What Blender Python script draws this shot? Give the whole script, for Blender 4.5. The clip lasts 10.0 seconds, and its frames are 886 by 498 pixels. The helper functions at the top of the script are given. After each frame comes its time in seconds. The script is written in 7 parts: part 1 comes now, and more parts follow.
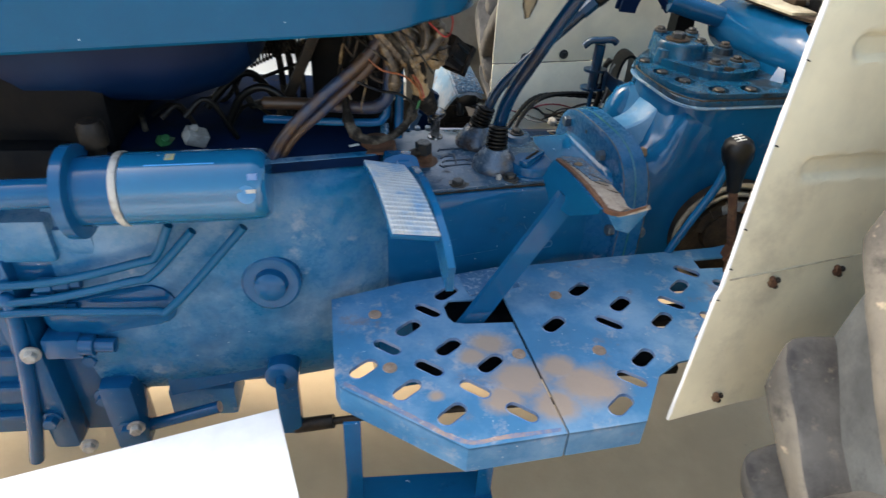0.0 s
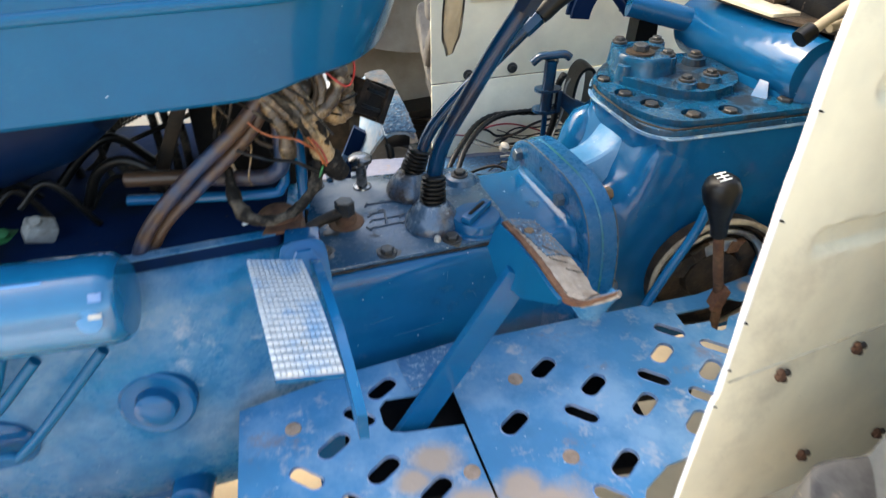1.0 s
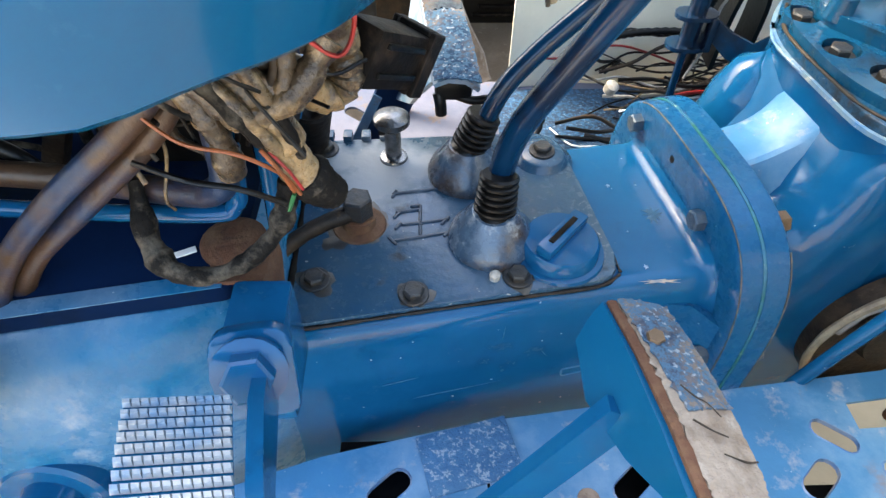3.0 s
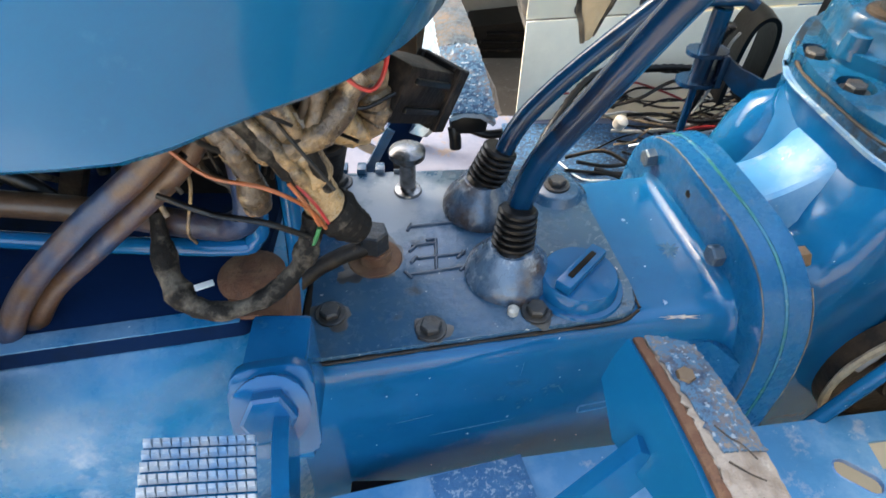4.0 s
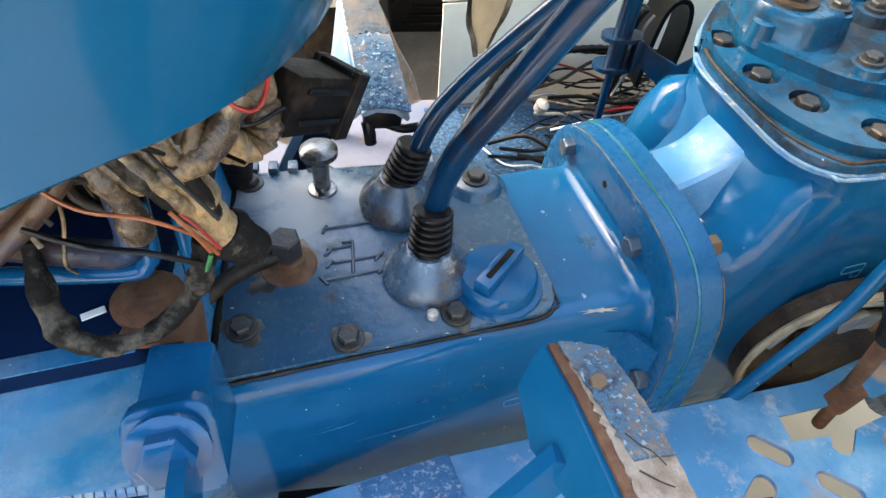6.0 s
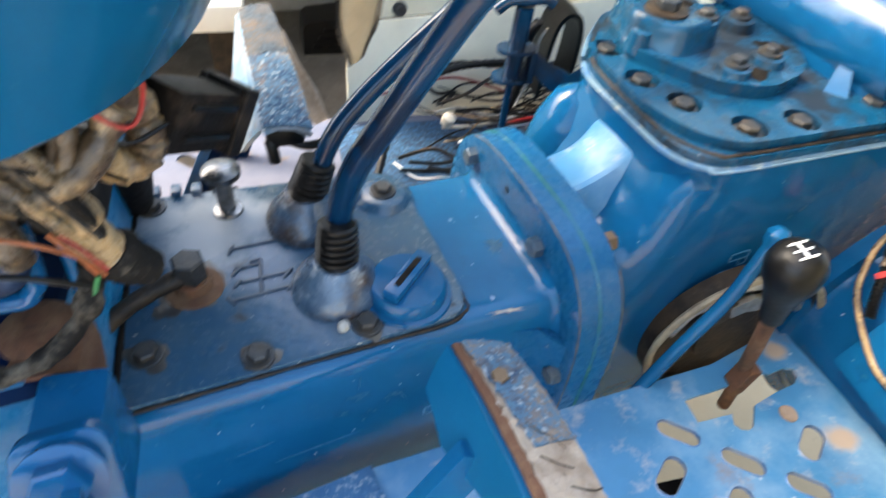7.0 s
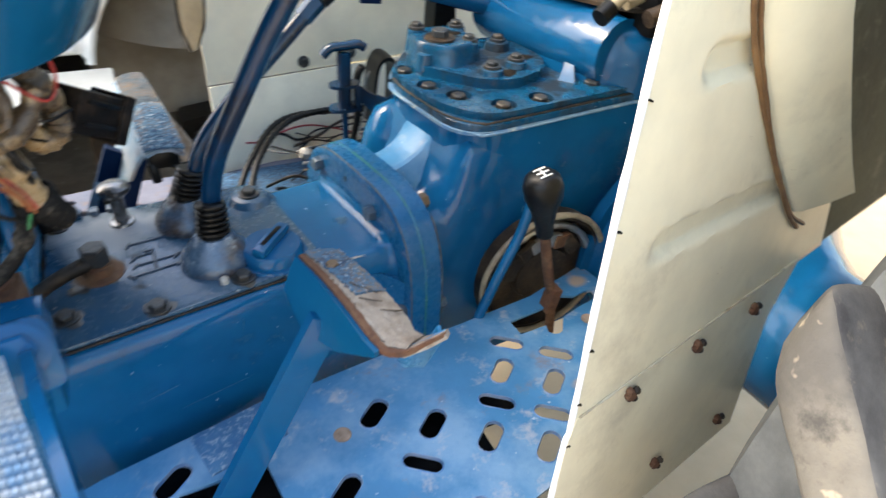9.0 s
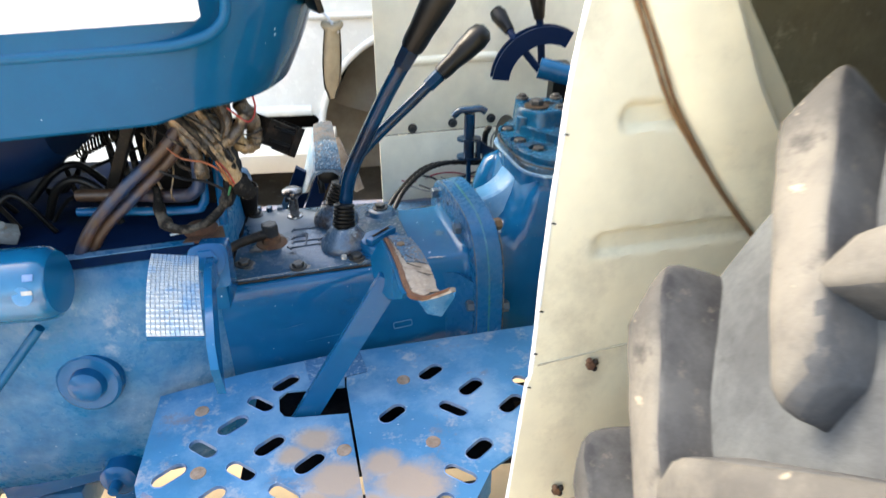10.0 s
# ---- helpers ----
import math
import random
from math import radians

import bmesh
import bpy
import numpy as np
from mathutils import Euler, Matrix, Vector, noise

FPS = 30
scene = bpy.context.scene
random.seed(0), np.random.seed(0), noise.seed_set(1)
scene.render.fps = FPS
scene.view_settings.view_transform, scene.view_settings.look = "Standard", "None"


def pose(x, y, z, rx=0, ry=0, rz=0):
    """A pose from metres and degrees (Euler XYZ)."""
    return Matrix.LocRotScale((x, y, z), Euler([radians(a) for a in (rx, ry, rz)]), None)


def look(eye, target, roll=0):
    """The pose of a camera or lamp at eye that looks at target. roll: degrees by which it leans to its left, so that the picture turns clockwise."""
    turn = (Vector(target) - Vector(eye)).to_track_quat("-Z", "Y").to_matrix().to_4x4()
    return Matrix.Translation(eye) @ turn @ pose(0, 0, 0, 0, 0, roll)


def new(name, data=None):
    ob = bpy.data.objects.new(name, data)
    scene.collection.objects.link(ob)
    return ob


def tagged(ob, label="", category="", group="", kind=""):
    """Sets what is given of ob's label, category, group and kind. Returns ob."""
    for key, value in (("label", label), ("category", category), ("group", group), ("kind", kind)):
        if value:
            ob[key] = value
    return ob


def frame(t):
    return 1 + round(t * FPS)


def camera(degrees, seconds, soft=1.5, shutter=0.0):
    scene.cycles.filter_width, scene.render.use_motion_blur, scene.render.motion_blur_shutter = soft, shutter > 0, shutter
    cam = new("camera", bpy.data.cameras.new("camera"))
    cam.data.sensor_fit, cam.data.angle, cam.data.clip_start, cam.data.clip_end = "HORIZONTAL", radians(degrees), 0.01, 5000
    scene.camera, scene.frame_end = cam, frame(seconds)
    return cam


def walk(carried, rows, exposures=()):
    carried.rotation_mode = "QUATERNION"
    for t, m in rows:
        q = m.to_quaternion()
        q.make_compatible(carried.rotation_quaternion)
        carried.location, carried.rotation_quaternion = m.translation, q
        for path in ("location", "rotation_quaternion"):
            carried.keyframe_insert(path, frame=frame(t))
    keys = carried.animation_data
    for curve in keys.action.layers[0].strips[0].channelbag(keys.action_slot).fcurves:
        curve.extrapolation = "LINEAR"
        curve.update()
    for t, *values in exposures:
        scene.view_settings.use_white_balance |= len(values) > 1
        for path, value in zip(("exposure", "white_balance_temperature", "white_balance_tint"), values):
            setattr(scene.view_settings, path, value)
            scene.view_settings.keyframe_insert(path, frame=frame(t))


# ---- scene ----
cam = camera(70.1, 10.0, soft=1.35, shutter=0.35)
PATH = [
    (0, (-0.136, -1.034, 1.201), (0.072, 0.599, 0.065), 3.0),
    (0.5, (-0.043, -0.98, 1.2), (0.147, 0.636, 0.036), 1.4),
    (1, (-0.043, -0.814, 1.2), (0.232, 0.787, 0.033), 0.2),
    (1.5, (-0.026, -0.629, 1.191), (0.296, 0.882, -0.079), -2.9),
    (2, (-0.029, -0.551, 1.134), (0.126, 0.838, -0.296), 0.1),
    (2.5, (0.022, -0.482, 1.13), (0.085, 0.855, -0.356), 0.5),
    (3.8, (-0.009, -0.446, 1.123), (0.042, 0.934, -0.324), 1.3),
    (4, (-0.007, -0.448, 1.124), (0.058, 0.964, -0.291), 1.6),
    (4.5, (-0.003, -0.449, 1.133), (0.19, 1.027, -0.203), 4.1),
    (5, (0.013, -0.428, 1.149), (0.24, 1.016, -0.217), 2.9),
    (5.5, (0.017, -0.416, 1.146), (0.247, 0.967, -0.28), 3.8),
    (5.7, (0.017, -0.417, 1.139), (0.255, 0.941, -0.309), 4.3),
    (6.8, (0.024, -0.428, 1.13), (0.377, 0.858, -0.361), 6.3),
    (7, (0.038, -0.436, 1.136), (0.494, 0.902, -0.279), 7.1),
    (7.5, (0.077, -0.442, 1.183), (0.802, 0.974, -0.029), 3.8),
    (8, (0.1, -0.473, 1.192), (0.986, 0.894, 0.031), 3.1),
    (8.5, (0.024, -0.568, 1.147), (0.983, 0.709, -0.057), 6.2),
    (9, (0.028, -0.692, 1.155), (0.795, 0.735, -0.018), 4.0),
    (9.5, (0.076, -0.841, 1.168), (0.377, 0.777, 0.032), 3.0),
    (10, (0.136, -1.001, 1.214), (0.325, 0.73, 0.23), -0.2),
]
walk(cam, [(t, look(eye, target, roll)) for t, eye, target, roll in PATH], exposures=[(0.0, 2.20, 7200, 6), (1.0, 2.80, 7200, 6), (2.5, 3.20, 7200, 6), (5.0, 3.22, 7200, 6), (7.0, 3.20, 7200, 6), (8.0, 2.82, 7200, 6), (8.5, 2.77, 7200, 6), (9.0, 2.72, 7200, 6), (9.5, 2.90, 7200, 6), (10.0, 2.90, 7200, 6)])

# ---- light ----
world = bpy.data.worlds.new("sky")
scene.world = world
world.use_nodes = True
wn = world.node_tree.nodes
sky = wn.new("ShaderNodeTexSky")
sky.sky_type, sky.sun_disc = "NISHITA", False
sky.sun_elevation, sky.sun_rotation = radians(50), radians(-59)
sky.air_density, sky.dust_density, sky.ozone_density = 1.0, 3.0, 0.5
world.node_tree.links.new(sky.outputs[0], wn["Background"].inputs[0])
wn["Background"].inputs[1].default_value = 0.15
sun = new("sun", bpy.data.lights.new("sun", "SUN"))
sun.data.energy, sun.data.angle, sun.data.color = 0.45, radians(20), (1.0, 0.95, 0.87)
sun.matrix_world = look((-2.2, 1.3, 3.0), (0, 0, 0))


# ---- materials ----
def material(name, base, rough=0.5, metal=0.0, coat=0.0, second=None, amount=0.5, scale=6.0, edge=(0.45, 0.65),
             third=None, amount3=0.6, scale3=40.0, edge3=(0.58, 0.66), grain=120.0, bump=0.15, rough2=None, spec=0.5,
             specks=None, speck_amount=0.8, speck_scale=130.0, speck_edge=(0.7, 0.73), grime=None, grime_amount=0.7, grime_scale=11.0, grime_edge=(0.55, 0.68), swell=0.0):
    """A painted or plain surface: large stains of a second colour, small marks of a third, fine relief."""
    m = bpy.data.materials.new(name)
    m.use_nodes = True
    n, l = m.node_tree.nodes, m.node_tree.links
    b = n["Principled BSDF"]
    b.inputs["Metallic"].default_value = metal
    b.inputs["Coat Weight"].default_value = coat
    b.inputs["Coat Roughness"].default_value = 0.1
    b.inputs["Specular IOR Level"].default_value = spec
    tc = n.new("ShaderNodeTexCoord")
    pos = tc.outputs["Object"]

    def tex(sc, detail=4.0, roughness=0.6):
        t = n.new("ShaderNodeTexNoise")
        t.inputs["Scale"].default_value, t.inputs["Detail"].default_value = sc, detail
        t.inputs["Roughness"].default_value = roughness
        l.new(pos, t.inputs["Vector"])
        return t.outputs["Fac"]

    def ramp(sock, lo, hi, a, c):
        r = n.new("ShaderNodeMapRange")
        r.inputs["From Min"].default_value, r.inputs["From Max"].default_value = lo, hi
        r.inputs["To Min"].default_value, r.inputs["To Max"].default_value = a, c
        l.new(sock, r.inputs["Value"])
        return r.outputs["Result"]

    def mix(fac, a, c):
        x = n.new("ShaderNodeMix")
        x.data_type = "RGBA"
        l.new(fac, x.inputs[0])
        for sock, v in ((x.inputs[6], a), (x.inputs[7], c)):
            if isinstance(v, tuple):
                sock.default_value = (*v, 1)
            else:
                l.new(v, sock)
        return x.outputs[2]

    fine = tex(grain, 5.0)
    shade = tex(scale * 2.3, 6.0)
    col = mix(ramp(shade, 0.3, 0.7, 0, 1), tuple(c * 0.88 for c in base), tuple(min(1, c * 1.1) for c in base))
    rsock = ramp(fine, 0.3, 0.7, max(0.03, rough - 0.06), min(1, rough + 0.06))
    if second:
        f = ramp(tex(scale, 7.0, 0.65), edge[0], edge[1], 0, amount)
        col = mix(f, col, second)
        if rough2:
            x = n.new("ShaderNodeMix")
            l.new(f, x.inputs[0])
            l.new(rsock, x.inputs[2])
            x.inputs[3].default_value = rough2
            rsock = x.outputs[0]
    if third:
        col = mix(ramp(tex(scale3, 6.0, 0.7), edge3[0], edge3[1], 0, amount3), col, third)
    if grime:
        gf = ramp(tex(grime_scale, 9.0, 0.72), grime_edge[0], grime_edge[1], 0, grime_amount)
        col = mix(gf, col, grime)
        x = n.new("ShaderNodeMix")
        l.new(gf, x.inputs[0])
        l.new(rsock, x.inputs[2])
        x.inputs[3].default_value = 0.75
        rsock = x.outputs[0]
    if specks:
        col = mix(ramp(tex(speck_scale, 3.0, 0.5), speck_edge[0], speck_edge[1], 0, speck_amount), col, specks)
    l.new(col, b.inputs["Base Color"])
    l.new(rsock, b.inputs["Roughness"])
    if bump:
        bn = n.new("ShaderNodeBump")
        bn.inputs["Strength"].default_value, bn.inputs["Distance"].default_value = bump, 0.002
        l.new(fine, bn.inputs["Height"])
        if swell:
            b2 = n.new("ShaderNodeBump")
            b2.inputs["Strength"].default_value, b2.inputs["Distance"].default_value = swell, 0.01
            l.new(tex(16.0, 2.0), b2.inputs["Height"])
            l.new(b2.outputs[0], bn.inputs["Normal"])
        l.new(bn.outputs[0], b.inputs["Normal"])
    return m


BLUE = material("blue_enamel", (0.001536, 0.06771, 0.1687), 0.16, coat=0.28, spec=0.16, second=(0.00256, 0.08243, 0.19), amount=0.6, scale=5,
                third=(0.064, 0.116, 0.1976), amount3=0.4, scale3=42, edge3=(0.62, 0.74), grain=90, bump=0.15, swell=0.25,
                specks=(0.45, 0.5, 0.55), speck_scale=150, speck_edge=(0.747, 0.775), grime=(0.0064, 0.0128, 0.0208), grime_amount=0.6, grime_scale=9, grime_edge=(0.58, 0.74))
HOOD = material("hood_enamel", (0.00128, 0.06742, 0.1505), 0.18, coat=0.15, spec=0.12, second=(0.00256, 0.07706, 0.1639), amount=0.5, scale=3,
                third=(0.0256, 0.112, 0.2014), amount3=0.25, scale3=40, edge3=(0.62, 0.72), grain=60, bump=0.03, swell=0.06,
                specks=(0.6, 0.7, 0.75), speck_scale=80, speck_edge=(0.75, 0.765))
TOPBLUE = material("dusty_blue_casting", (0.0064, 0.0528, 0.116), 0.25, coat=0.12, spec=0.45, second=(0.045, 0.085, 0.12), amount=0.8, scale=8,
                   edge=(0.40, 0.62), third=(0.096, 0.108, 0.116), amount3=0.5, scale3=60, edge3=(0.60, 0.72), grain=110, bump=0.32, swell=0.14,
                   specks=(0.5, 0.5, 0.46), speck_scale=150, speck_edge=(0.70, 0.725), grime=(0.0112, 0.012, 0.0128), grime_amount=0.85, grime_scale=26, grime_edge=(0.58, 0.68))
PLATEBLUE = material("worn_footplate_enamel", (0.035, 0.155, 0.30), 0.42, coat=0.03, spec=0.3, second=(0.16, 0.28, 0.41), amount=0.8, scale=8,
                     third=(0.42, 0.38, 0.36), amount3=0.6, scale3=24, edge3=(0.56, 0.7), grain=80, bump=0.3, swell=0.1,
                     specks=(0.4, 0.44, 0.5), speck_scale=130, speck_edge=(0.71, 0.76), grime=(0.2, 0.12, 0.08), grime_amount=0.6, grime_scale=13, grime_edge=(0.58, 0.7))
CREAM = material("cream_fender_enamel", (0.77, 0.70, 0.50), 0.36, coat=0.1, second=(0.6, 0.54, 0.4), amount=0.5, scale=4,
                 edge=(0.5, 0.75), third=(0.3, 0.2, 0.11), amount3=0.7, scale3=55, edge3=(0.69, 0.73), grain=60, bump=0.1, swell=0.12,
                 grime=(0.42, 0.36, 0.25), grime_amount=0.55, grime_scale=6, grime_edge=(0.54, 0.72))
SEAM = material("brown_joint_line", (0.048, 0.036, 0.0256), 0.7, second=(0.16, 0.136, 0.104), amount=0.8, scale=40, grain=150, bump=0.3)
FILM = material("brown_oil_film", (0.035, 0.034, 0.034), 0.35, second=(0.06, 0.05, 0.035), amount=0.8, scale=60, grain=150, bump=0.2)
RUST = material("rust", (0.092, 0.0368, 0.0168), 0.85, second=(0.176, 0.1, 0.052), amount=0.8, scale=25, third=(0.04, 0.0176, 0.0096), scale3=70, edge3=(0.52, 0.64), grain=200, bump=0.8)
MUD = material("dried_mud", (0.34, 0.23, 0.17), 0.95, second=(0.09, 0.16, 0.3), amount=0.95, scale=26, edge=(0.42, 0.58), third=(0.5, 0.42, 0.35), scale3=70, grain=260, bump=0.9)
STEEL = material("dull_steel", (0.45, 0.44, 0.42), 0.36, metal=0.9, second=(0.25, 0.2, 0.16), amount=0.6, scale=40, grain=200, bump=0.3)
BRIGHT = material("worn_aluminium", (0.38, 0.41, 0.43), 0.45, metal=0.25, second=(0.12, 0.26, 0.42), amount=0.85, scale=24, edge=(0.45, 0.6), grain=200, bump=0.3)
WORNPAD = material("worn_pedal_lining", (0.2542, 0.2091, 0.164), 0.85, second=(0.1558, 0.1107, 0.0779), amount=0.8, scale=36, edge=(0.46, 0.62),
                   third=(0.369, 0.328, 0.2788), amount3=0.7, scale3=60, edge3=(0.55, 0.68), grain=220, bump=1.0)
BOLT = material("oily_bolt_head", (0.024, 0.028, 0.032), 0.42, metal=0.25, second=(0.052, 0.04, 0.0272), amount=0.85, scale=45, edge=(0.45, 0.6), third=(0.072, 0.068, 0.06), scale3=110, edge3=(0.6, 0.7), grain=200, bump=0.6)
GREASE = material("dark_grease", (0.0128, 0.0096, 0.0072), 0.5, spec=0.25, second=(0.056, 0.036, 0.02), amount=0.8, scale=20, third=(0.096, 0.068, 0.04), scale3=90, edge3=(0.6, 0.7), grain=150, bump=0.6)
BLACK = material("black_plastic", (0.004, 0.0036, 0.0032), 0.36, spec=0.25, second=(0.0104, 0.0088, 0.0072), scale=20, grain=200, bump=0.2)
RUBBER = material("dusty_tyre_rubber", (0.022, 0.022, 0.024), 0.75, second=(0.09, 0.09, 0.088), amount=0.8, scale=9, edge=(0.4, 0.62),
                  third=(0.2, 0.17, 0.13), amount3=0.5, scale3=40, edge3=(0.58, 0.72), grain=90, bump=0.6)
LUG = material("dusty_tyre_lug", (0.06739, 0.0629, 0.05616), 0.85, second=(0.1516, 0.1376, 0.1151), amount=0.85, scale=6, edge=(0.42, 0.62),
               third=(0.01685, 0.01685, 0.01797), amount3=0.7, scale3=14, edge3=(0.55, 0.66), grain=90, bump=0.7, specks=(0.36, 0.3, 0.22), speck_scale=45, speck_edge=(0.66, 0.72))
TAPE = material("dusty_harness_tape", (0.30, 0.195, 0.09), 0.3, spec=0.6, second=(0.035, 0.022, 0.012), amount=0.95, scale=24, edge=(0.40, 0.54),
                third=(0.48, 0.36, 0.22), scale3=50, edge3=(0.57, 0.68), grain=180, bump=0.9)
HARN = material("dark_oily_loom", (0.0078, 0.0066, 0.0054), 0.75, spec=0.15, second=(0.12, 0.10, 0.075), amount=0.85, scale=30, edge=(0.48, 0.62), grain=150, bump=0.9)
HOSE = material("painted_hose", (0.009, 0.024, 0.06), 0.42, second=(0.06375, 0.0315, 0.012), amount=0.92, scale=7, edge=(0.46, 0.56), third=(0.0375, 0.04125, 0.04875), scale3=40, grain=120, bump=0.5)
LEATHER = material("tan_leather", (0.25, 0.2, 0.125), 0.7, second=(0.13, 0.09, 0.05), scale=20, grain=200, bump=0.5)
GREEN = material("green_sealant", (0.008, 0.10, 0.075), 0.5, second=(0.02, 0.11, 0.2), amount=0.9, scale=22, edge=(0.45, 0.6), third=(0.3, 0.36, 0.34), amount3=0.6, scale3=90, edge3=(0.6, 0.68))
SEALANT = material("grey_sealant", (0.12, 0.2, 0.26), 0.6, second=(0.03, 0.13, 0.3), amount=0.9, scale=40, third=(0.4, 0.42, 0.36), scale3=60, edge3=(0.58, 0.62))
FLOOR = material("dusty_concrete", (0.52, 0.395, 0.245), 0.85, second=(0.43, 0.32, 0.195), amount=0.7, scale=2.2, third=(0.3, 0.22, 0.15), scale3=30, edge3=(0.64, 0.75), grain=90, bump=0.3)
LINER = material("grey_arch_liner", (0.36, 0.33, 0.28), 0.7, second=(0.2, 0.17, 0.13), scale=5, grain=60, bump=0.3)
WHITE = material("white_board", (0.9, 0.885, 0.85), 0.5, second=(0.84, 0.82, 0.77), scale=5, grain=80, bump=0.05)
WALL = material("limewashed_wall", (0.76, 0.72, 0.62), 0.9, second=(0.6, 0.55, 0.45), amount=0.6, scale=1.3, grain=40, bump=0.3)
VAN = material("white_car_paint", (0.78, 0.77, 0.72), 0.25, coat=0.4, second=(0.68, 0.65, 0.58), scale=3, grain=30, bump=0.03)
REDW = material("red_wire", (0.34, 0.02, 0.02), 0.45, second=(0.12, 0.03, 0.02), scale=40)
ORANGEW = material("orange_wire", (0.28, 0.075, 0.02), 0.5, second=(0.1, 0.05, 0.02), scale=40)
GREENW = material("green_wire", (0.03, 0.17, 0.05), 0.5, second=(0.03, 0.05, 0.03), scale=40)
GREYW = material("pale_wire", (0.4, 0.38, 0.34), 0.5, second=(0.16, 0.14, 0.11), amount=0.8, scale=40)
YELLOW = material("yellow_print", (0.4, 0.33, 0.08), 0.4, second=(0.1, 0.2, 0.3), amount=0.8, scale=60)
LIGHTBLUE = material("blue_print", (0.05, 0.3, 0.62), 0.35)
# Oily blue of the housing top, darkened further for the hood's shade.
OILYSHADE = material("oily_shaded_blue", (0.00224, 0.0112, 0.0392), 0.85, spec=0.03, second=(0.00672, 0.00896, 0.00672), amount=0.85, scale=6, third=(0.0448, 0.028, 0.014), scale3=50, edge3=(0.64, 0.7), grain=90, bump=0.3)
# Tank blue with the hood's shade put into it; also navy for arms.
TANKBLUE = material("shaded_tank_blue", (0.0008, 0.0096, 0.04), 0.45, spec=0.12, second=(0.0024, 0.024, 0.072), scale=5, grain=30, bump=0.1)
LEVER = material("worn_lever_enamel", (0.00104, 0.02236, 0.0598), 0.2, coat=0.2, spec=0.3, second=(0.0104, 0.01144, 0.0182), amount=0.8, scale=13, edge=(0.48, 0.6), third=(0.0832, 0.1144, 0.156), amount3=0.35, scale3=80, edge3=(0.65, 0.71), grain=60, bump=0.25)
WORNEDGE = material("worn_bare_edge", (0.2, 0.25, 0.34), 0.4, metal=0.2, second=(0.05, 0.15, 0.33), amount=0.9, scale=30, edge=(0.4, 0.55))
# Near-black metal with the shade of recesses put into its colour.
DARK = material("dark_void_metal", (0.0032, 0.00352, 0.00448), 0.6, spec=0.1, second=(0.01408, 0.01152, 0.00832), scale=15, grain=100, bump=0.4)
BELL = material("dusty_housing_enamel", (0.002, 0.108, 0.235), 0.28, coat=0.05, spec=0.25, second=(0.22, 0.31, 0.39), amount=0.75, scale=3.6, edge=(0.47, 0.68),
                third=(0.42, 0.44, 0.45), amount3=0.6, scale3=15, edge3=(0.60, 0.76), grain=90, bump=0.2, swell=0.3, grime=(0.001, 0.045, 0.125), grime_amount=0.65, grime_scale=7, grime_edge=(0.5, 0.68), specks=(0.5, 0.55, 0.58), speck_scale=140, speck_edge=(0.742, 0.780))
FILTER = material("glossy_filter_paint", (0.0016, 0.096, 0.204), 0.14, coat=0.5, second=(0.0032, 0.104, 0.216), scale=6, grain=60, bump=0.03, specks=(0.5, 0.55, 0.6), speck_scale=60, speck_edge=(0.74, 0.77))
CARCASS = material("grey_tyre_carcass", (0.04781, 0.05228, 0.0561), 0.75, second=(0.1339, 0.1435, 0.1466), amount=0.8, scale=6, edge=(0.42, 0.66), third=(0.01275, 0.01275, 0.01403), amount3=0.6, scale3=20, edge3=(0.58, 0.7), grain=90, bump=0.6)
# Fender cream with the shade round the tyre put into the colour.
UNDER = material("shaded_cream_underside", (0.136, 0.12, 0.064), 0.85, second=(0.072, 0.06, 0.032), amount=0.8, scale=5, third=(0.256, 0.224, 0.144), scale3=30, grain=90, bump=0.5)
OIL = material("black_oil_film", (0.01, 0.009, 0.008), 0.9, spec=0.04, second=(0.028, 0.022, 0.016), amount=0.7, scale=40, grain=150, bump=0.3)
MATBLUE = material("coarse_blue_antislip", (0.004, 0.02, 0.05), 0.8, second=(0.01, 0.06, 0.14), scale=12, third=(0.014, 0.085, 0.18), amount3=0.9, scale3=170, edge3=(0.5, 0.56), grain=200, bump=1.0, specks=(0.13, 0.21, 0.3), speck_scale=210, speck_edge=(0.62, 0.66))
MATPALE = material("worn_blue_antislip", (0.02, 0.10, 0.22), 0.7, second=(0.06, 0.17, 0.3), scale=20, third=(0.3, 0.36, 0.42), amount3=0.7, scale3=170, edge3=(0.54, 0.6), grain=200, bump=1.0)
LIFTBLUE = material("grimy_blue_casting", (0.002099, 0.05117, 0.111), 0.2, coat=0.28, spec=0.25, second=(0.006298, 0.0656, 0.1309), amount=0.6, scale=9,
                third=(0.126, 0.105, 0.1246), amount3=0.5, scale3=50, edge3=(0.6, 0.7), grain=90, bump=0.4, swell=0.5,
                specks=(0.4, 0.42, 0.4), speck_scale=140, speck_edge=(0.732, 0.770), grime=(0.007872, 0.007216, 0.00656), grime_amount=0.85, grime_scale=15, grime_edge=(0.47, 0.60))
TANRIM2 = material("dusty_cream_strip", (0.5, 0.45, 0.33), 0.6, second=(0.25, 0.19, 0.12), amount=0.8, scale=18, grain=150, bump=0.4)
TANRIM = material("worn_tan_metal", (0.3, 0.25, 0.17), 0.6, second=(0.1, 0.07, 0.045), amount=0.8, scale=20, grain=150, bump=0.5)
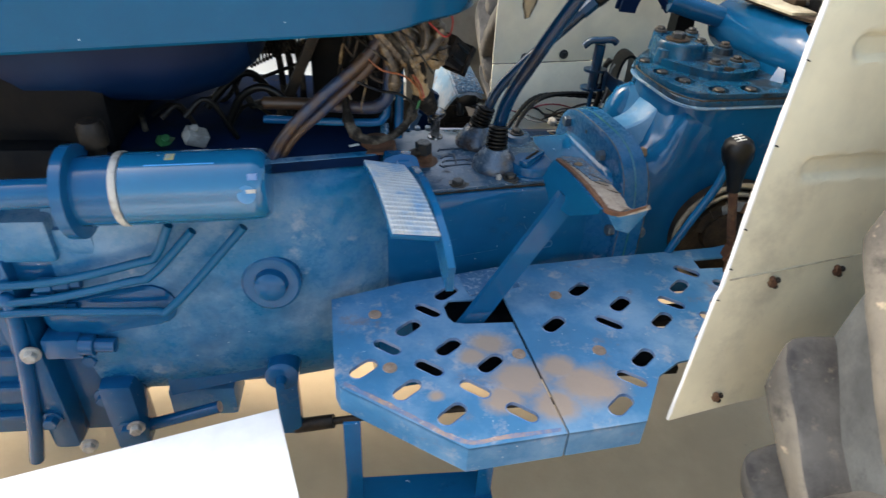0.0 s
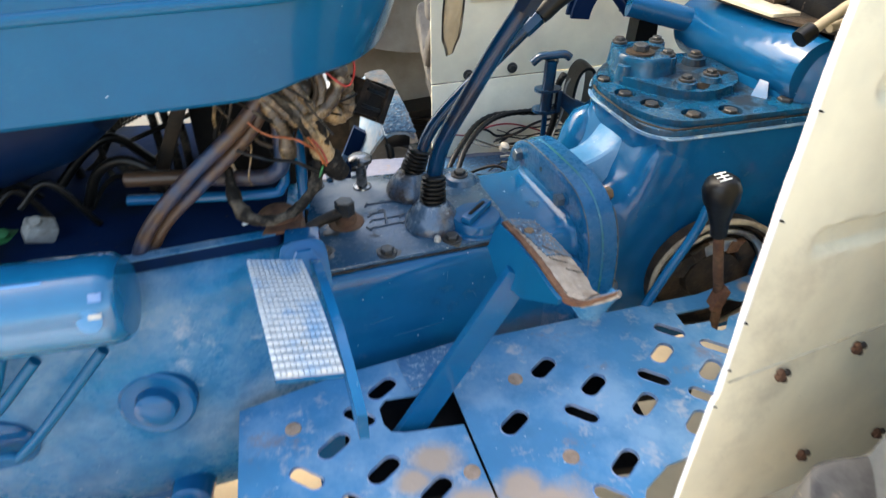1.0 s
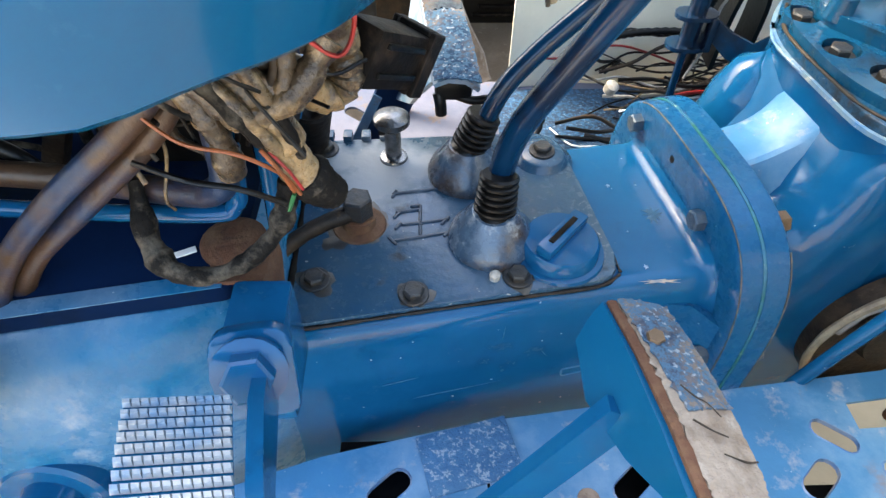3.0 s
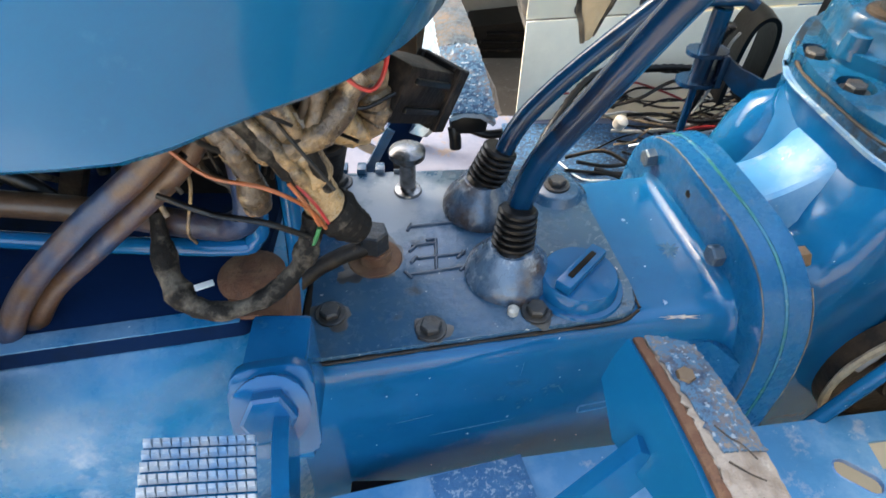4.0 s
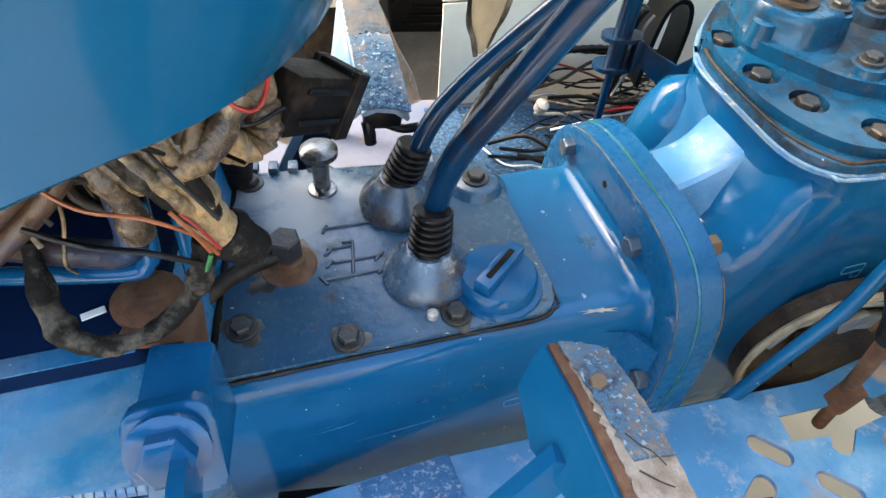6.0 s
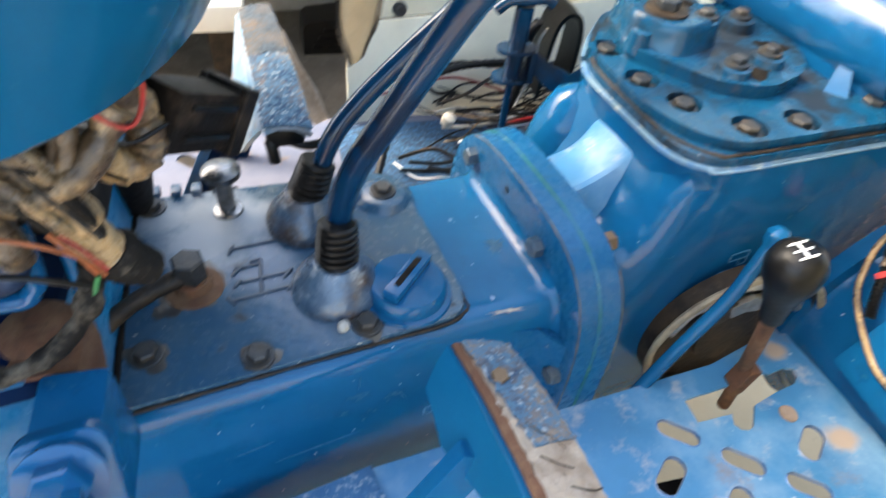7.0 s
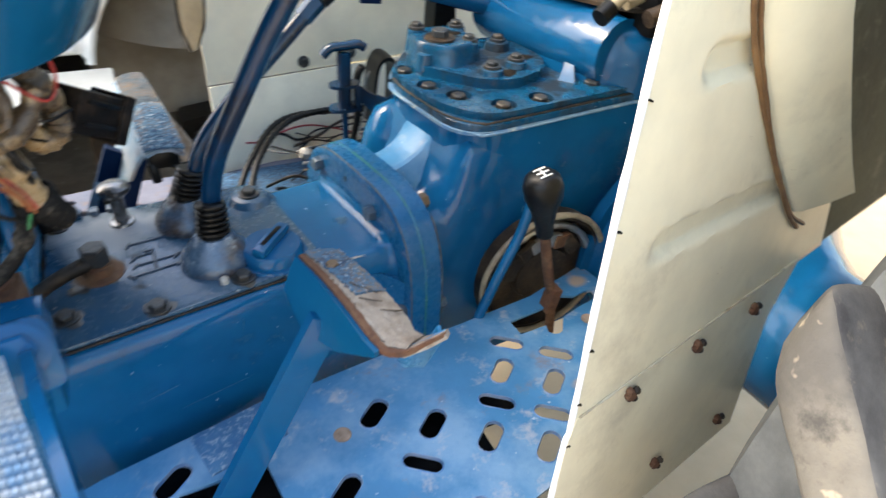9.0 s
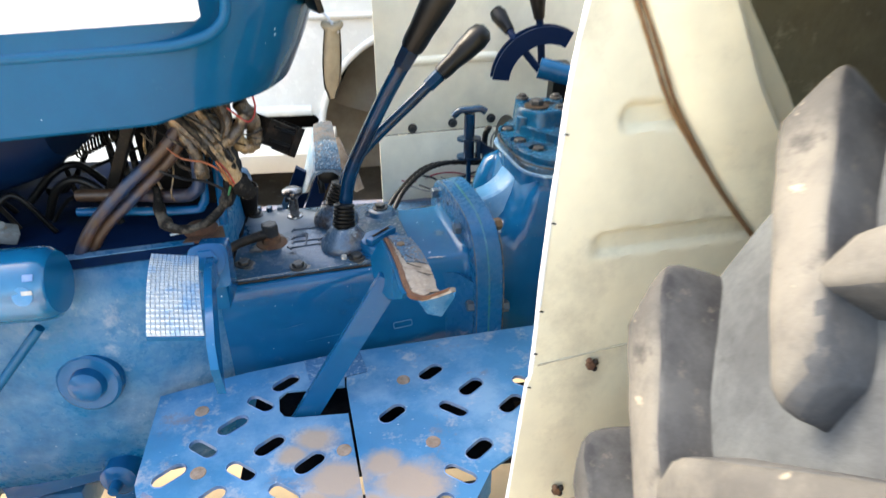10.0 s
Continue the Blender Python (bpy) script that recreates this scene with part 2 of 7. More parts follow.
GLOSSBLUE = material("glossy_blue_enamel", (0.001536, 0.0633, 0.1634), 0.15, coat=0.3, spec=0.2, second=(0.00256, 0.07949, 0.19), amount=0.6, scale=5, third=(0.064, 0.12, 0.2052), amount3=0.4, scale3=12, edge3=(0.6, 0.76), grain=90, bump=0.16, swell=0.35, specks=(0.4, 0.5, 0.6), speck_scale=130, speck_edge=(0.752, 0.780), grime=(0.0024, 0.0128, 0.032), grime_amount=0.6, grime_scale=8, grime_edge=(0.6, 0.75))
BROWNW = material("brown_cable", (0.15, 0.075, 0.03), 0.5, second=(0.3, 0.17, 0.07), scale=30, grain=120, bump=0.4)
# Fender cream raised to make up for weak light on the right fender.
CREAM2 = material("brightened_cream_enamel", (0.87, 0.805, 0.63), 0.4, coat=0.05, second=(0.78, 0.7, 0.52), amount=0.5, scale=4, edge=(0.5, 0.75), third=(0.35, 0.25, 0.15), amount3=0.6, scale3=45, edge3=(0.7, 0.74), grain=60, bump=0.1, swell=0.12,
                 grime=(0.55, 0.48, 0.34), grime_amount=0.4, grime_scale=5, grime_edge=(0.56, 0.72))
CASTBLUE = material("worn_cast_enamel", (0.001792, 0.06182, 0.1558), 0.28, coat=0.2, spec=0.2, second=(0.00512, 0.07949, 0.1824), amount=0.6, scale=7, third=(0.1792, 0.192, 0.2584), amount3=0.6, scale3=36, edge3=(0.61, 0.7), grain=110, bump=0.3, swell=0.4,
                    specks=(0.4, 0.48, 0.54), speck_scale=120, speck_edge=(0.742, 0.775), grime=(0.012, 0.0144, 0.016), grime_amount=0.7, grime_scale=14, grime_edge=(0.6, 0.72))
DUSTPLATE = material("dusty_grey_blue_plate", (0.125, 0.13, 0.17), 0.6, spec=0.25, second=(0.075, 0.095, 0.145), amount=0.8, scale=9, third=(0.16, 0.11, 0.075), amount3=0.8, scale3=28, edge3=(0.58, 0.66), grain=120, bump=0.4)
BRASS = material("worn_brass_rivet", (0.13, 0.085, 0.05), 0.5, metal=0.4, second=(0.1, 0.06, 0.03), amount=0.8, scale=60, grain=150, bump=0.3)
BOLTB = material("painted_bolt_head", (0.028, 0.06, 0.1), 0.34, metal=0.3, second=(0.096, 0.104, 0.104), amount=0.8, scale=45, edge=(0.45, 0.6), third=(0.04, 0.028, 0.016), scale3=70, edge3=(0.58, 0.66), grain=200, bump=0.5)
RIVET = material("dusty_rivet_head", (0.26, 0.19, 0.14), 0.7, second=(0.16, 0.10, 0.065), amount=0.8, scale=60, edge=(0.45, 0.6), grain=200, bump=0.5)
FIBRE = material("frayed_blue_fibre", (0.02, 0.045, 0.085), 0.9, spec=0.1, second=(0.21, 0.165, 0.125), amount=0.8, scale=14, edge=(0.42, 0.58), third=(0.06, 0.125, 0.19), amount3=0.9, scale3=190, edge3=(0.46, 0.54), grain=300, bump=1.0, specks=(0.27, 0.31, 0.34), speck_amount=0.8, speck_scale=240, speck_edge=(0.6, 0.66))
CHIP = material("pale_chipped_paint", (0.16, 0.26, 0.37), 0.5, second=(0.25, 0.36, 0.48), amount=0.8, scale=90)
CHIPGREY = material("grey_blistered_paint", (0.012, 0.075, 0.14), 0.6, second=(0.05, 0.085, 0.115), amount=0.8, scale=120, grain=300, bump=0.8)
CHIPTAN = material("tan_scuffed_edge", (0.3, 0.27, 0.22), 0.5, second=(0.12, 0.17, 0.22), amount=0.8, scale=60)
CHIPBLUE = material("pale_blue_scratch", (0.02, 0.12, 0.24), 0.5, second=(0.01, 0.095, 0.2), amount=0.8, scale=80)
PALEPAD = material("chipped_pale_blue_pad", (0.11, 0.22, 0.33), 0.5, second=(0.27, 0.3, 0.34), amount=0.85, scale=18, edge=(0.44, 0.58), third=(0.16, 0.09, 0.05), amount3=0.8, scale3=30, edge3=(0.56, 0.66), grain=150, bump=0.6)
# Ground in the van's shade: the shade is put into this brown.
GROUNDSHADE = material("brown_ground_shade", (0.10, 0.075, 0.05), 0.9, second=(0.17, 0.13, 0.09), amount=0.8, scale=5, third=(0.28, 0.24, 0.19), amount3=0.6, scale3=22, edge3=(0.6, 0.7), grain=120, bump=0.8)
TANFIBRE = material("tan_blue_fibre", (0.045, 0.058, 0.072), 0.9, spec=0.1, second=(0.125, 0.098, 0.075), amount=0.85, scale=22, edge=(0.40, 0.56), third=(0.075, 0.095, 0.11), amount3=0.8, scale3=200, edge3=(0.48, 0.56), grain=260, bump=1.0)
CUP = material("dirty_lever_cup", (0.05, 0.09, 0.14), 0.28, metal=0.1, coat=0.3, second=(0.06, 0.036, 0.022), amount=0.92, scale=13, edge=(0.47, 0.58), third=(0.35, 0.37, 0.38), scale3=40, edge3=(0.58, 0.66), grain=120, bump=0.4)


def blotched(m, spots, colour, scale=34.0):
    """Adds soft uneven blotches (dried mud, painted glare) round the given places (x, y, radius) to a material."""
    n, l = m.node_tree.nodes, m.node_tree.links
    b = n["Principled BSDF"]
    pos = n.new("ShaderNodeTexCoord").outputs["Object"]
    total = None
    for x, y, r in spots:
        d = n.new("ShaderNodeVectorMath")
        d.operation = "DISTANCE"
        flat = n.new("ShaderNodeVectorMath")
        flat.operation = "MULTIPLY"
        flat.inputs[1].default_value = (1, 1.25, 0)
        l.new(pos, flat.inputs[0])
        l.new(flat.outputs[0], d.inputs[0])
        d.inputs[1].default_value = (x, y * 1.25, 0)
        f = n.new("ShaderNodeMapRange")
        f.inputs["From Min"].default_value, f.inputs["From Max"].default_value = r * 1.5, r * 0.35
        l.new(d.outputs["Value"], f.inputs["Value"])
        if total is None:
            total = f.outputs[0]
        else:
            top = n.new("ShaderNodeMath")
            top.operation = "MAXIMUM"
            l.new(total, top.inputs[0])
            l.new(f.outputs[0], top.inputs[1])
            total = top.outputs[0]
    noise_ = n.new("ShaderNodeTexNoise")
    noise_.inputs["Scale"].default_value, noise_.inputs["Detail"].default_value, noise_.inputs["Roughness"].default_value = scale, 9.0, 0.68
    l.new(pos, noise_.inputs["Vector"])
    add = n.new("ShaderNodeMath")
    l.new(total, add.inputs[0])
    l.new(noise_.outputs["Fac"], add.inputs[1])
    mask = n.new("ShaderNodeMapRange")
    mask.inputs["From Min"].default_value, mask.inputs["From Max"].default_value = 0.72, 1.3
    mask.inputs["To Max"].default_value = 0.93
    l.new(add.outputs[0], mask.inputs["Value"])
    for sock, value in (("Base Color", (*colour, 1)), ("Roughness", 0.9)):
        mix = n.new("ShaderNodeMix")
        old = b.inputs[sock].links[0].from_socket
        if sock == "Base Color":
            mix.data_type = "RGBA"
            a, c, out = mix.inputs[6], mix.inputs[7], mix.outputs[2]
        else:
            a, c, out = mix.inputs[2], mix.inputs[3], mix.outputs[0]
        l.new(mask.outputs[0], mix.inputs[0])
        l.new(old, a)
        c.default_value = value
        l.new(out, b.inputs[sock])
blotched(PLATEBLUE, [(0.028, -0.352, 0.03), (0.0, -0.378, 0.022), (0.062, -0.425, 0.045), (0.03, -0.46, 0.03), (0.118, -0.405, 0.03), (0.155, -0.442, 0.05), (0.10, -0.475, 0.035), (-0.06, -0.45, 0.012), (0.582, -0.228, 0.02), (0.578, -0.112, 0.016), (0.46, -0.29, 0.014)], (0.31, 0.235, 0.175))

# Pale dusty spots on the cover, with the sky's glare painted in.
blotched(TOPBLUE, [(-0.045, 0.03, 0.045), (0.01, 0.055, 0.035), (-0.085, 0.065, 0.03), (-0.03, 0.06, 0.05)], (0.27, 0.3, 0.33), 60.0)

# ---- building blocks ----
def part(name, bm, mat, parent=None, label="", smooth=40):
    me = bpy.data.meshes.new(name)
    bmesh.ops.recalc_face_normals(bm, faces=bm.faces[:])
    bm.to_mesh(me)
    bm.free()
    for m in (mat if isinstance(mat, (list, tuple)) else [mat]):
        me.materials.append(m)
    if smooth:
        me.shade_smooth()
        me.set_sharp_from_angle(angle=radians(smooth))
    ob = new(name, me)
    if parent:
        ob.parent = parent
    if label:
        tagged(ob, label)
    return ob


def V(*a):
    return Vector(a)


def box(bm, lo, hi, bevel=0.0, m=None, seg=2):
    vs = [bm.verts.new((x, y, z)) for x in (lo[0], hi[0]) for y in (lo[1], hi[1]) for z in (lo[2], hi[2])]
    fs = [bm.faces.new([vs[i] for i in f]) for f in ((0, 1, 3, 2), (4, 6, 7, 5), (0, 4, 5, 1), (2, 3, 7, 6), (0, 2, 6, 4), (1, 5, 7, 3))]
    if bevel:
        es = list({e for f in fs for e in f.edges})
        r = bmesh.ops.bevel(bm, geom=es + vs, offset=bevel, segments=seg, affect="EDGES", profile=0.6)
        vs = list({v for f in r["faces"] for v in f.verts} | {v for v in vs if v.is_valid})
        vs = list({v for v in bm.verts if v.is_valid and (v in set(vs))})
    if m is not None:
        bmesh.ops.transform(bm, matrix=m, verts=vs)
    return vs


def axes_of(d):
    d = Vector(d).normalized()
    a = Vector((0, 0, 1)) if abs(d.z) < 0.9 else Vector((1, 0, 0))
    u = d.cross(a).normalized()
    return d, u, d.cross(u)


def loft(bm, rings, cap=True, closed=True):
    """Skin between rings of equally many points."""
    vr = [[bm.verts.new(p) for p in r] for r in rings]
    n = len(vr[0])
    for a, b in zip(vr, vr[1:]):
        for i in range(n if closed else n - 1):
            j = (i + 1) % n
            bm.faces.new((a[i], a[j], b[j], b[i]))
    if cap and closed:
        bm.faces.new(vr[0][::-1])
        bm.faces.new(vr[-1])
    return [v for r in vr for v in r]


def turned(bm, p, d, profile, seg=24, squash=1.0):
    """A turned solid: profile of (height along d, radius)."""
    d, u, w = axes_of(d)
    p = Vector(p)
    rings = []
    for h, r in profile:
        rings.append([p + d * h + (u * math.cos(a) + w * math.sin(a) * squash) * max(r, 1e-4)
                      for a in (2 * math.pi * k / seg for k in range(seg))])
    return loft(bm, rings)


def rod(bm, a, b, r, seg=12, r2=None):
    a, b = Vector(a), Vector(b)
    return turned(bm, a, b - a, [(0, r), ((b - a).length, r2 if r2 else r)], seg)


def spline(points, step=6):
    """Catmull-Rom through the points."""
    p = [Vector(q) for q in points]
    p = [p[0] * 2 - p[1]] + p + [p[-1] * 2 - p[-2]]
    out = []
    for i in range(1, len(p) - 2):
        for k in range(step):
            t = k / step
            out.append(0.5 * (2 * p[i] + (p[i + 1] - p[i - 1]) * t + (2 * p[i - 1] - 5 * p[i] + 4 * p[i + 1] - p[i + 2]) * t * t
                              + (3 * p[i] - p[i - 1] - 3 * p[i + 1] + p[i + 2]) * t ** 3))
    return out + [p[-2]]


def hose(bm, points, r, seg=10, step=6, wobble=0.0, rib=0.0, wrap=0.0):
    pts = spline(points, step)
    up = None
    rings = []
    for i, q in enumerate(pts):
        d = (pts[min(i + 1, len(pts) - 1)] - pts[max(i - 1, 0)]).normalized()
        u = axes_of(d)[1] if up is None else (up - d * up.dot(d)).normalized()
        up = u
        w = d.cross(u)
        rr = (r(i / (len(pts) - 1)) if callable(r) else r)
        rr *= 1 + wobble * (noise.noise(q * 60) + 0.5 * noise.noise(q * 140)) + rib * (1 if i % 2 else -1) + wrap * ((i % 6) / 6 - 0.4)
        rings.append([q + (u * math.cos(a) + w * math.sin(a)) * rr for a in (2 * math.pi * k / seg for k in range(seg))])
    return loft(bm, rings)


def superring(x, yc, hw, zc, hh, n=4.0, seg=48):
    out = []
    for k in range(seg):
        a = 2 * math.pi * k / seg
        c, s = math.cos(a), math.sin(a)
        out.append(Vector((x, yc + hw * math.copysign(abs(c) ** (2 / n), c), zc + hh * math.copysign(abs(s) ** (2 / n), s))))
    return out


def rounded(points, radius, seg=5):
    """An outline with its corners rounded."""
    out = []
    n = len(points)
    for i in range(n):
        p, a, b = Vector(points[i]), Vector(points[i - 1]), Vector(points[(i + 1) % n])
        r = radius[i] if isinstance(radius, (list, tuple)) else radius
        if not r:
            out.append(p)
            continue
        u, v = (a - p).normalized(), (b - p).normalized()
        for k in range(seg + 1):
            t = k / seg
            out.append((p + u * r) * (1 - t) ** 2 + p * 2 * t * (1 - t) + (p + v * r) * t * t)
    return out


def slab(bm, outline, z0, z1, holes=(), bevel=0.0):
    """A plate from an outline in plan, with holes through it."""
    faces = {}
    for z in (z0, z1):
        loops = []
        for lp in (outline, *holes):
            vs = [bm.verts.new((p[0], p[1], z)) for p in lp]
            loops.append(vs)
        faces[z] = loops
        es = []
        for vs in loops:
            es += [bm.edges.new((vs[i], vs[(i + 1) % len(vs)])) for i in range(len(vs))]
        if holes:
            bmesh.ops.triangle_fill(bm, use_beauty=True, use_dissolve=False, edges=es)
        else:
            bm.faces.new(loops[0])
    for lo, hi in zip(faces[z0], faces[z1]):
        for i in range(len(lo)):
            j = (i + 1) % len(lo)
            bm.faces.new((lo[i], lo[j], hi[j], hi[i]))
    vs = [v for z in faces for lp in faces[z] for v in lp]
    if bevel:
        top = [e for lp in faces[z1] for e in (bm.edges.get((lp[i], lp[(i + 1) % len(lp)])) for i in range(len(lp))) if e]
        bmesh.ops.bevel(bm, geom=top, offset=bevel, segments=2, affect="EDGES", profile=0.5)
    return vs


def slot(x, y, deg, length=0.044, width=0.02, seg=6):
    c, s = math.cos(radians(deg)), math.sin(radians(deg))
    out = []
    for end in (1, -1):
        for k in range(seg + 1):
            a = -math.pi / 2 + math.pi * k / seg
            u, v = end * (length / 2 - width / 2) + end * width / 2 * math.cos(a), end * width / 2 * math.sin(a)
            out.append((x + c * u - s * v, y + s * u + c * v))
    return out


def hexbolt(parent, p, d=(0, 0, 1), size=0.0095, height=0.008, washer=True, mat=None, name="bolt", turn=0.0, label=""):
    """A hexagon bolt head on its washer."""
    bm = bmesh.new()
    d, u, w = axes_of(d)
    p = Vector(p)
    if washer:
        turned(bm, p, d, [(-0.002, size * 1.45), (0.0015, size * 1.45), (0.002, size * 1.35)], 18)
    ring = lambda h, r: [p + d * h + (u * math.cos(a) + w * math.sin(a)) * r for a in (turn + math.pi * k / 3 for k in range(6))]
    loft(bm, [ring(-0.001, size), ring(height - 0.0015, size), ring(height, size * 0.86)])
    return part(name, bm, mat or BOLT, parent, label, smooth=25)


def bent_sheet(bm, grid, t):
    """A sheet of thickness t from rows of points."""
    vr = [[bm.verts.new(p) for p in r] for r in grid]
    for a, b in zip(vr, vr[1:]):
        for i in range(len(a) - 1):
            bm.faces.new((a[i], a[i + 1], b[i + 1], b[i]))
    fs = bm.faces[:]
    bmesh.ops.recalc_face_normals(bm, faces=fs)
    bmesh.ops.solidify(bm, geom=fs, thickness=t)


# ---- ground and surroundings ----
bm = bmesh.new()
bmesh.ops.create_grid(bm, x_segments=4, y_segments=4, size=40)
tagged(part("ground", bm, FLOOR), "dusty beige concrete yard floor", "ground", kind="structure")
for name, lo, hi in (("wall_north", (-9, 7.0, 0), (12, 7.25, 3.2)), ("wall_south", (-9, -9.25, 0), (12, -9.0, 2.2)), ("wall_west", (-9.25, -9.0, 0), (-9, 7.0, 2.6))):
    bm = bmesh.new()
    box(bm, lo, hi, 0.02)
    tagged(part(name, bm, WALL), "pale limewashed yard wall", "wall", kind="structure")

# ---- tractor ----
tractor = tagged(new("tractor"), "blue farm tractor with cream fenders, hood removed around the worn gearbox", "tractor")

# the gearbox stands at a slight angle: p along its axis, q across it
GM = Matrix.Translation((0.28, -0.097, 0)) @ Matrix.Rotation(radians(9.5), 4, "Z")
def gp(p, q, z):
    return GM @ Vector((p, q, z))
def gring(p, qc, hq, zc, hz, n, seg=72):
    return [GM @ v for v in superring(p, qc, hq, zc, hz, n, seg)]
def drum(x, yc, hw, zc, up, down, n_up, n_down, seg=64):
    """A ring with its own roundness above and below its widest line."""
    out = []
    for k in range(seg):
        a = 2 * math.pi * k / seg
        c, s_ = math.cos(a), math.sin(a)
        n, hh = (n_up, up) if s_ >= 0 else (n_down, down)
        out.append(V(x, yc + hw * math.copysign(abs(c) ** (2 / n), c), zc + hh * math.copysign(abs(s_) ** (2 / n), s_)))
    return out

# bell housing, higher than the gear case behind it
bm = bmesh.new()
loft(bm, [drum(x, yc, hw, 0.53, up, 0.265, nu, 2.5) for x, yc, hw, up, nu in (
    (-0.60, -0.02, 0.235, 0.236, 5), (-0.45, -0.012, 0.24, 0.238, 5), (-0.30, -0.004, 0.238, 0.24, 5.5), (-0.22, 0.004, 0.228, 0.24, 6), (-0.17, 0.01, 0.21, 0.238, 7),
    (-0.135, 0.016, 0.193, 0.234, 8), (-0.118, 0.018, 0.182, 0.228, 9), (-0.112, 0.018, 0.172, 0.22, 9))])
bell = part("bell_housing", bm, BELL, tractor, "smooth blue painted clutch housing")
bm = bmesh.new()
loft(bm, [gring(p, 0.1085, 0.1085 - d, 0.466, 0.220 - d, n) for p, d, n in ((-0.42, 0, 14), (-0.2, 0, 16), (-0.03, 0, 16), (-0.016, -0.0005, 14), (-0.009, -0.0025, 11), (-0.004, -0.007, 8), (-0.001, -0.014, 6), (0.001, -0.022, 5))])
case = part("gear_case", bm, BLUE, tractor, "blue painted cast gearbox case")
bm = bmesh.new()
loft(bm, [gring(p, 0.11, 0.152 - d, 0.56, 0.188 - d, 3.5) for p, d in ((-0.001, 0.012), (-0.0005, 0.0025), (0.0015, 0.0), (0.0205, 0.0))])
# stiffening web between the case side and the flange
loft(bm, [[gp(p, q, z), gp(p, q, 0.45), gp(p, 0.03, 0.45), gp(p, 0.03, z)] for p, q, z in ((-0.05, 0.001, 0.66), (-0.022, -0.003, 0.655), (0.0, -0.026, 0.645))])
flange = part("case_flange", bm, CASTBLUE, tractor)
bm = bmesh.new()
loft(bm, [[v + V(0, 0, 0.0008 * noise.noise(v * 180)) for v in gring(p, 0.11, 0.1528, 0.56, 0.1888, 3.5, 96)] for p in (0.0205, 0.0232)])
part("gasket", bm, GREEN, flange, "green sealant line between the castings")
bm = bmesh.new()
loft(bm, [gring(p, 0.11, 0.1535 - d, 0.56, 0.1895 - d, 3.5) for p, d in ((0.0232, 0.0), (0.0445, 0.0), (0.0475, 0.003), (0.048, 0.012))])
flange2 = part("housing_flange", bm, CASTBLUE, tractor)
for q, z in ((0.055, 0.709), (0.203, 0.712), (-0.0235, 0.600), (-0.023, 0.50)):
    hexbolt(flange, gp(-0.001, q, z), GM.to_3x3() @ V(-1, 0, 0), 0.0105, 0.011, washer=False, mat=BOLTB, turn=q * 9)
for q, z in ((-0.024, 0.588), (0.028, 0.722), (0.14, 0.728)):
    hexbolt(flange2, gp(0.048, q, z), GM.to_3x3() @ V(1, 0, 0), 0.0105, 0.016, washer=False, mat=BOLTB if z < 0.7 else BRASS)
# Flat black disc in place of the hole's dark inside.
bm = bmesh.new()
turned(bm, gp(-0.0008, 0.128, 0.722), GM.to_3x3() @ V(-1, 0, 0), [(0, 0.004), (0.0006, 0.004), (0.0007, 0)], 12)
part("dowel_hole", bm, OIL, flange)

# gearbox top cover
bm = bmesh.new()
outline = rounded([(-0.104, -0.146), (0.190, -0.0985), (0.155, 0.112), (-0.11, 0.098)], [0.010, 0.03, 0.025, 0.012])
slab(bm, outline, 0.680, 0.693, bevel=0.003)
cover = part("gearbox_cover", bm, TOPBLUE, tractor, "dusty blue gearbox top cover with cast shift pattern")
for x, y in ((-0.087, -0.098), (0.0, -0.115), (0.093, -0.097), (0.135, 0.068), (-0.095, 0.083)):
    hexbolt(cover, (x, y, 0.7025 if x > 0.12 else 0.6935), size=0.0095, turn=random.random())
bm = bmesh.new()
turned(bm, (0.094 - 0.022, -0.098, 0.693), (0, 0, 1), [(0, 0.005), (0.006, 0.005), (0.008, 0.003)], 12)
part("plug", bm, GREYW, cover)
# filler cap with its grip bar
bm = bmesh.new()
turned(bm, (0.134, -0.067, 0.693), (0, 0, 1), [(0, 0.042), (0.003, 0.041), (0.004, 0.0365), (0.015, 0.0355), (0.018, 0.033), (0.019, 0.0)], 40)
cap = part("filler_cap", bm, BLUE, cover, "round blue filler cap with a worn grip bar")
bm = bmesh.new()
box(bm, (-0.031, -0.008, 0), (0.031, 0.008, 0.011), 0.003, pose(0.134, -0.067, 0.711, 0, 0, 48))
part("grip_bar", bm, BLUE, cap)
bm = bmesh.new()
box(bm, (-0.02, -0.0025, 0), (0.02, 0.0025, 0.002), 0.0008, pose(0.134, -0.067, 0.7215, 0, 0, 48))
part("grip_edge", bm, OIL, cap)
# oil pressure sender: rusty banjo bolt
bm = bmesh.new()
turned(bm, (-0.052, -0.03, 0.693), (0, 0, 1), [(0, 0.026), (0.002, 0.025), (0.003, 0.016), (0.013, 0.016), (0.014, 0.0145), (0.016, 0.0145)], 24)
send = part("banjo_fitting", bm, RUST, cover, "rusty banjo fitting with its bolt")
hexbolt(send, (-0.052, -0.03, 0.709), size=0.0145, height=0.021, washer=False, mat=BOLT, turn=0.3)
bm = bmesh.new()
hose(bm, [(-0.06, -0.034, 0.712), (-0.082, -0.045, 0.711), (-0.105, -0.062, 0.709), (-0.125, -0.085, 0.706)], lambda t: 0.0085 - 0.001 * t, 12, 6, 0.1)
part("pipe", bm, GREASE, send)
STEM = material("dark_worn_chrome", (0.2, 0.2, 0.2), 0.22, metal=0.9, second=(0.05, 0.045, 0.04), amount=0.8, scale=40, grain=150, bump=0.3)
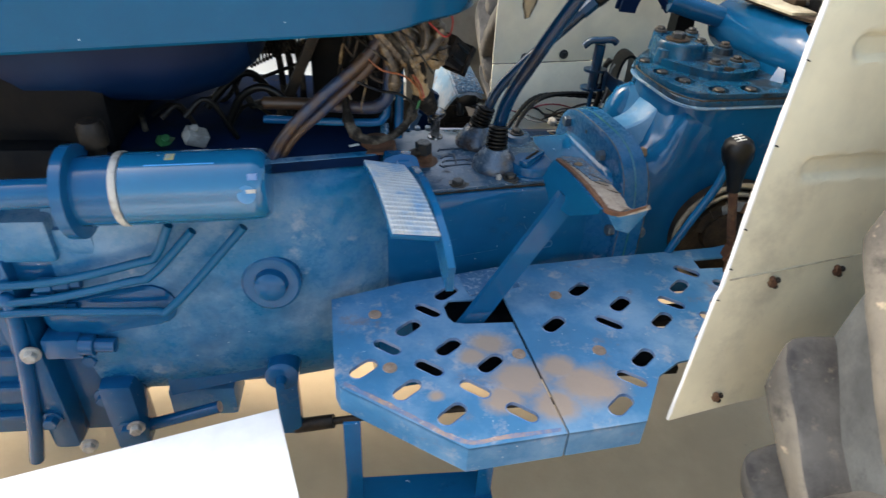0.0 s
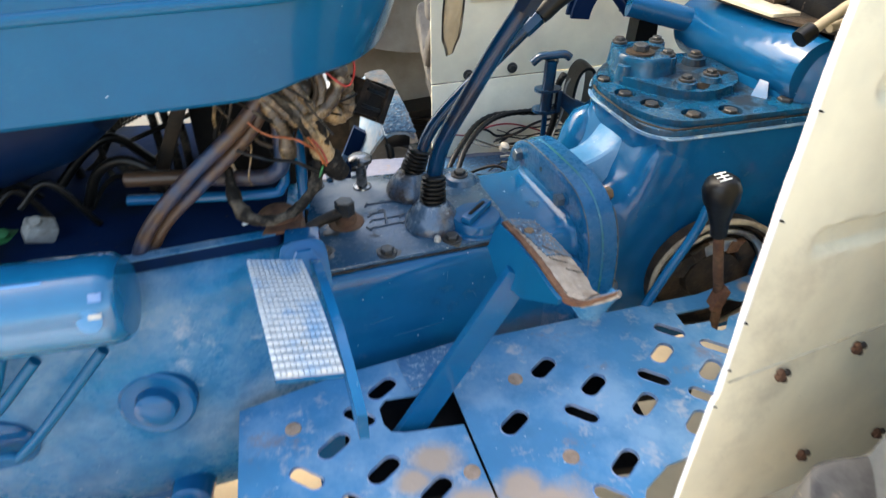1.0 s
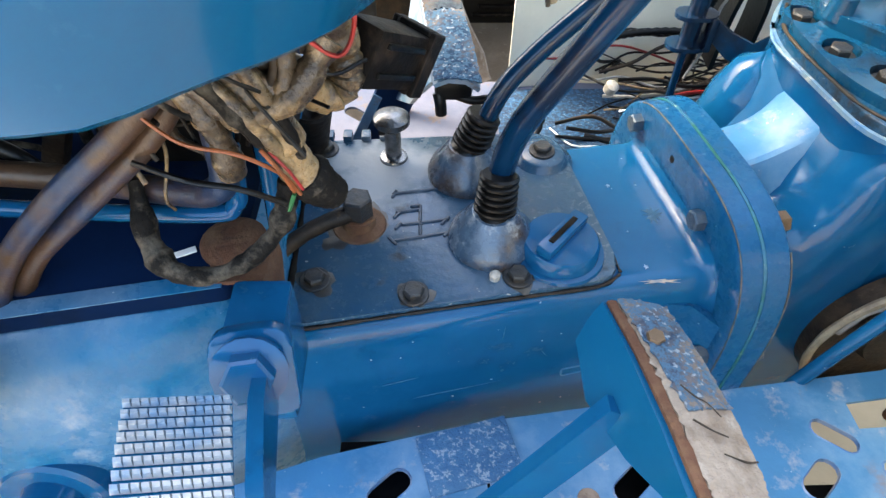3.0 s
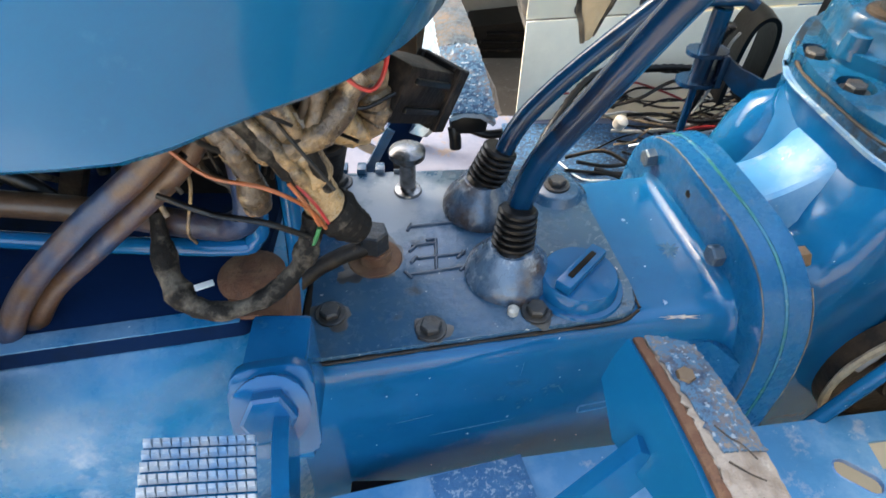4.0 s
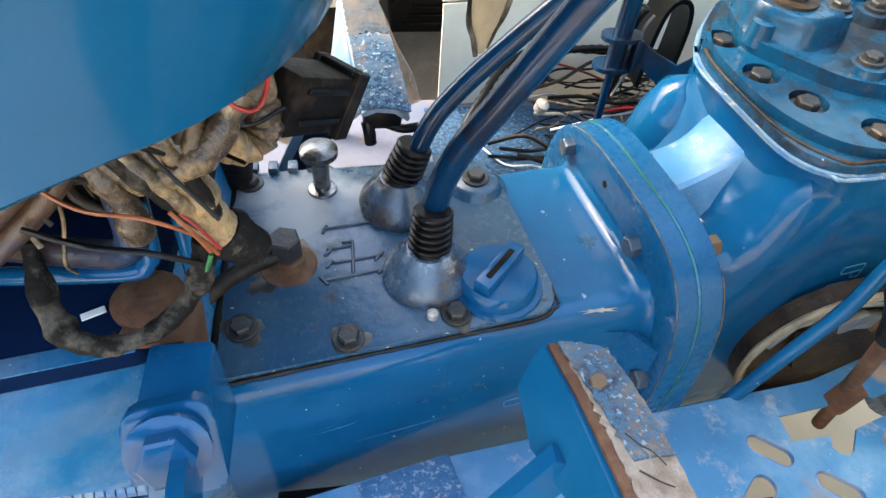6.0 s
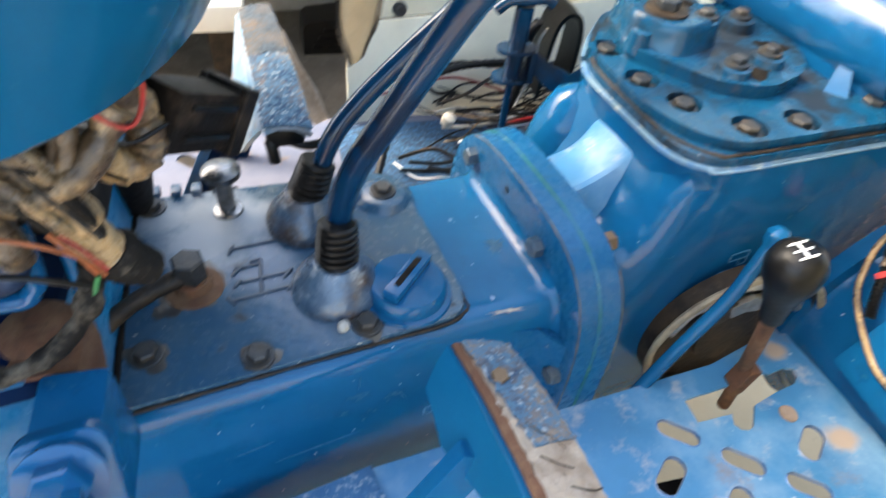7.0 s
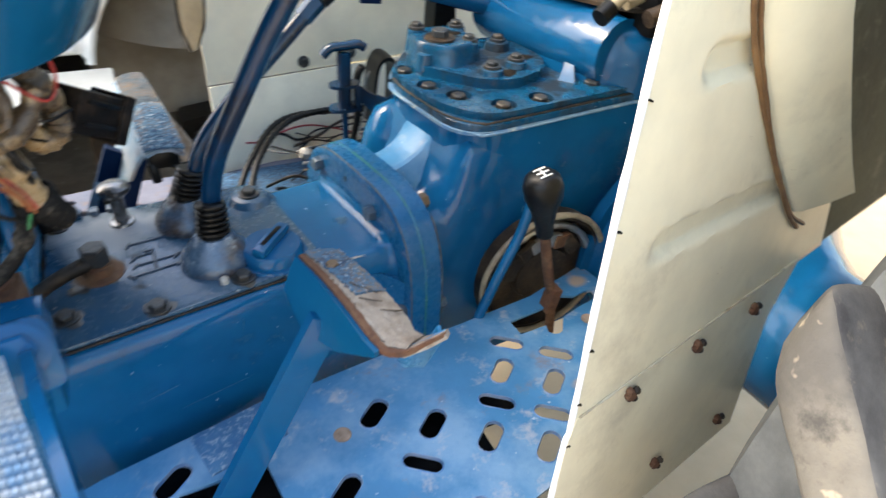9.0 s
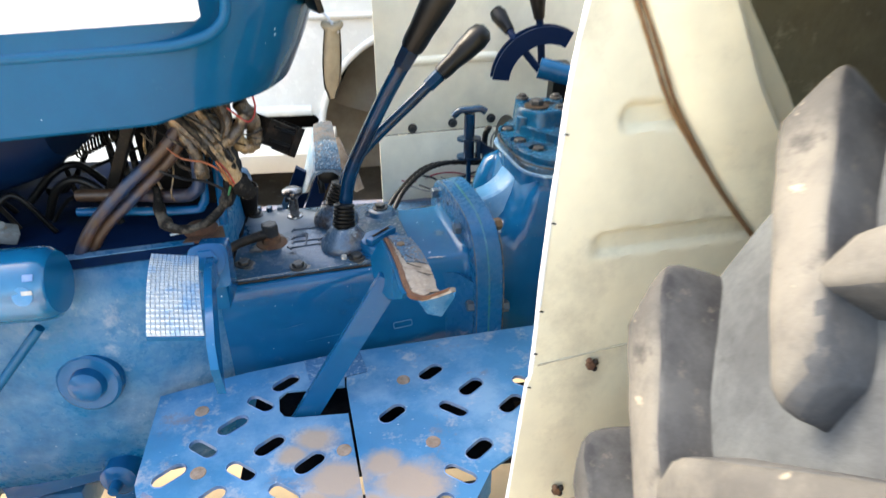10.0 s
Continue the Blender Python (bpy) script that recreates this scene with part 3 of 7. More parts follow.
# dipstick
bm = bmesh.new()
turned(bm, (-0.022, 0.07, 0.693), (0, 0, 1), [(0, 0.015), (0.003, 0.014), (0.004, 0.0085), (0.036, 0.0085), (0.040, 0.012), (0.046, 0.0185), (0.052, 0.0185), (0.056, 0.013), (0.057, 0.0)], 24)
part("dipstick", bm, STEM, cover, "steel dipstick with a round knob")
bm = bmesh.new()
turned(bm, (-0.036, 0.074, 0.726), (1, 0, 0), [(0, 0.006), (0.012, 0.006)], 12)
part("dipstick_pin", bm, BLACK, cover)
# cast boss at the back of the cover and edge lugs
bm = bmesh.new()
turned(bm, (0.135, 0.068, 0.690), (0, 0, 1), [(0, 0.034), (0.004, 0.028), (0.009, 0.025), (0.0115, 0.022), (0.0115, 0)], 28)
part("cover_boss", bm, TOPBLUE, cover)
for k in range(4):
    bm = bmesh.new()
    box(bm, (-0.098 + 0.02 * k, 0.098, 0.689), (-0.088 + 0.02 * k, 0.112, 0.699), 0.002)
    part("cover_lug", bm, TOPBLUE, cover)
CASTLINE = material("worn_cast_line", (0.012, 0.03, 0.055), 0.4, second=(0.05, 0.07, 0.09), amount=0.6, scale=60, grain=200, bump=0.4)
# cast shift pattern: raised lines
def stroke(a, b, w=0.0034):
    bm = bmesh.new()
    a, b = Vector((*a, 0.6925)), Vector((*b, 0.6925))
    d = (b - a)
    box(bm, (0, -w / 2, 0), (d.length, w / 2, 0.0026), 0.001, Matrix.Translation(a) @ d.to_track_quat("X", "Z").to_matrix().to_4x4(), 1)
    part("shift_line", bm, CASTLINE, cover)
for a, b in (((-0.022, 0.012), (0.035, 0.022)), ((-0.022, 0.006), (-0.018, 0.018)), ((0.028, 0.013), (0.036, 0.027)),
             ((-0.018, -0.014), (0.006, -0.010)), ((0.006, -0.004), (0.006, -0.046)), ((0.006, -0.004), (-0.004, -0.006)), ((-0.012, -0.031), (0.034, -0.024)),
             ((-0.02, -0.022), (-0.012, -0.012)), ((-0.02, -0.052), (0.032, -0.042)), ((-0.024, -0.047), (-0.016, -0.057)), ((0.028, -0.047), (0.036, -0.037)),
             ((0.026, -0.031), (0.034, -0.02)), ((-0.018, -0.037), (-0.012, -0.028))):
    stroke(a, b)

# oil film round fasteners and grime along joints
def stain(p, r, seed, mat, parent, name="oil_stain", stretch=1.0, turn=0.0, h=0.0006):
    rnd = random.Random(seed)
    ph = [rnd.uniform(0, 6) for _ in range(4)]
    rad = lambda a: r * (1 + 0.16 * math.sin(2 * a + ph[0]) + 0.13 * math.sin(3 * a + ph[1]) + 0.1 * math.sin(5 * a + ph[2]) + 0.07 * math.sin(9 * a + ph[3]))
    bm = bmesh.new()
    m = Matrix.Translation(p) @ Matrix.Rotation(turn, 4, "Z")
    loft(bm, [[m @ V(stretch * rad(a) * f * math.cos(a), rad(a) * f * math.sin(a), hh) for a in (2 * math.pi * q / 30 for q in range(30))] for f, hh in ((1.0, 0.0001), (0.93, h), (0.4, h * 1.1), (0.03, h * 1.2))], cap=False)
    return part(name, bm, mat, parent)
for k, (x, y, r) in enumerate(((-0.087, -0.098, 0.0185), (0.0, -0.115, 0.0165), (0.093, -0.097, 0.017), (-0.052, -0.03, 0.03), (0.045, 0.02, 0.006), (-0.075, -0.052, 0.012))):
    stain((x + 0.001, y - 0.001, 0.693), r * 0.88, 40 + k, FILM, cover, h=0.0003)
def grime(pts, r, parent, mat=None, name="grime_line"):
    bm = bmesh.new()
    hose(bm, pts, lambda t: r * (0.85 + 0.35 * noise.noise(Vector((t * 37, r * 900, 0)))), 6, 12, 0.35)
    return part(name, bm, mat or GREASE, parent, smooth=60)
grime([(-0.103, -0.1475, 0.6868), (0.0, -0.1305, 0.6868), (0.10, -0.1145, 0.6868), (0.165, -0.104, 0.6868), (0.187, -0.0905, 0.6868)], 0.0021, cover)
grime([(0.1885, -0.088, 0.6875), (0.180, -0.03, 0.6875), (0.168, 0.04, 0.6875), (0.157, 0.09, 0.6875)], 0.0018, cover)
grime([(-0.107, -0.14, 0.688), (-0.108, -0.08, 0.69), (-0.109, 0.0, 0.69), (-0.11, 0.09, 0.69)], 0.0045, cover, OIL)
grime(gring(0.0006, 0.11, 0.1508, 0.56, 0.1872, 3.5)[12:38], 0.0009, flange, SEAM)
grime(gring(0.0475, 0.11, 0.1515, 0.56, 0.1885, 3.5)[26:40], 0.0009, flange2, SEAM)

# cast marks and chipped paint on the castings
def cast_frame(m, w, h, parent, mat, name="cast_mark", r=0.0011):
    """A thin raised outline of w by h on the face given by m."""
    bm = bmesh.new()
    pts = rounded([V(-w / 2, -h / 2), V(w / 2, -h / 2), V(w / 2, h / 2), V(-w / 2, h / 2)], h * 0.3, 3)
    hose(bm, [m @ V(p[0], p[1], 0) for p in pts + pts[:1]], r, 6, 2)
    part(name, bm, mat, parent)
SIDE = GM.to_3x3().to_4x4() @ Matrix.Rotation(radians(90), 4, "X")
cast_frame(Matrix.Translation(gp(-0.119, -0.0002, 0.568)) @ SIDE @ Matrix.Rotation(radians(3), 4, "Z"), 0.032, 0.012, case, CHIPBLUE)
def chip(m, r, seed, parent, mat, points=9, name="paint_chip"):
    """A thin irregular star of bare or chipped paint lying on the face given by m."""
    rnd = random.Random(seed)
    bm = bmesh.new()
    rim = []
    for k in range(points * 2):
        a = math.pi * k / points + rnd.uniform(-0.12, 0.12)
        f = r * (rnd.uniform(0.7, 1.15) if k % 2 else rnd.uniform(0.3, 0.6))
        rim.append((f * math.cos(a), f * math.sin(a)))
    loft(bm, [[m @ V(x * f, y * f, h) for x, y in rim] for f, h in ((1, 0.0001), (0.85, 0.0004), (0.1, 0.0005))], cap=False)
    part(name, bm, mat, parent)
TOPF = lambda x, y: Matrix.Translation((x, y, 0.6862))
chip(TOPF(0.237, -0.013), 0.013, 3, case, CHIPGREY, 11)
chip(TOPF(0.214, -0.081), 0.0035, 4, case, CHIP, 5)
chip(TOPF(0.201, 0.03), 0.003, 6, case, CHIP, 5)
chip(Matrix.Translation((0.222, -0.0985, 0.6862)) @ Matrix.Diagonal((4.2, 0.7, 1, 1)), 0.005, 5, case, CHIPTAN, 7)
for k, (p, z, l_, a) in enumerate(((-0.202, 0.655, 0.024, 86), (-0.30, 0.60, 0.05, 8), (-0.245, 0.568, 0.09, 4), (-0.07, 0.63, 0.03, 30), (-0.16, 0.612, 0.02, -60))):
    chip(Matrix.Translation(gp(p, -0.0003, z)) @ SIDE @ Matrix.Rotation(radians(a), 4, "Z") @ Matrix.Diagonal((l_ / 0.006, 0.16, 1, 1)), 0.003, 20 + k, case, CHIPBLUE, 6, "scratch")
rnd_ = random.Random(8)
for k in range(6):
    chip(Matrix.Translation(gp(rnd_.uniform(-0.36, -0.03), -0.0003, rnd_.uniform(0.5, 0.67))) @ SIDE, rnd_.uniform(0.0008, 0.002), 40 + k, case, CHIP, 5)
for k in range(5):
    chip(TOPF(rnd_.uniform(0.2, 0.26), rnd_.uniform(-0.08, 0.09)), rnd_.uniform(0.0007, 0.0016), 60 + k, case, CHIP, 5)

# two gear levers with bellows and rubber grips
def gear_lever(base, path, r, grip_r):
    lever_top = Vector(path[-1])
    bm = bmesh.new()
    hose(bm, path, r, 14, 8)
    lv = part("gear_lever", bm, LEVER, tractor, "bent blue steel gear lever with a black rubber grip")
    bm = bmesh.new()
    turned(bm, base, (0, 0, 1), [(0, 0.041), (0.006, 0.041), (0.012, 0.0385), (0.022, 0.031), (0.031, 0.0245), (0.037, 0.02), (0.038, 0.0)], 32)
    part("ball_cup", bm, CUP, lv, "greasy steel ball cup")
    d = (Vector(path[1]) - Vector(path[0])).normalized()
    bm = bmesh.new()
    prof = [(0, 0.019)]
    for k in range(6):
        h = 0.004 + k * 0.0062
        prof += [(h, 0.0155), (h + 0.002, 0.0195 - 0.0004 * k), (h + 0.0042, 0.0195 - 0.0004 * k), (h + 0.0062, 0.0155)]
    turned(bm, Vector(base) + V(0, 0, 0.032), d, prof, 24)
    part("bellows", bm, BLACK, lv)
    d = (lever_top - Vector(path[-2])).normalized()
    bm = bmesh.new()
    turned(bm, lever_top - d * 0.03, d, [(0, r * 1.2), (0.028, r * 1.3), (0.03, r)], 6)
    part("lock_nut", bm, LEVER, lv)
    bm = bmesh.new()
    turned(bm, lever_top, d, [(0, r * 1.55), (0.01, r * 1.7), (0.03, r * 1.75), (0.055, grip_r), (0.085, grip_r * 1.1), (0.1, grip_r * 0.95), (0.108, grip_r * 0.5), (0.11, 0)], 24, 0.9)
    part("grip", bm, BLACK, lv)
    return lv
gear_lever((0.073, -0.050, 0.693), [(0.075, -0.045, 0.715), (0.079, -0.0325, 0.766), (0.0914, -0.0408, 0.8206), (0.118, -0.0537, 0.880), (0.153, -0.0661, 0.950), (0.193, -0.0787, 1.0213)], 0.0115, 0.023)
gear_lever((0.055, 0.045, 0.693), [(0.058, 0.044, 0.720), (0.0809, 0.0498, 0.7824), (0.1095, 0.0594, 0.8167), (0.1543, 0.0679, 0.8583), (0.2026, 0.0765, 0.8996), (0.2512, 0.0867, 0.9417)], 0.0095, 0.021)

# rear centre housing
bm = bmesh.new()
loft(bm, [gring(p, qc, hq, 0.2 + top / 2, top / 2 - 0.2, n) for p, qc, hq, top, n in (
    (0.046, 0.108, 0.128, 0.722, 3.4), (0.054, 0.108, 0.112, 0.708, 3.6), (0.068, 0.108, 0.106, 0.708, 4), (0.085, 0.108, 0.105, 0.722, 4.5), (0.100, 0.108, 0.105, 0.752, 5), (0.111, 0.11, 0.106, 0.785, 6), (0.122, 0.11, 0.107, 0.800, 8), (0.17, 0.11, 0.108, 0.803, 9))])
neck = part("housing_neck", bm, GLOSSBLUE, tractor)
bm = bmesh.new()
slab(bm, rounded([(0.428, 0.222), (0.376, 0.152), (0.357, 0.10), (0.384, -0.070), (0.78, -0.033), (0.80, 0.222)], [0.02, 0.03, 0.04, 0.06, 0.03, 0.03], 8), 0.405, 0.806)
body = part("centre_housing", bm, GLOSSBLUE, tractor, "large smooth blue rear transmission housing")
bm = bmesh.new()
slab(bm, rounded([(0.424, 0.226), (0.370, 0.154), (0.351, 0.10), (0.378, -0.076), (0.78, -0.037), (0.80, 0.226)], [0.02, 0.03, 0.04, 0.06, 0.03, 0.03], 8), 0.806, 0.810)
part("gasket", bm, SEALANT, body, "squeezed grey sealant bead")
bm = bmesh.new()
slab(bm, rounded([(0.426, 0.223), (0.373, 0.152), (0.354, 0.10), (0.381, -0.073), (0.78, -0.034), (0.80, 0.223)], [0.02, 0.03, 0.04, 0.06, 0.03, 0.03], 8), 0.810, 0.819, bevel=0.002)
lift = part("lift_cover", bm, LIFTBLUE, tractor, "blue hydraulic lift cover with bolted valve plate")
LB = ((0.390, 0.055), (0.413, 0.010), (0.456, -0.035), (0.516, -0.031), (0.380, 0.118))
bm = bmesh.new()
slab(bm, rounded([(0.432, 0.214), (0.379, 0.146), (0.3605, 0.10), (0.372, 0.0), (0.418, -0.062), (0.75, -0.032), (0.78, 0.214)], [0.015, 0.02, 0.03, 0.04, 0.04, 0.02, 0.02], 8), 0.8175, 0.829,
     holes=[[(x + 0.0175 * math.cos(a), y + 0.0175 * math.sin(a)) for a in (2 * math.pi * k / 24 for k in range(24))] for x, y in LB])
part("cover_deck", bm, LIFTBLUE, lift)
for x, y in LB:
    hexbolt(lift, (x, y, 0.821), size=0.0105, height=0.01, turn=random.random())
bm = bmesh.new()
slab(bm, rounded([(0.402, 0.165), (0.388, 0.098), (0.424, 0.052), (0.452, 0.02), (0.50, 0.004), (0.56, 0.03), (0.585, 0.075), (0.575, 0.165)], [0.015, 0.02, 0.02, 0.015, 0.02, 0.02, 0.02, 0.02]), 0.8285, 0.843, bevel=0.004)
valve = part("valve_plate", bm, LIFTBLUE, lift)
bm = bmesh.new()
vo = rounded([V(0.402, 0.17), V(0.392, 0.105), V(0.43, 0.066), V(0.482, 0.085), V(0.492, 0.17)], 0.016, 5)
vc = V(0.435, 0.125)
loft(bm, [[V(*(vc + (p - vc) * f), z) for p in vo] for f, z in ((1.06, 0.842), (1.0, 0.846), (0.96, 0.862), (0.93, 0.868), (0.87, 0.871))])
part("valve_block", bm, LIFTBLUE, lift)
for x, y, z0, z1, r in ((0.414, 0.155, 0.84, 0.874, 0.013), (0.478, 0.155, 0.84, 0.872, 0.014), (0.472, 0.10, 0.84, 0.868, 0.015), (0.475, 0.035, 0.835, 0.851, 0.016), (0.523, 0.05, 0.835, 0.852, 0.016), (0.535, 0.125, 0.835, 0.855, 0.017), (0.404, 0.10, 0.835, 0.858, 0.012)):
    bm = bmesh.new()
    turned(bm, (x, y, z0), (0, 0, 1), [(0, r * 1.25), ((z1 - z0) * 0.7, r * 1.05), (z1 - z0 - 0.001, r), (z1 - z0, r * 0.85), (z1 - z0, 0)], 20)
    part("bolt_boss", bm, LIFTBLUE, lift)
for x, y, z in ((0.414, 0.155, 0.874), (0.478, 0.155, 0.872), (0.472, 0.10, 0.868), (0.475, 0.035, 0.851), (0.523, 0.05, 0.852), (0.535, 0.125, 0.855)):
    hexbolt(lift, (x, y, z + 0.002), size=0.0082, height=0.007, turn=random.random())
bm = bmesh.new()
turned(bm, (0.431, 0.111, 0.868), (0, 0, 1), [(0, 0.023), (0.006, 0.022), (0.007, 0.0)], 28)
part("washer", bm, GREASE, lift, "rusty round washer")
hexbolt(lift, (0.431, 0.111, 0.876), size=0.0125, height=0.009, washer=False)
grime([(0.384, 0.157, 0.8195), (0.361, 0.10, 0.8195), (0.370, 0.01, 0.8195), (0.382, -0.03, 0.8195), (0.408, -0.06, 0.8195), (0.44, -0.063, 0.8195), (0.6, -0.048, 0.8195), (0.74, -0.035, 0.8195)], 0.0022, lift)
grime([(0.377, 0.157, 0.808), (0.354, 0.10, 0.808), (0.366, 0.02, 0.808), (0.376, -0.03, 0.808), (0.40, -0.064, 0.808), (0.43, -0.0715, 0.808), (0.6, -0.055, 0.808), (0.74, -0.0415, 0.808)], 0.002, lift, SEALANT, "sealant_bead")
for k, (x, y, z, r) in enumerate(((0.455, 0.13, 0.8712, 0.012), (0.50, 0.03, 0.843, 0.012), (0.55, 0.08, 0.843, 0.014))):
    stain((x, y, z), r, 60 + k, OIL, lift, stretch=1.2, turn=k, h=0.0003)
for x, z, w, h in ((0.505, 0.6735, 0.024, 0.011), (0.513, 0.664, 0.010, 0.010), (0.500, 0.646, 0.024, 0.012), (0.515, 0.640, 0.012, 0.010)):
    cast_frame(Matrix.Translation((x, -0.0592 + 0.0935 * (x - 0.5), z)) @ pose(0, 0, 0, 90, 0, 5.3) @ Matrix.Rotation(radians(8), 4, "Z"), w, h, body, CHIPBLUE, "cast_mark", 0.0009)
# concave web from the flange up to the lift cover
bm = bmesh.new()
rings = []
for q in range(14):
    t = -0.06 + 1.1 * q / 13
    L = gp(0.046, 0.156, 0.731).lerp(gp(0.116, 0.152, 0.788), t)
    R = gp(0.046, 0.085, 0.744).lerp(gp(0.116, 0.080, 0.788), t)
    sag = V(0.004, 0, -0.009) * math.sin(math.pi * max(0, min(1, t)))
    pinch = 0.006 * math.sin(math.pi * max(0, min(1, t)))
    down, out = V(0.25, 0, -1), (L - R).normalized()
    L, R = L - out * pinch, R + out * pinch
    rings.append([p + sag for p in (L + out * 0.022 + down * 0.06, L + out * 0.005 + down * 0.014, L + out * 0.001 + down * 0.003, L.lerp(R, 0.06), L.lerp(R, 0.5) + V(0, 0, 0.001), L.lerp(R, 0.94), R - out * 0.001 + down * 0.003, R - out * 0.006 + down * 0.014, R - out * 0.03 + down * 0.07)])
loft(bm, rings)
part("web", bm, PLATEBLUE, body, smooth=30)
bm = bmesh.new()
turned(bm, gp(0.115, 0.205, 0.62), (0.02, 0, 1), [(0, 0.05), (0.08, 0.047), (0.12, 0.038), (0.15, 0.024), (0.165, 0.0)], 28)
part("corner_lump", bm, BLUE, body, smooth=60)

# lift cylinder, rockshaft and lift arm
QV = V(0.165, -0.986, 0)
bm = bmesh.new()
turned(bm, (0.612, 0.255, 0.866), QV, [(-0.012, 0.036), (-0.010, 0.05), (0, 0.054), (0.22, 0.057), (0.27, 0.05)], 40)
part("ram_cylinder", bm, GLOSSBLUE, lift)
bm = bmesh.new()
turned(bm, (0.610, 0.268, 0.866), QV, [(0, 0.048), (0.012, 0.048), (0.013, 0.03)], 32)
part("ram_cap", bm, BLACK, lift)
# rounded housing that joins the ram to the rockshaft
bm = bmesh.new()
loft(bm, [[V(xc + hw * math.copysign(abs(math.cos(a)) ** 0.7, math.cos(a)), y, 0.806 + h * max(0, math.copysign(abs(math.sin(a)) ** 0.7, math.sin(a))) - (0.01 if math.sin(a) < 0 else 0)) for a in (2 * math.pi * k / 40 for k in range(40))] for y, xc, hw, h in (
    (0.19, 0.655, 0.07, 0.06), (0.10, 0.660, 0.075, 0.075), (0.04, 0.678, 0.085, 0.100), (0.005, 0.695, 0.088, 0.106), (-0.02, 0.708, 0.08, 0.100), (-0.038, 0.716, 0.066, 0.088), (-0.045, 0.72, 0.05, 0.07))])
part("ram_housing", bm, GLOSSBLUE, lift, smooth=60)
bm = bmesh.new()
loft(bm, [[V(0.572, 0.012, 0.826), V(0.590, -0.006, 0.826), V(0.606, 0.008, 0.826)], [V(0.592, 0.028, 0.845), V(0.60, 0.016, 0.849), V(0.612, 0.026, 0.845)], [V(0.605, 0.04, 0.862), V(0.61, 0.034, 0.864), V(0.616, 0.04, 0.862)], [V(0.63, 0.055, 0.85), V(0.635, 0.05, 0.852), V(0.64, 0.056, 0.85)]])
part("gusset", bm, BLUE, lift)
hexbolt(lift, (0.712, -0.012, 0.905), (0.1, -0.5, 0.85), size=0.011)
hexbolt(lift, (0.615, -0.012, 0.826), size=0.011)
bm = bmesh.new()
turned(bm, (0.748, 0.0, 0.844), QV, [(0, 0.060), (0.035, 0.058), (0.037, 0.0535), (0.10, 0.0535), (0.104, 0.050), (0.105, 0.046), (0.107, 0.045), (0.108, 0)], 40)
part("rockshaft", bm, BLUE, lift, "blue rockshaft end boss")
bm = bmesh.new()
turned(bm, V(0.748, 0.0, 0.844) + QV * 0.106, QV, [(0, 0.044), (0.003, 0.043), (0.0032, 0)], 32)
part("end_cap", bm, GREASE, lift, "oily shaft end cap")
hexbolt(lift, V(0.748, 0.0, 0.844) + QV * 0.110, QV, size=0.013, height=0.007)
bm = bmesh.new()
rod(bm, (0.47, 0.26, 0.905), (0.60, 0.225, 0.875), 0.021, 20)
part("pipe_boss", bm, BLUE, lift)
bm = bmesh.new()
loft(bm, [[V(x, y - 0.014, z - h), V(x, y + 0.014, z - h), V(x, y + 0.014, z + h), V(x, y - 0.014, z + h)] for x, y, z, h in (
    (0.775, -0.075, 0.846, 0.036), (0.80, -0.08, 0.843, 0.040), (0.86, -0.088, 0.835, 0.041), (0.92, -0.094, 0.818, 0.042), (0.99, -0.10, 0.790, 0.042), (1.07, -0.10, 0.75, 0.044), (1.15, -0.10, 0.71, 0.046))])
part("lift_arm", bm, BLUE, tractor)

# left axle trumpet with brake drum housing
def axle(sign):
    bm = bmesh.new()
    y0 = -0.07 if sign < 0 else 0.17
    turned(bm, (0.80, y0, 0.56), (0, sign, 0), [(0, 0.2), (0.02, 0.2), (0.022, 0.185), (0.03, 0.182), (0.14, 0.178), (0.19, 0.165), (0.23, 0.13), (0.27, 0.11), (0.55, 0.1)], 48)
    return part("axle_housing", bm, GLOSSBLUE, tractor, "blue rounded axle housing")
ax = axle(-1)
axle(1)
bm = bmesh.new()
box(bm, (-0.03, -0.045, -0.05), (0.012, 0.045, 0.05), 0.01, pose(0.645, -0.20, 0.626, 0, 23, 0))
part("boss", bm, BLUE, ax)

# footplates with punched slots
SLOTS = [(-0.025, -0.23, 1), (-0.058, -0.272, 0), (-0.091, -0.312, 1), (-0.124, -0.352, 0), (-0.158, -0.394, 1), (-0.034, -0.356, 1), (-0.066, -0.397, 0), (-0.099, -0.437, 1),
         (0.023, -0.393, 1), (-0.006, -0.44, 0), (-0.042, -0.482, 1), (0.051, -0.485, 0), (0.200, -0.229, 1), (0.136, -0.314, 1), (0.258, -0.27, 1), (0.225, -0.314, 0),
         (0.376, -0.229, 1), (0.344, -0.271, 0), (0.407, -0.187, 0), (0.312, -0.313, 1), (0.251, -0.394, 1), (0.220, -0.434, 0), (0.188, -0.480, 1),
         (0.459, -0.23, 0), (0.428, -0.271, 1), (0.398, -0.313, 0), (0.367, -0.352, 1), (0.512, -0.268, 0), (0.546, -0.226, 1), (0.480, -0.312, 1)]
def slots(sel):
    return [slot(x, y, 41 if o else -37, 0.046, 0.022 if o else 0.019) for x, y, o in SLOTS if sel(x)]
TOPZ = 0.553
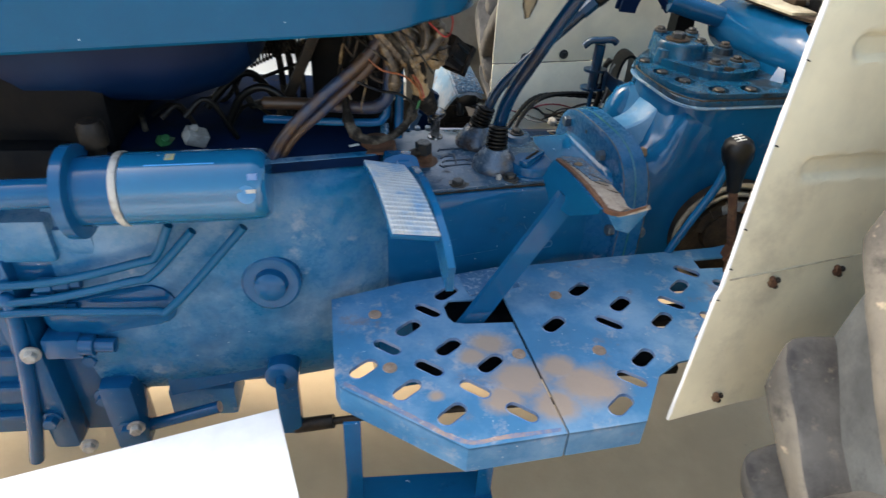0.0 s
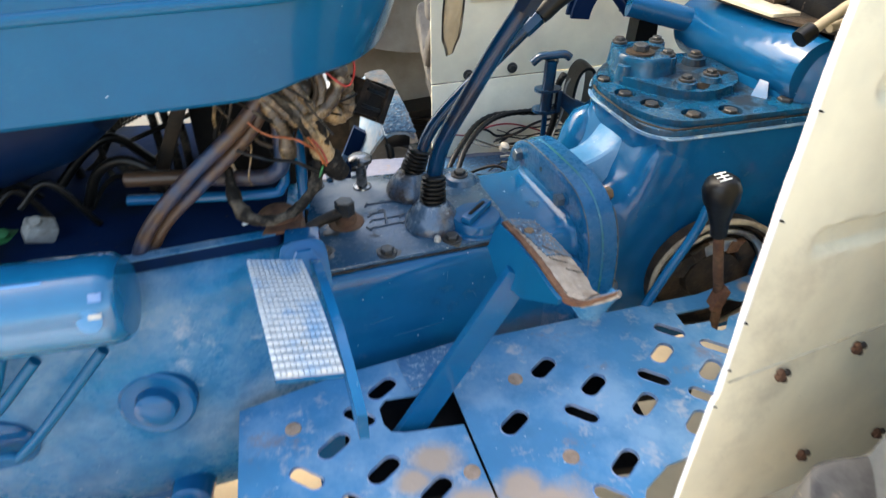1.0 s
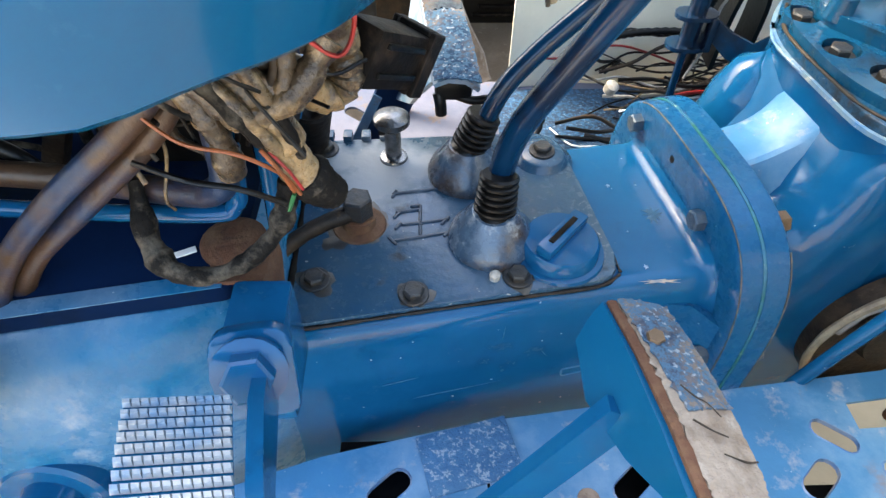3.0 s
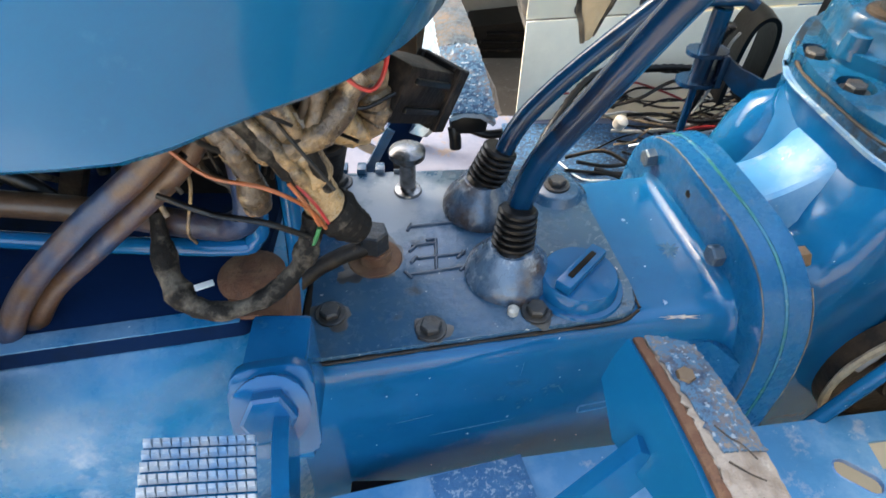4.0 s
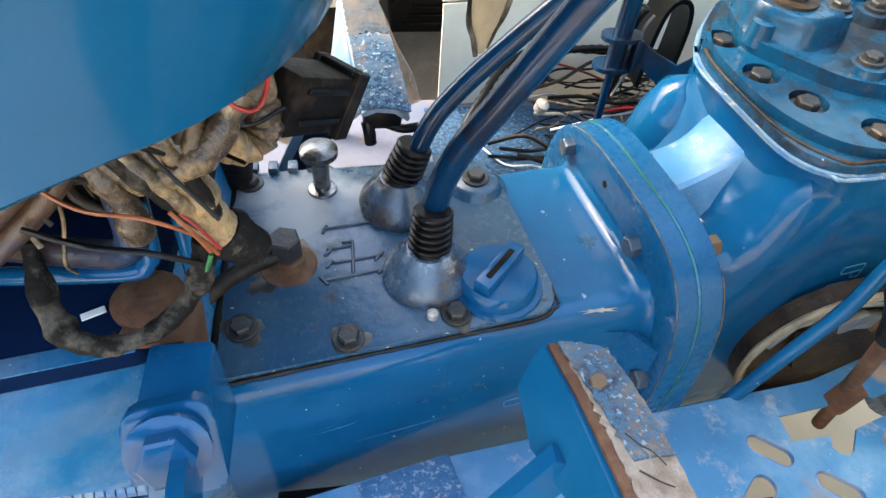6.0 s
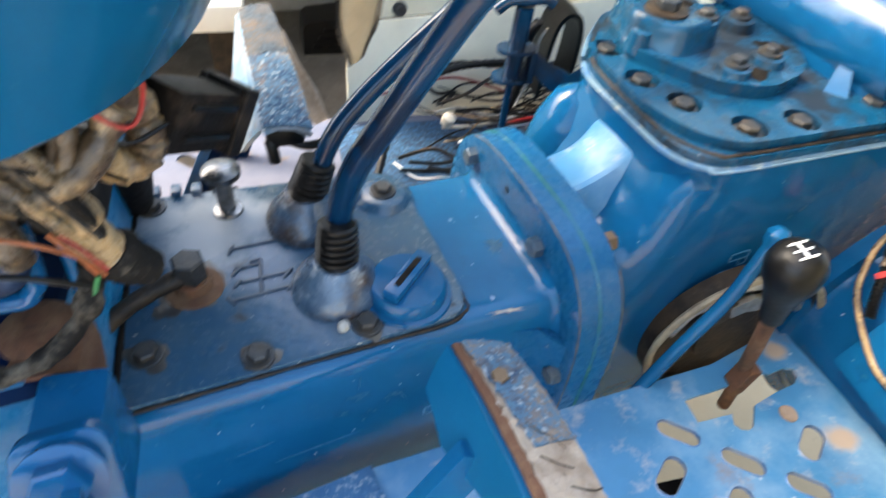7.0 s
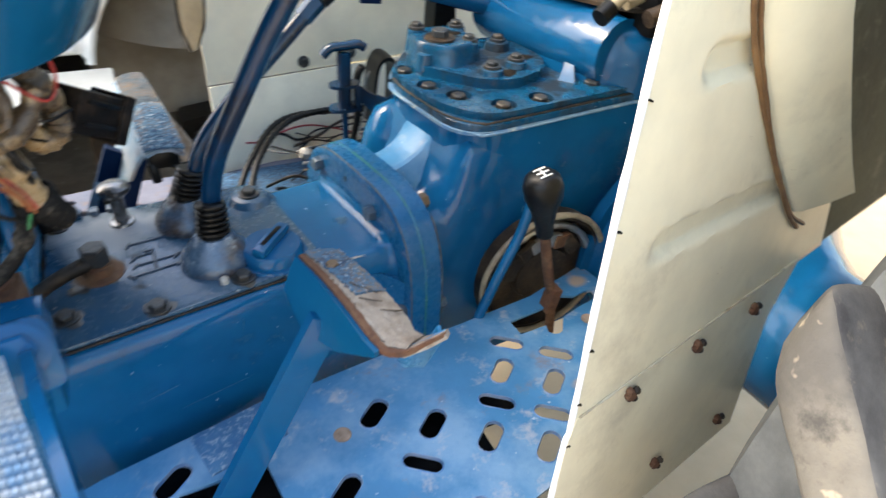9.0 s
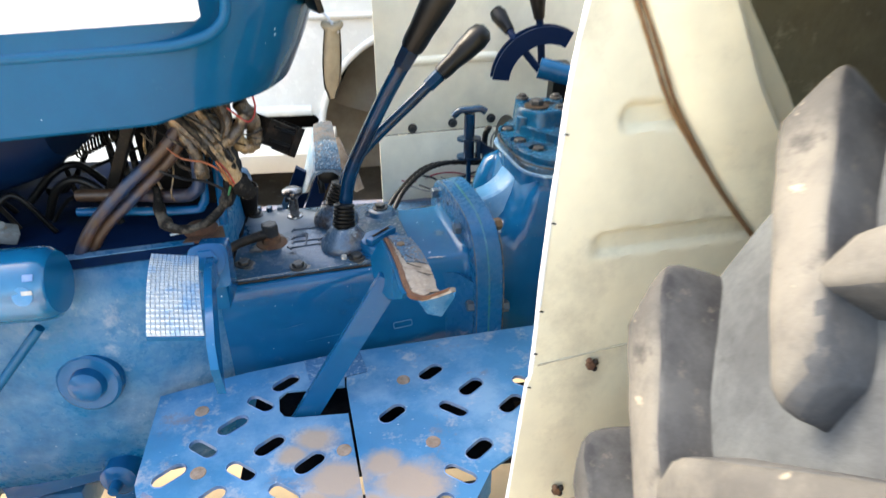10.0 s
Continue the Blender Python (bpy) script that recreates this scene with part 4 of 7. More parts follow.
def footplate(name, outline, holes, lip, mirror=False, mat=None):
    bm = bmesh.new()
    slab(bm, outline, TOPZ - 0.004, TOPZ, holes)
    for a, b in zip(lip, lip[1:]):
        d = (Vector(b) - Vector(a)).normalized()
        nrm = Vector((-d.y, d.x)) * 0.004
        a2, b2 = Vector(a), Vector(b)
        vs = [V(*a2, TOPZ - 0.001), V(*b2, TOPZ - 0.001), V(*(b2 + nrm), TOPZ - 0.001), V(*(a2 + nrm), TOPZ - 0.001)]
        loft(bm, [vs, [v - V(0, 0, 0.045) for v in vs]])
    if mirror:
        bmesh.ops.transform(bm, matrix=Matrix.Scale(-1, 4, (0, 1, 0)) , verts=bm.verts[:])
        bmesh.ops.translate(bm, vec=(0, 0.03, 0), verts=bm.verts[:])
    return part(name, bm, mat or PLATEBLUE, tractor, "blue steel footplate with punched slots, worn and muddy", smooth=30)
fp = footplate("footplate", [(-0.21, -0.238), (-0.198, -0.405), (-0.19, -0.425), (-0.028, -0.538), (0.103, -0.5225), (0.0685, -0.306), (0.0735, -0.306), (0.067, -0.25), (-0.03, -0.25), (-0.026, -0.298), (-0.005, -0.306), (0.0685, -0.306)][:5]
               + [(0.072, -0.306), (-0.003, -0.306), (-0.02, -0.302), (-0.028, -0.29), (-0.032, -0.262), (-0.022, -0.248), (0.0655, -0.246), (0.0625, -0.165), (-0.09, -0.198)],
               slots(lambda x: x < 0.07), [(-0.198, -0.405), (-0.19, -0.425), (-0.028, -0.538), (0.103, -0.5225)])
# shift gate of the range lever
GATE = [(0.434, -0.152), (0.435, -0.180), (0.478, -0.178), (0.4735, -0.190), (0.478, -0.197), (0.486, -0.1995), (0.494, -0.196), (0.511, -0.173), (0.545, -0.163), (0.575, -0.157),
        (0.585, -0.148), (0.586, -0.139), (0.575, -0.135), (0.552, -0.140), (0.538, -0.133), (0.525, -0.128), (0.514, -0.128), (0.509, -0.135), (0.511, -0.142), (0.494, -0.145)]
fp2 = footplate("footplate", [(0.106, -0.522), (0.214, -0.509), (0.262, -0.43), (0.30, -0.405), (0.629, -0.33), (0.625, -0.21), (0.607, -0.08), (0.49, -0.115), (0.25, -0.142), (0.066, -0.165), (0.0685, -0.246)],
                slots(lambda x: x > 0.07) + [GATE], [(0.106, -0.522), (0.214, -0.509), (0.262, -0.43)])
RIM = {}
for o in (0, 1):
    bm = bmesh.new()
    inner = [V(x, y, 0) for x, y in slot(0, 0, 41 if o else -37, 0.046, 0.022 if o else 0.019)]
    outer = [V(x, y, 0) for x, y in slot(0, 0, 41 if o else -37, 0.0485, 0.0245 if o else 0.0215)]
    loft(bm, [outer, [p * 0.93 + V(0, 0, 0.0012) for p in outer], [p * 1.01 + V(0, 0, 0.001) for p in inner], [p * 0.99 + V(0, 0, -0.0015) for p in inner], [p * 0.985 + V(0, 0, -0.0045) for p in inner]], cap=False)
    RIM[o] = part("slot_rim", bm, WORNEDGE, fp)
used = set()
for x, y, o in SLOTS:
    ob = RIM[o] if o not in used else new("slot_rim", RIM[o].data)
    used.add(o)
    ob.parent = fp if x < 0.07 else fp2
    ob.location = (x, y, TOPZ)
bm = bmesh.new()
box(bm, (-0.045, -0.03, 0), (0.045, 0.03, 0.003), 0.001, pose(0.05, -0.2, TOPZ, 0, 0, 14))
part("tread_patch", bm, MATPALE, fp, "coarse blue anti-slip patch")
for x, y in ((0.156, -0.243), (0.542, -0.19), (-0.141, -0.278), (-0.121, -0.394), (0.068, -0.376), (0.19, -0.375)):
    bm = bmesh.new()
    turned(bm, (x, y, TOPZ), (0, 0, 1), [(0, 0.0105), (0.0012, 0.010), (0.0016, 0.006), (0.0017, 0)], 16)
    part("rivet", bm, RIVET, fp if x < 0.09 else fp2)
# dark plates added below the footplate so its slots look shaded
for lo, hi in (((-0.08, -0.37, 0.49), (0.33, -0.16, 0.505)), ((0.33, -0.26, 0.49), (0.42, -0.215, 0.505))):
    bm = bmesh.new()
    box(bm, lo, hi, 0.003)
    part("slot_shade", bm, DARK, fp, "dark plate added under the footplate to shade its slots")
# step hanger under the plate
for x in (-0.175, 0.02):
    bm = bmesh.new()
    box(bm, (x - 0.012, -0.455, 0.33), (x + 0.012, -0.449, 0.51), 0.002)
    part("step_hanger", bm, BLUE, tractor)
bm = bmesh.new()
box(bm, (-0.19, -0.50, 0.322), (0.035, -0.41, 0.33), 0.002)
part("step", bm, BLUE, tractor)

# clutch pedal
bm = bmesh.new()
arm = [(-0.035, -0.29, 0.47), (0.010, -0.286, 0.540), (0.055, -0.276, 0.611), (0.10, -0.266, 0.681), (0.143, -0.256, 0.748)]
na = V(-0.84, 0, 0.54) * 0.0165
loft(bm, [[V(*p) + na + V(0, -0.006, 0), V(*p) - na + V(0, -0.006, 0), V(*p) - na + V(0, 0.006, 0), V(*p) + na + V(0, 0.006, 0)] for p in arm])
cl = part("clutch_pedal", bm, BLUE, tractor, "blue clutch pedal with a bent rusty worn pad")
bm = bmesh.new()
bent_sheet(bm, [[V(0.139, -0.187, 0.772), V(0.130, -0.193, 0.762), V(0.121, -0.203, 0.750)], [V(0.146, -0.235, 0.779), V(0.136, -0.237, 0.756), V(0.126, -0.238, 0.728)],
                [V(0.153, -0.285, 0.782), V(0.149, -0.285, 0.758), V(0.144, -0.283, 0.732)], [V(0.158, -0.33, 0.782), V(0.157, -0.326, 0.770), V(0.156, -0.322, 0.758)], [V(0.162, -0.345, 0.781), V(0.162, -0.344, 0.777), V(0.162, -0.343, 0.773)]], 0.005)
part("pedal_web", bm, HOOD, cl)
PAD = [(V(0.139, -0.187, 0.774), V(0.176, -0.196, 0.776)), (V(0.147, -0.235, 0.780), V(0.187, -0.232, 0.776)), (V(0.154, -0.285, 0.784), V(0.196, -0.279, 0.777)), (V(0.159, -0.325, 0.784), V(0.200, -0.316, 0.777))]
TOE = [(V(0.165, -0.346, 0.780), V(0.200, -0.330, 0.774)), (V(0.180, -0.354, 0.779), V(0.206, -0.338, 0.774)), (V(0.198, -0.357, 0.785), V(0.213, -0.344, 0.780)), (V(0.214, -0.360, 0.793), V(0.222, -0.350, 0.788))]
bm = bmesh.new()
bent_sheet(bm, [[a, a.lerp(b, 0.45) + V(0, 0, 0.002), b] for a, b in PAD + TOE], 0.005)
part("pad", bm, WORNPAD, cl, "worn pad with rusty edge")
# curled lip under the toe of the pad
bm = bmesh.new()
bent_sheet(bm, [[a + V(0.004, 0.004, -0.003), a + V(0.006, 0.008, -0.022 * f), a + V(0.008, 0.016, -0.040 * f), a + V(0.012, 0.03, -0.034 * f)] for a, f in ((TOE[0][0], 0.35), (TOE[1][0], 0.9), (TOE[2][0], 1.15), (TOE[3][0], 0.6))], 0.004)
part("curled_lip", bm, BELL, cl, "curled scuffed blue lip")
bm = bmesh.new()
bent_sheet(bm, [[a + V(-0.0012, -0.0005, -0.004), a + V(-0.001, -0.0005, 0.0018), a.lerp(b, 0.07) + V(0, 0, 0.0026), a.lerp(b, 0.14 + 0.07 * noise.noise(V(k * 1.7, 0, 0))) + V(0, 0, 0.0024)] for k, (a, b) in enumerate(zip(spline([r[0] for r in PAD + TOE], 5), spline([r[1] for r in PAD + TOE], 5)))], 0.0015)
part("rusty_edge", bm, RUST, cl)
def lining(bm, rows, u0, n=30, m=14, lift=0.0016, seed=0.0):
    """A thin frayed fibre sheet that follows the pad."""
    grid = []
    for i in range(n + 1):
        v = i / n * (len(rows) - 1.001)
        k = int(v)
        a, b = rows[k][0].lerp(rows[k + 1][0], v - k), rows[k][1].lerp(rows[k + 1][1], v - k)
        jag = 0.07 * noise.noise(V(i * 0.9, seed, 1)), 0.05 * noise.noise(V(i * 1.1, seed, 5))
        row = []
        for j in range(m + 1):
            u = u0[0] + (u0[1] - u0[0]) * i / n + jag[0]
            u = u + (1.02 + jag[1] - u) * j / m
            p = a.lerp(b, u)
            bow = 0.006 * (4 * u * (1 - u)) if 0 < u < 1 else 0
            row.append(p + V(0, 0, lift + bow * 0.55 + 0.0012 * noise.noise(p * 420) + (0.004 * noise.noise(V(j * 0.9, seed, 3)) if i in (0, n) else 0)))
        grid.append(row)
    bent_sheet(bm, grid, 0.0014)
bm = bmesh.new()
lining(bm, [PAD[0], PAD[1], (PAD[1][0].lerp(PAD[2][0], 0.9), PAD[1][1].lerp(PAD[2][1], 0.9))], (0.14, 0.30), lift=0.0030)
part("fibre_lining", bm, FIBRE, cl, "coarse blue fibre lining")
bm = bmesh.new()
lining(bm, PAD + TOE[:2], (0.15, 0.12), 60, 18, 0.0012, 2.0)
part("pad_lining", bm, WORNPAD, cl, "cracked tan lining")
for k, pts in enumerate(([(0.165, -0.262, 0.7890), (0.172, -0.270, 0.7884), (0.178, -0.274, 0.7878), (0.184, -0.283, 0.7872)], [(0.166, -0.285, 0.7890), (0.176, -0.292, 0.7882), (0.184, -0.296, 0.7877)], [(0.178, -0.306, 0.7882), (0.19, -0.310, 0.7857), (0.198, -0.309, 0.7832)])):
    bm = bmesh.new()
    hose(bm, pts, 0.0006, 6, 8, 0.8)
    part("lining_crack", bm, GREASE, cl)
hexbolt(cl, (0.161, -0.224, 0.783), size=0.0065, height=0.003, mat=BRASS, washer=False)

# ribbed brake pedal
bm = bmesh.new()
cols, rows_ = 12, 22
pt = lambda u, v: (V(-0.151, -0.283, 0.820) * (1 - u) + V(-0.098, -0.275, 0.808) * u) * (1 - v) + (V(-0.118, -0.434, 0.804) * (1 - u) + V(-0.062, -0.426, 0.794) * u) * v + V(0, 0, 0.012 * math.sin(math.pi * v))
bent_sheet(bm, [[pt(u / 6, v / 10) for u in range(7)] for v in range(11)], 0.006)
bp = part("brake_pedal", bm, BLUE, tractor, "blue brake pedal with a bright ribbed metal pad")
bm = bmesh.new()
for r in range(rows_):
    v0, v1 = (r + 0.08) / rows_, (r + 0.86) / rows_
    for c in range(cols):
        u0, u1 = (c + 0.01) / cols, (c + 0.99) / cols
        lo = [pt(u0, v0), pt(u1, v0), pt(u1, v1), pt(u0, v1)]
        cen = sum(lo, Vector()) / 4
        loft(bm, [[p + V(0, 0, 0.001) for p in lo], [V(cen.x + (p.x - cen.x) * 0.82, cen.y + (p.y - cen.y) * 0.5, cen.z + (p.z - cen.z) * 0.5 + 0.0042) for p in lo]])
part("tread", bm, BRIGHT, bp, "bright worn ribbed tread")
bm = bmesh.new()
web = [(V(-0.094, -0.252, 0.790), 0.03), (V(-0.088, -0.28, 0.808), 0.035), (V(-0.079, -0.33, 0.814), 0.024), (V(-0.068, -0.385, 0.806), 0.03), (V(-0.059, -0.435, 0.786), 0.045), (V(-0.055, -0.452, 0.765), 0.035)]
loft(bm, [[p + V(0, 0, 0.004), p + V(0.009, 0, 0.004), p + V(0.009, 0.006, -h), p + V(0.0, 0.006, -h)] for p, h in web])
part("pedal_web", bm, BLUE, bp)
pm = Matrix.Translation((-0.100, -0.232, 0.787)) @ Vector((0.12, -0.8, 0.5)).to_track_quat("Z", "Y").to_matrix().to_4x4()
bm = bmesh.new()
slab(bm, [tuple(p) for p in rounded([V(-0.026, -0.045), V(0.026, -0.045), V(0.026, 0.016), V(-0.026, 0.016)], [0.006, 0.006, 0.016, 0.016], 5)], -0.008, 0.004, bevel=0.002)
bmesh.ops.transform(bm, matrix=pm, verts=bm.verts[:])
part("pivot_bracket", bm, BLUE, bp)
bm = bmesh.new()
turned(bm, pm @ V(0, -0.008, 0.003), pm.to_3x3() @ V(0, 0, 1), [(0, 0.021), (0.008, 0.02), (0.011, 0.018), (0.012, 0.0)], 28)
part("pedal_boss", bm, BLUE, bp)
hexbolt(bp, pm @ V(0, -0.008, 0.0145), pm.to_3x3() @ V(0, 0, 1), size=0.0165, height=0.014, mat=GLOSSBLUE)
bm = bmesh.new()
box(bm, (-0.124, -0.236, 0.70), (-0.082, -0.17, 0.784), 0.006)
part("pivot_foot", bm, BLUE, bp)

# oblong inspection cover on the bell housing
bm = bmesh.new()
ov = [V(-0.63 + 0.19 * u, 0, 0.555 + 0.075 * v) for u, v in ((p[0] / 0.19, p[1] / 0.075) for p in slot(0.09, 0.0, 10, 0.2, 0.075, 8))]
loft(bm, [[V(p.x, y, p.z) for p in ov] for y in (-0.20, -0.256)] + [[V(-0.54 + (p.x + 0.54) * 0.93, -0.2605, 0.555 + (p.z - 0.555) * 0.9) for p in ov]])
part("inspection_cover", bm, BLUE, bell)
# hub plug on the bell housing
bm = bmesh.new()
turned(bm, (-0.298, -0.245, 0.596), (0, -0.985, 0.17), [(-0.01, 0.046), (0.003, 0.045), (0.006, 0.041), (0.0045, 0.034), (0.005, 0.026), (0.018, 0.023), (0.023, 0.015), (0.024, 0)], 36)
part("hub_plug", bm, BLUE, bell)

# range lever with round knob
bm = bmesh.new()
hose(bm, [(0.522, -0.136, 0.49), (0.512, -0.139, 0.555), (0.505, -0.14, 0.58), (0.485, -0.15, 0.63), (0.458, -0.161, 0.71)], 0.0075, 10, 6)
rl = part("range_lever", bm, RUST, tractor, "rusty range lever with a black shift knob")
bm = bmesh.new()
turned(bm, (0.4605, -0.160, 0.702), V(-0.022, -0.003, 0.095), [(0, 0.011), (0.02, 0.0125), (0.045, 0.0175), (0.062, 0.0235), (0.078, 0.025), (0.09, 0.0215), (0.097, 0.014), (0.0985, 0.0)], 28)
kn = part("knob", bm, BLACK, rl)
bm = bmesh.new()
d, u, w = axes_of((-0.022, -0.003, 0.095))
kc = Vector((0.4605, -0.160, 0.702)) + d * 0.0985
for a, b in (((-0.008, -0.008), (-0.008, 0.008)), ((0, -0.008), (0, 0.008)), ((0.008, -0.008), (0.008, 0.008)), ((-0.008, 0), (0.008, 0))):
    rod(bm, kc + u * a[0] + w * a[1], kc + u * b[0] + w * b[1], 0.001, 6)
part("shift_marks", bm, WHITE, kn)
bm = bmesh.new()
box(bm, (-0.008, -0.011, -0.03), (0.008, 0.011, 0.012), 0.003, pose(0.508, -0.143, 0.575, 0, 12, 0))
part("lever_clevis", bm, RUST, rl)
bm = bmesh.new()
hose(bm, [(0.39, -0.125, 0.53), (0.42, -0.12, 0.60), (0.455, -0.115, 0.675), (0.468, -0.11, 0.715), (0.476, -0.107, 0.745)], 0.0075, 12, 5)
turned(bm, (0.476, -0.107, 0.742), (0.2, 0.1, 1), [(0, 0.009), (0.006, 0.0115), (0.014, 0.0115), (0.02, 0.006), (0.021, 0)], 14)
part("lock_rod", bm, BLUE, tractor)
bm = bmesh.new()
turned(bm, (0.526, -0.07, 0.566), (0, -1, 0), [(0, 0.108), (0.02, 0.106), (0.022, 0.098), (0.008, 0.094), (0.008, 0.05), (0.02, 0.045), (0.02, 0)], 48)
sd = part("shift_drum", bm, GREASE, tractor, "greasy shift drum with a worn tan rim")
bm = bmesh.new()
hose(bm, [V(0.526 + 0.107 * math.cos(radians(a)), -0.094, 0.566 + 0.107 * math.sin(radians(a))) for a in range(0, 361, 15)], lambda t: 0.0045, 8, 4, 0.25)
part("pale_rim", bm, TANRIM, sd, "worn tan rim")
bm = bmesh.new()
hose(bm, [V(0.526 + 0.085 * math.cos(radians(a)), -0.084, 0.566 + 0.085 * math.sin(radians(a))) for a in range(20, 171, 15)], 0.006, 8, 4, 0.3)
part("worn_band", bm, STEEL, sd)
random.seed(77)
for k in range(7):
    a = radians(50 + 18 * k)
    bm = bmesh.new()
    box(bm, (-0.016, -0.004, -0.01), (0.016, 0.006, 0.012), 0.003, pose(0.526 + 0.062 * math.cos(a), -0.092, 0.566 + 0.062 * math.sin(a), 0, -math.degrees(a) + 90 + random.uniform(-20, 20), random.uniform(-15, 15)))
    part("drum_lug", bm, random.choice((GREASE, RUST, STEEL)), sd)

# hood
def hood_ring(lift, inset):
    """The hood's outline in plan; the round rear leans back with height."""
    out = [V(-1.3, -0.266 + inset, 0)] + [V(-1.3 + 1.162 * k / 8, -0.266 + inset, 0) for k in range(1, 9)]
    quarter = [(math.sin(a) ** 0.86, 1 - math.cos(a) ** 0.86) for a in (math.pi / 2 * k / 14 for k in range(1, 15))]
    lean = lambda f: 0.476 * lift * f
    out += [V(-0.138 + (0.152 - inset) * sx + lean((k + 1) / 14), -0.266 + inset + (0.217 - inset) * sy, (k + 1) / 14) for k, (sx, sy) in enumerate(quarter)]
    out += [V(p.x, -0.014 - p.y, p.z) for p in out[::-1]]
    # bottom edge falls forward
    def bottom(p):
        if lift >= 0.05:
            return 0.9983 + 0.074 * (min(p.x, -0.138) + 0.1)
        u = min(1.0, p.z / 0.3)
        return 0.9795 + 0.07 * (min(p.x, -0.138) + 0.138) + 0.0141 * u * u * (3 - 2 * u) - 0.0084 * p.z ** 1.85
    return [V(p.x, p.y, bottom(p) + lift) for p in out]
bm = bmesh.new()
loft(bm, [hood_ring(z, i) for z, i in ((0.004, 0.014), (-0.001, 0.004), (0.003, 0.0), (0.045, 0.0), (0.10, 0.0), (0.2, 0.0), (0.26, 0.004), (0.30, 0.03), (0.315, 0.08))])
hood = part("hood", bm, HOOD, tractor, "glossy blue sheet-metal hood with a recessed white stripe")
bm = bmesh.new()
loft(bm, [[V(x, -0.2685, z0), V(x, -0.264, z0), V(x, -0.264, z1), V(x, -0.2685, z1)] for x, z0, z1 in ((-1.2, 1.04, 1.19), (-0.25, 1.086, 1.19), (-0.05, 1.0955, 1.19), (-0.044, 1.099, 1.188))])
part("stripe", bm, WHITE, hood, "white side stripe")
bm = bmesh.new()
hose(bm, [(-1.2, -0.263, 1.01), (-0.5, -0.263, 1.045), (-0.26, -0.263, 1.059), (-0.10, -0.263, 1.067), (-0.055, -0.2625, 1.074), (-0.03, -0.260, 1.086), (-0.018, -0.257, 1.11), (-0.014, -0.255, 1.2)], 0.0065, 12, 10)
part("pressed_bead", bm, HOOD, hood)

# tank and engine bay under the hood, colours darkened for its shade
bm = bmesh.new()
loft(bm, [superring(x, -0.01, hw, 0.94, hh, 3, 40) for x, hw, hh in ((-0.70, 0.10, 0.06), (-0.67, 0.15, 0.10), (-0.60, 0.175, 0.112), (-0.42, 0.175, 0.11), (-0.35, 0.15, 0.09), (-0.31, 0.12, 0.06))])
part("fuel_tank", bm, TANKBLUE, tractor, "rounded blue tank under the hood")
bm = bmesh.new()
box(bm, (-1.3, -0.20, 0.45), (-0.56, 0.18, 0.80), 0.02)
part("engine_block", bm, DARK, tractor, "engine block, near black with the hood's shade in its colour")
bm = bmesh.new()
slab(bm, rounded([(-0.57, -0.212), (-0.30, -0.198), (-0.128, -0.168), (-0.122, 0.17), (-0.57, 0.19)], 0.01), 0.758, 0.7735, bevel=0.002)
part("housing_top", bm, OILYSHADE, bell, "oily top of the clutch housing with hood shade in its blue")
bm = bmesh.new()
bent_sheet(bm, [[V(x, y, 0.7745), V(x + 0.001, y + 0.007, 0.7752), V(x + 0.002, y + 0.015, 0.7745)] for x, y in ((-0.565, -0.2125), (-0.43, -0.2055), (-0.30, -0.1985), (-0.215, -0.1835), (-0.135, -0.1695))], 0.0012)
part("rim_strip", bm, BELL, bell, "pale scuffed rim of the clutch housing")
bm = bmesh.new()
box(bm, (-0.008, -0.003, 0), (0.008, 0.003, 0.0012), 0.0004, pose(-0.168, -0.136, 0.7737, 0, 0, 25))
part("paint_fleck", bm, WHITE, bell)

# oil filter
bm = bmesh.new()
turned(bm, (-0.46, -0.272, 0.777), V(1, 0.03, 0.02), [(0, 0.043), (0.004, 0.048), (0.012, 0.048), (0.165, 0.048), (0.176, 0.046), (0.182, 0.04), (0.184, 0.0)], 40)
fl = part("oil_filter", bm, FILTER, tractor, "glossy blue oil filter with scuffed end")
bm = bmesh.new()
turned(bm, (-0.467, -0.272, 0.777), (1, 0.03, 0.02), [(0, 0.0488), (0.001, 0.0495), (0.008, 0.0495), (0.009, 0.0488)], 40)
part("band", bm, GREYW, fl)
bm = bmesh.new()
turned(bm, (-0.53, -0.275, 0.775), (1, 0.03, 0.02), [(0, 0.062), (0.014, 0.062), (0.016, 0.046), (0.065, 0.046)], 32)
rod(bm, (-0.75, -0.28, 0.77), (-0.53, -0.275, 0.775), 0.02, 20)
part("filter_head", bm, BLUE, fl)
bm = bmesh.new()
turned(bm, (-0.30, -0.3135, 0.79), (0, -0.87, 0.3), [(0, 0.012), (0.001, 0.012), (0.0012, 0)], 20)
part("dent_mark", bm, PLATEBLUE, fl)
fd0, fu, fw = axes_of((1, 0.03, 0.02))
def on_filter(name, h0, h1, a0, a1, m_, label=""):
    bm = bmesh.new()
    bent_sheet(bm, [[V(-0.46, -0.272, 0.777) + fd0 * (h0 + (h1 - h0) * i / 4) + (V(0, -1, 0.0) * math.cos(radians(a0 + (a1 - a0) * j / 4)) + V(0, 0, 1) * math.sin(radians(a0 + (a1 - a0) * j / 4))) * 0.0486 for j in range(5)] for i in range(5)], 0.0006)
    part(name, bm, m_, fl, label)
on_filter("print_mark", 0.058, 0.069, 74, 90, YELLOW, "small yellow print mark")
on_filter("print_field", 0.035, 0.12, 63, 65, LIGHTBLUE, "pale blue print field")
on_filter("scuff", 0.162, 0.174, 34, 44, WORNEDGE, "scuffed dent")
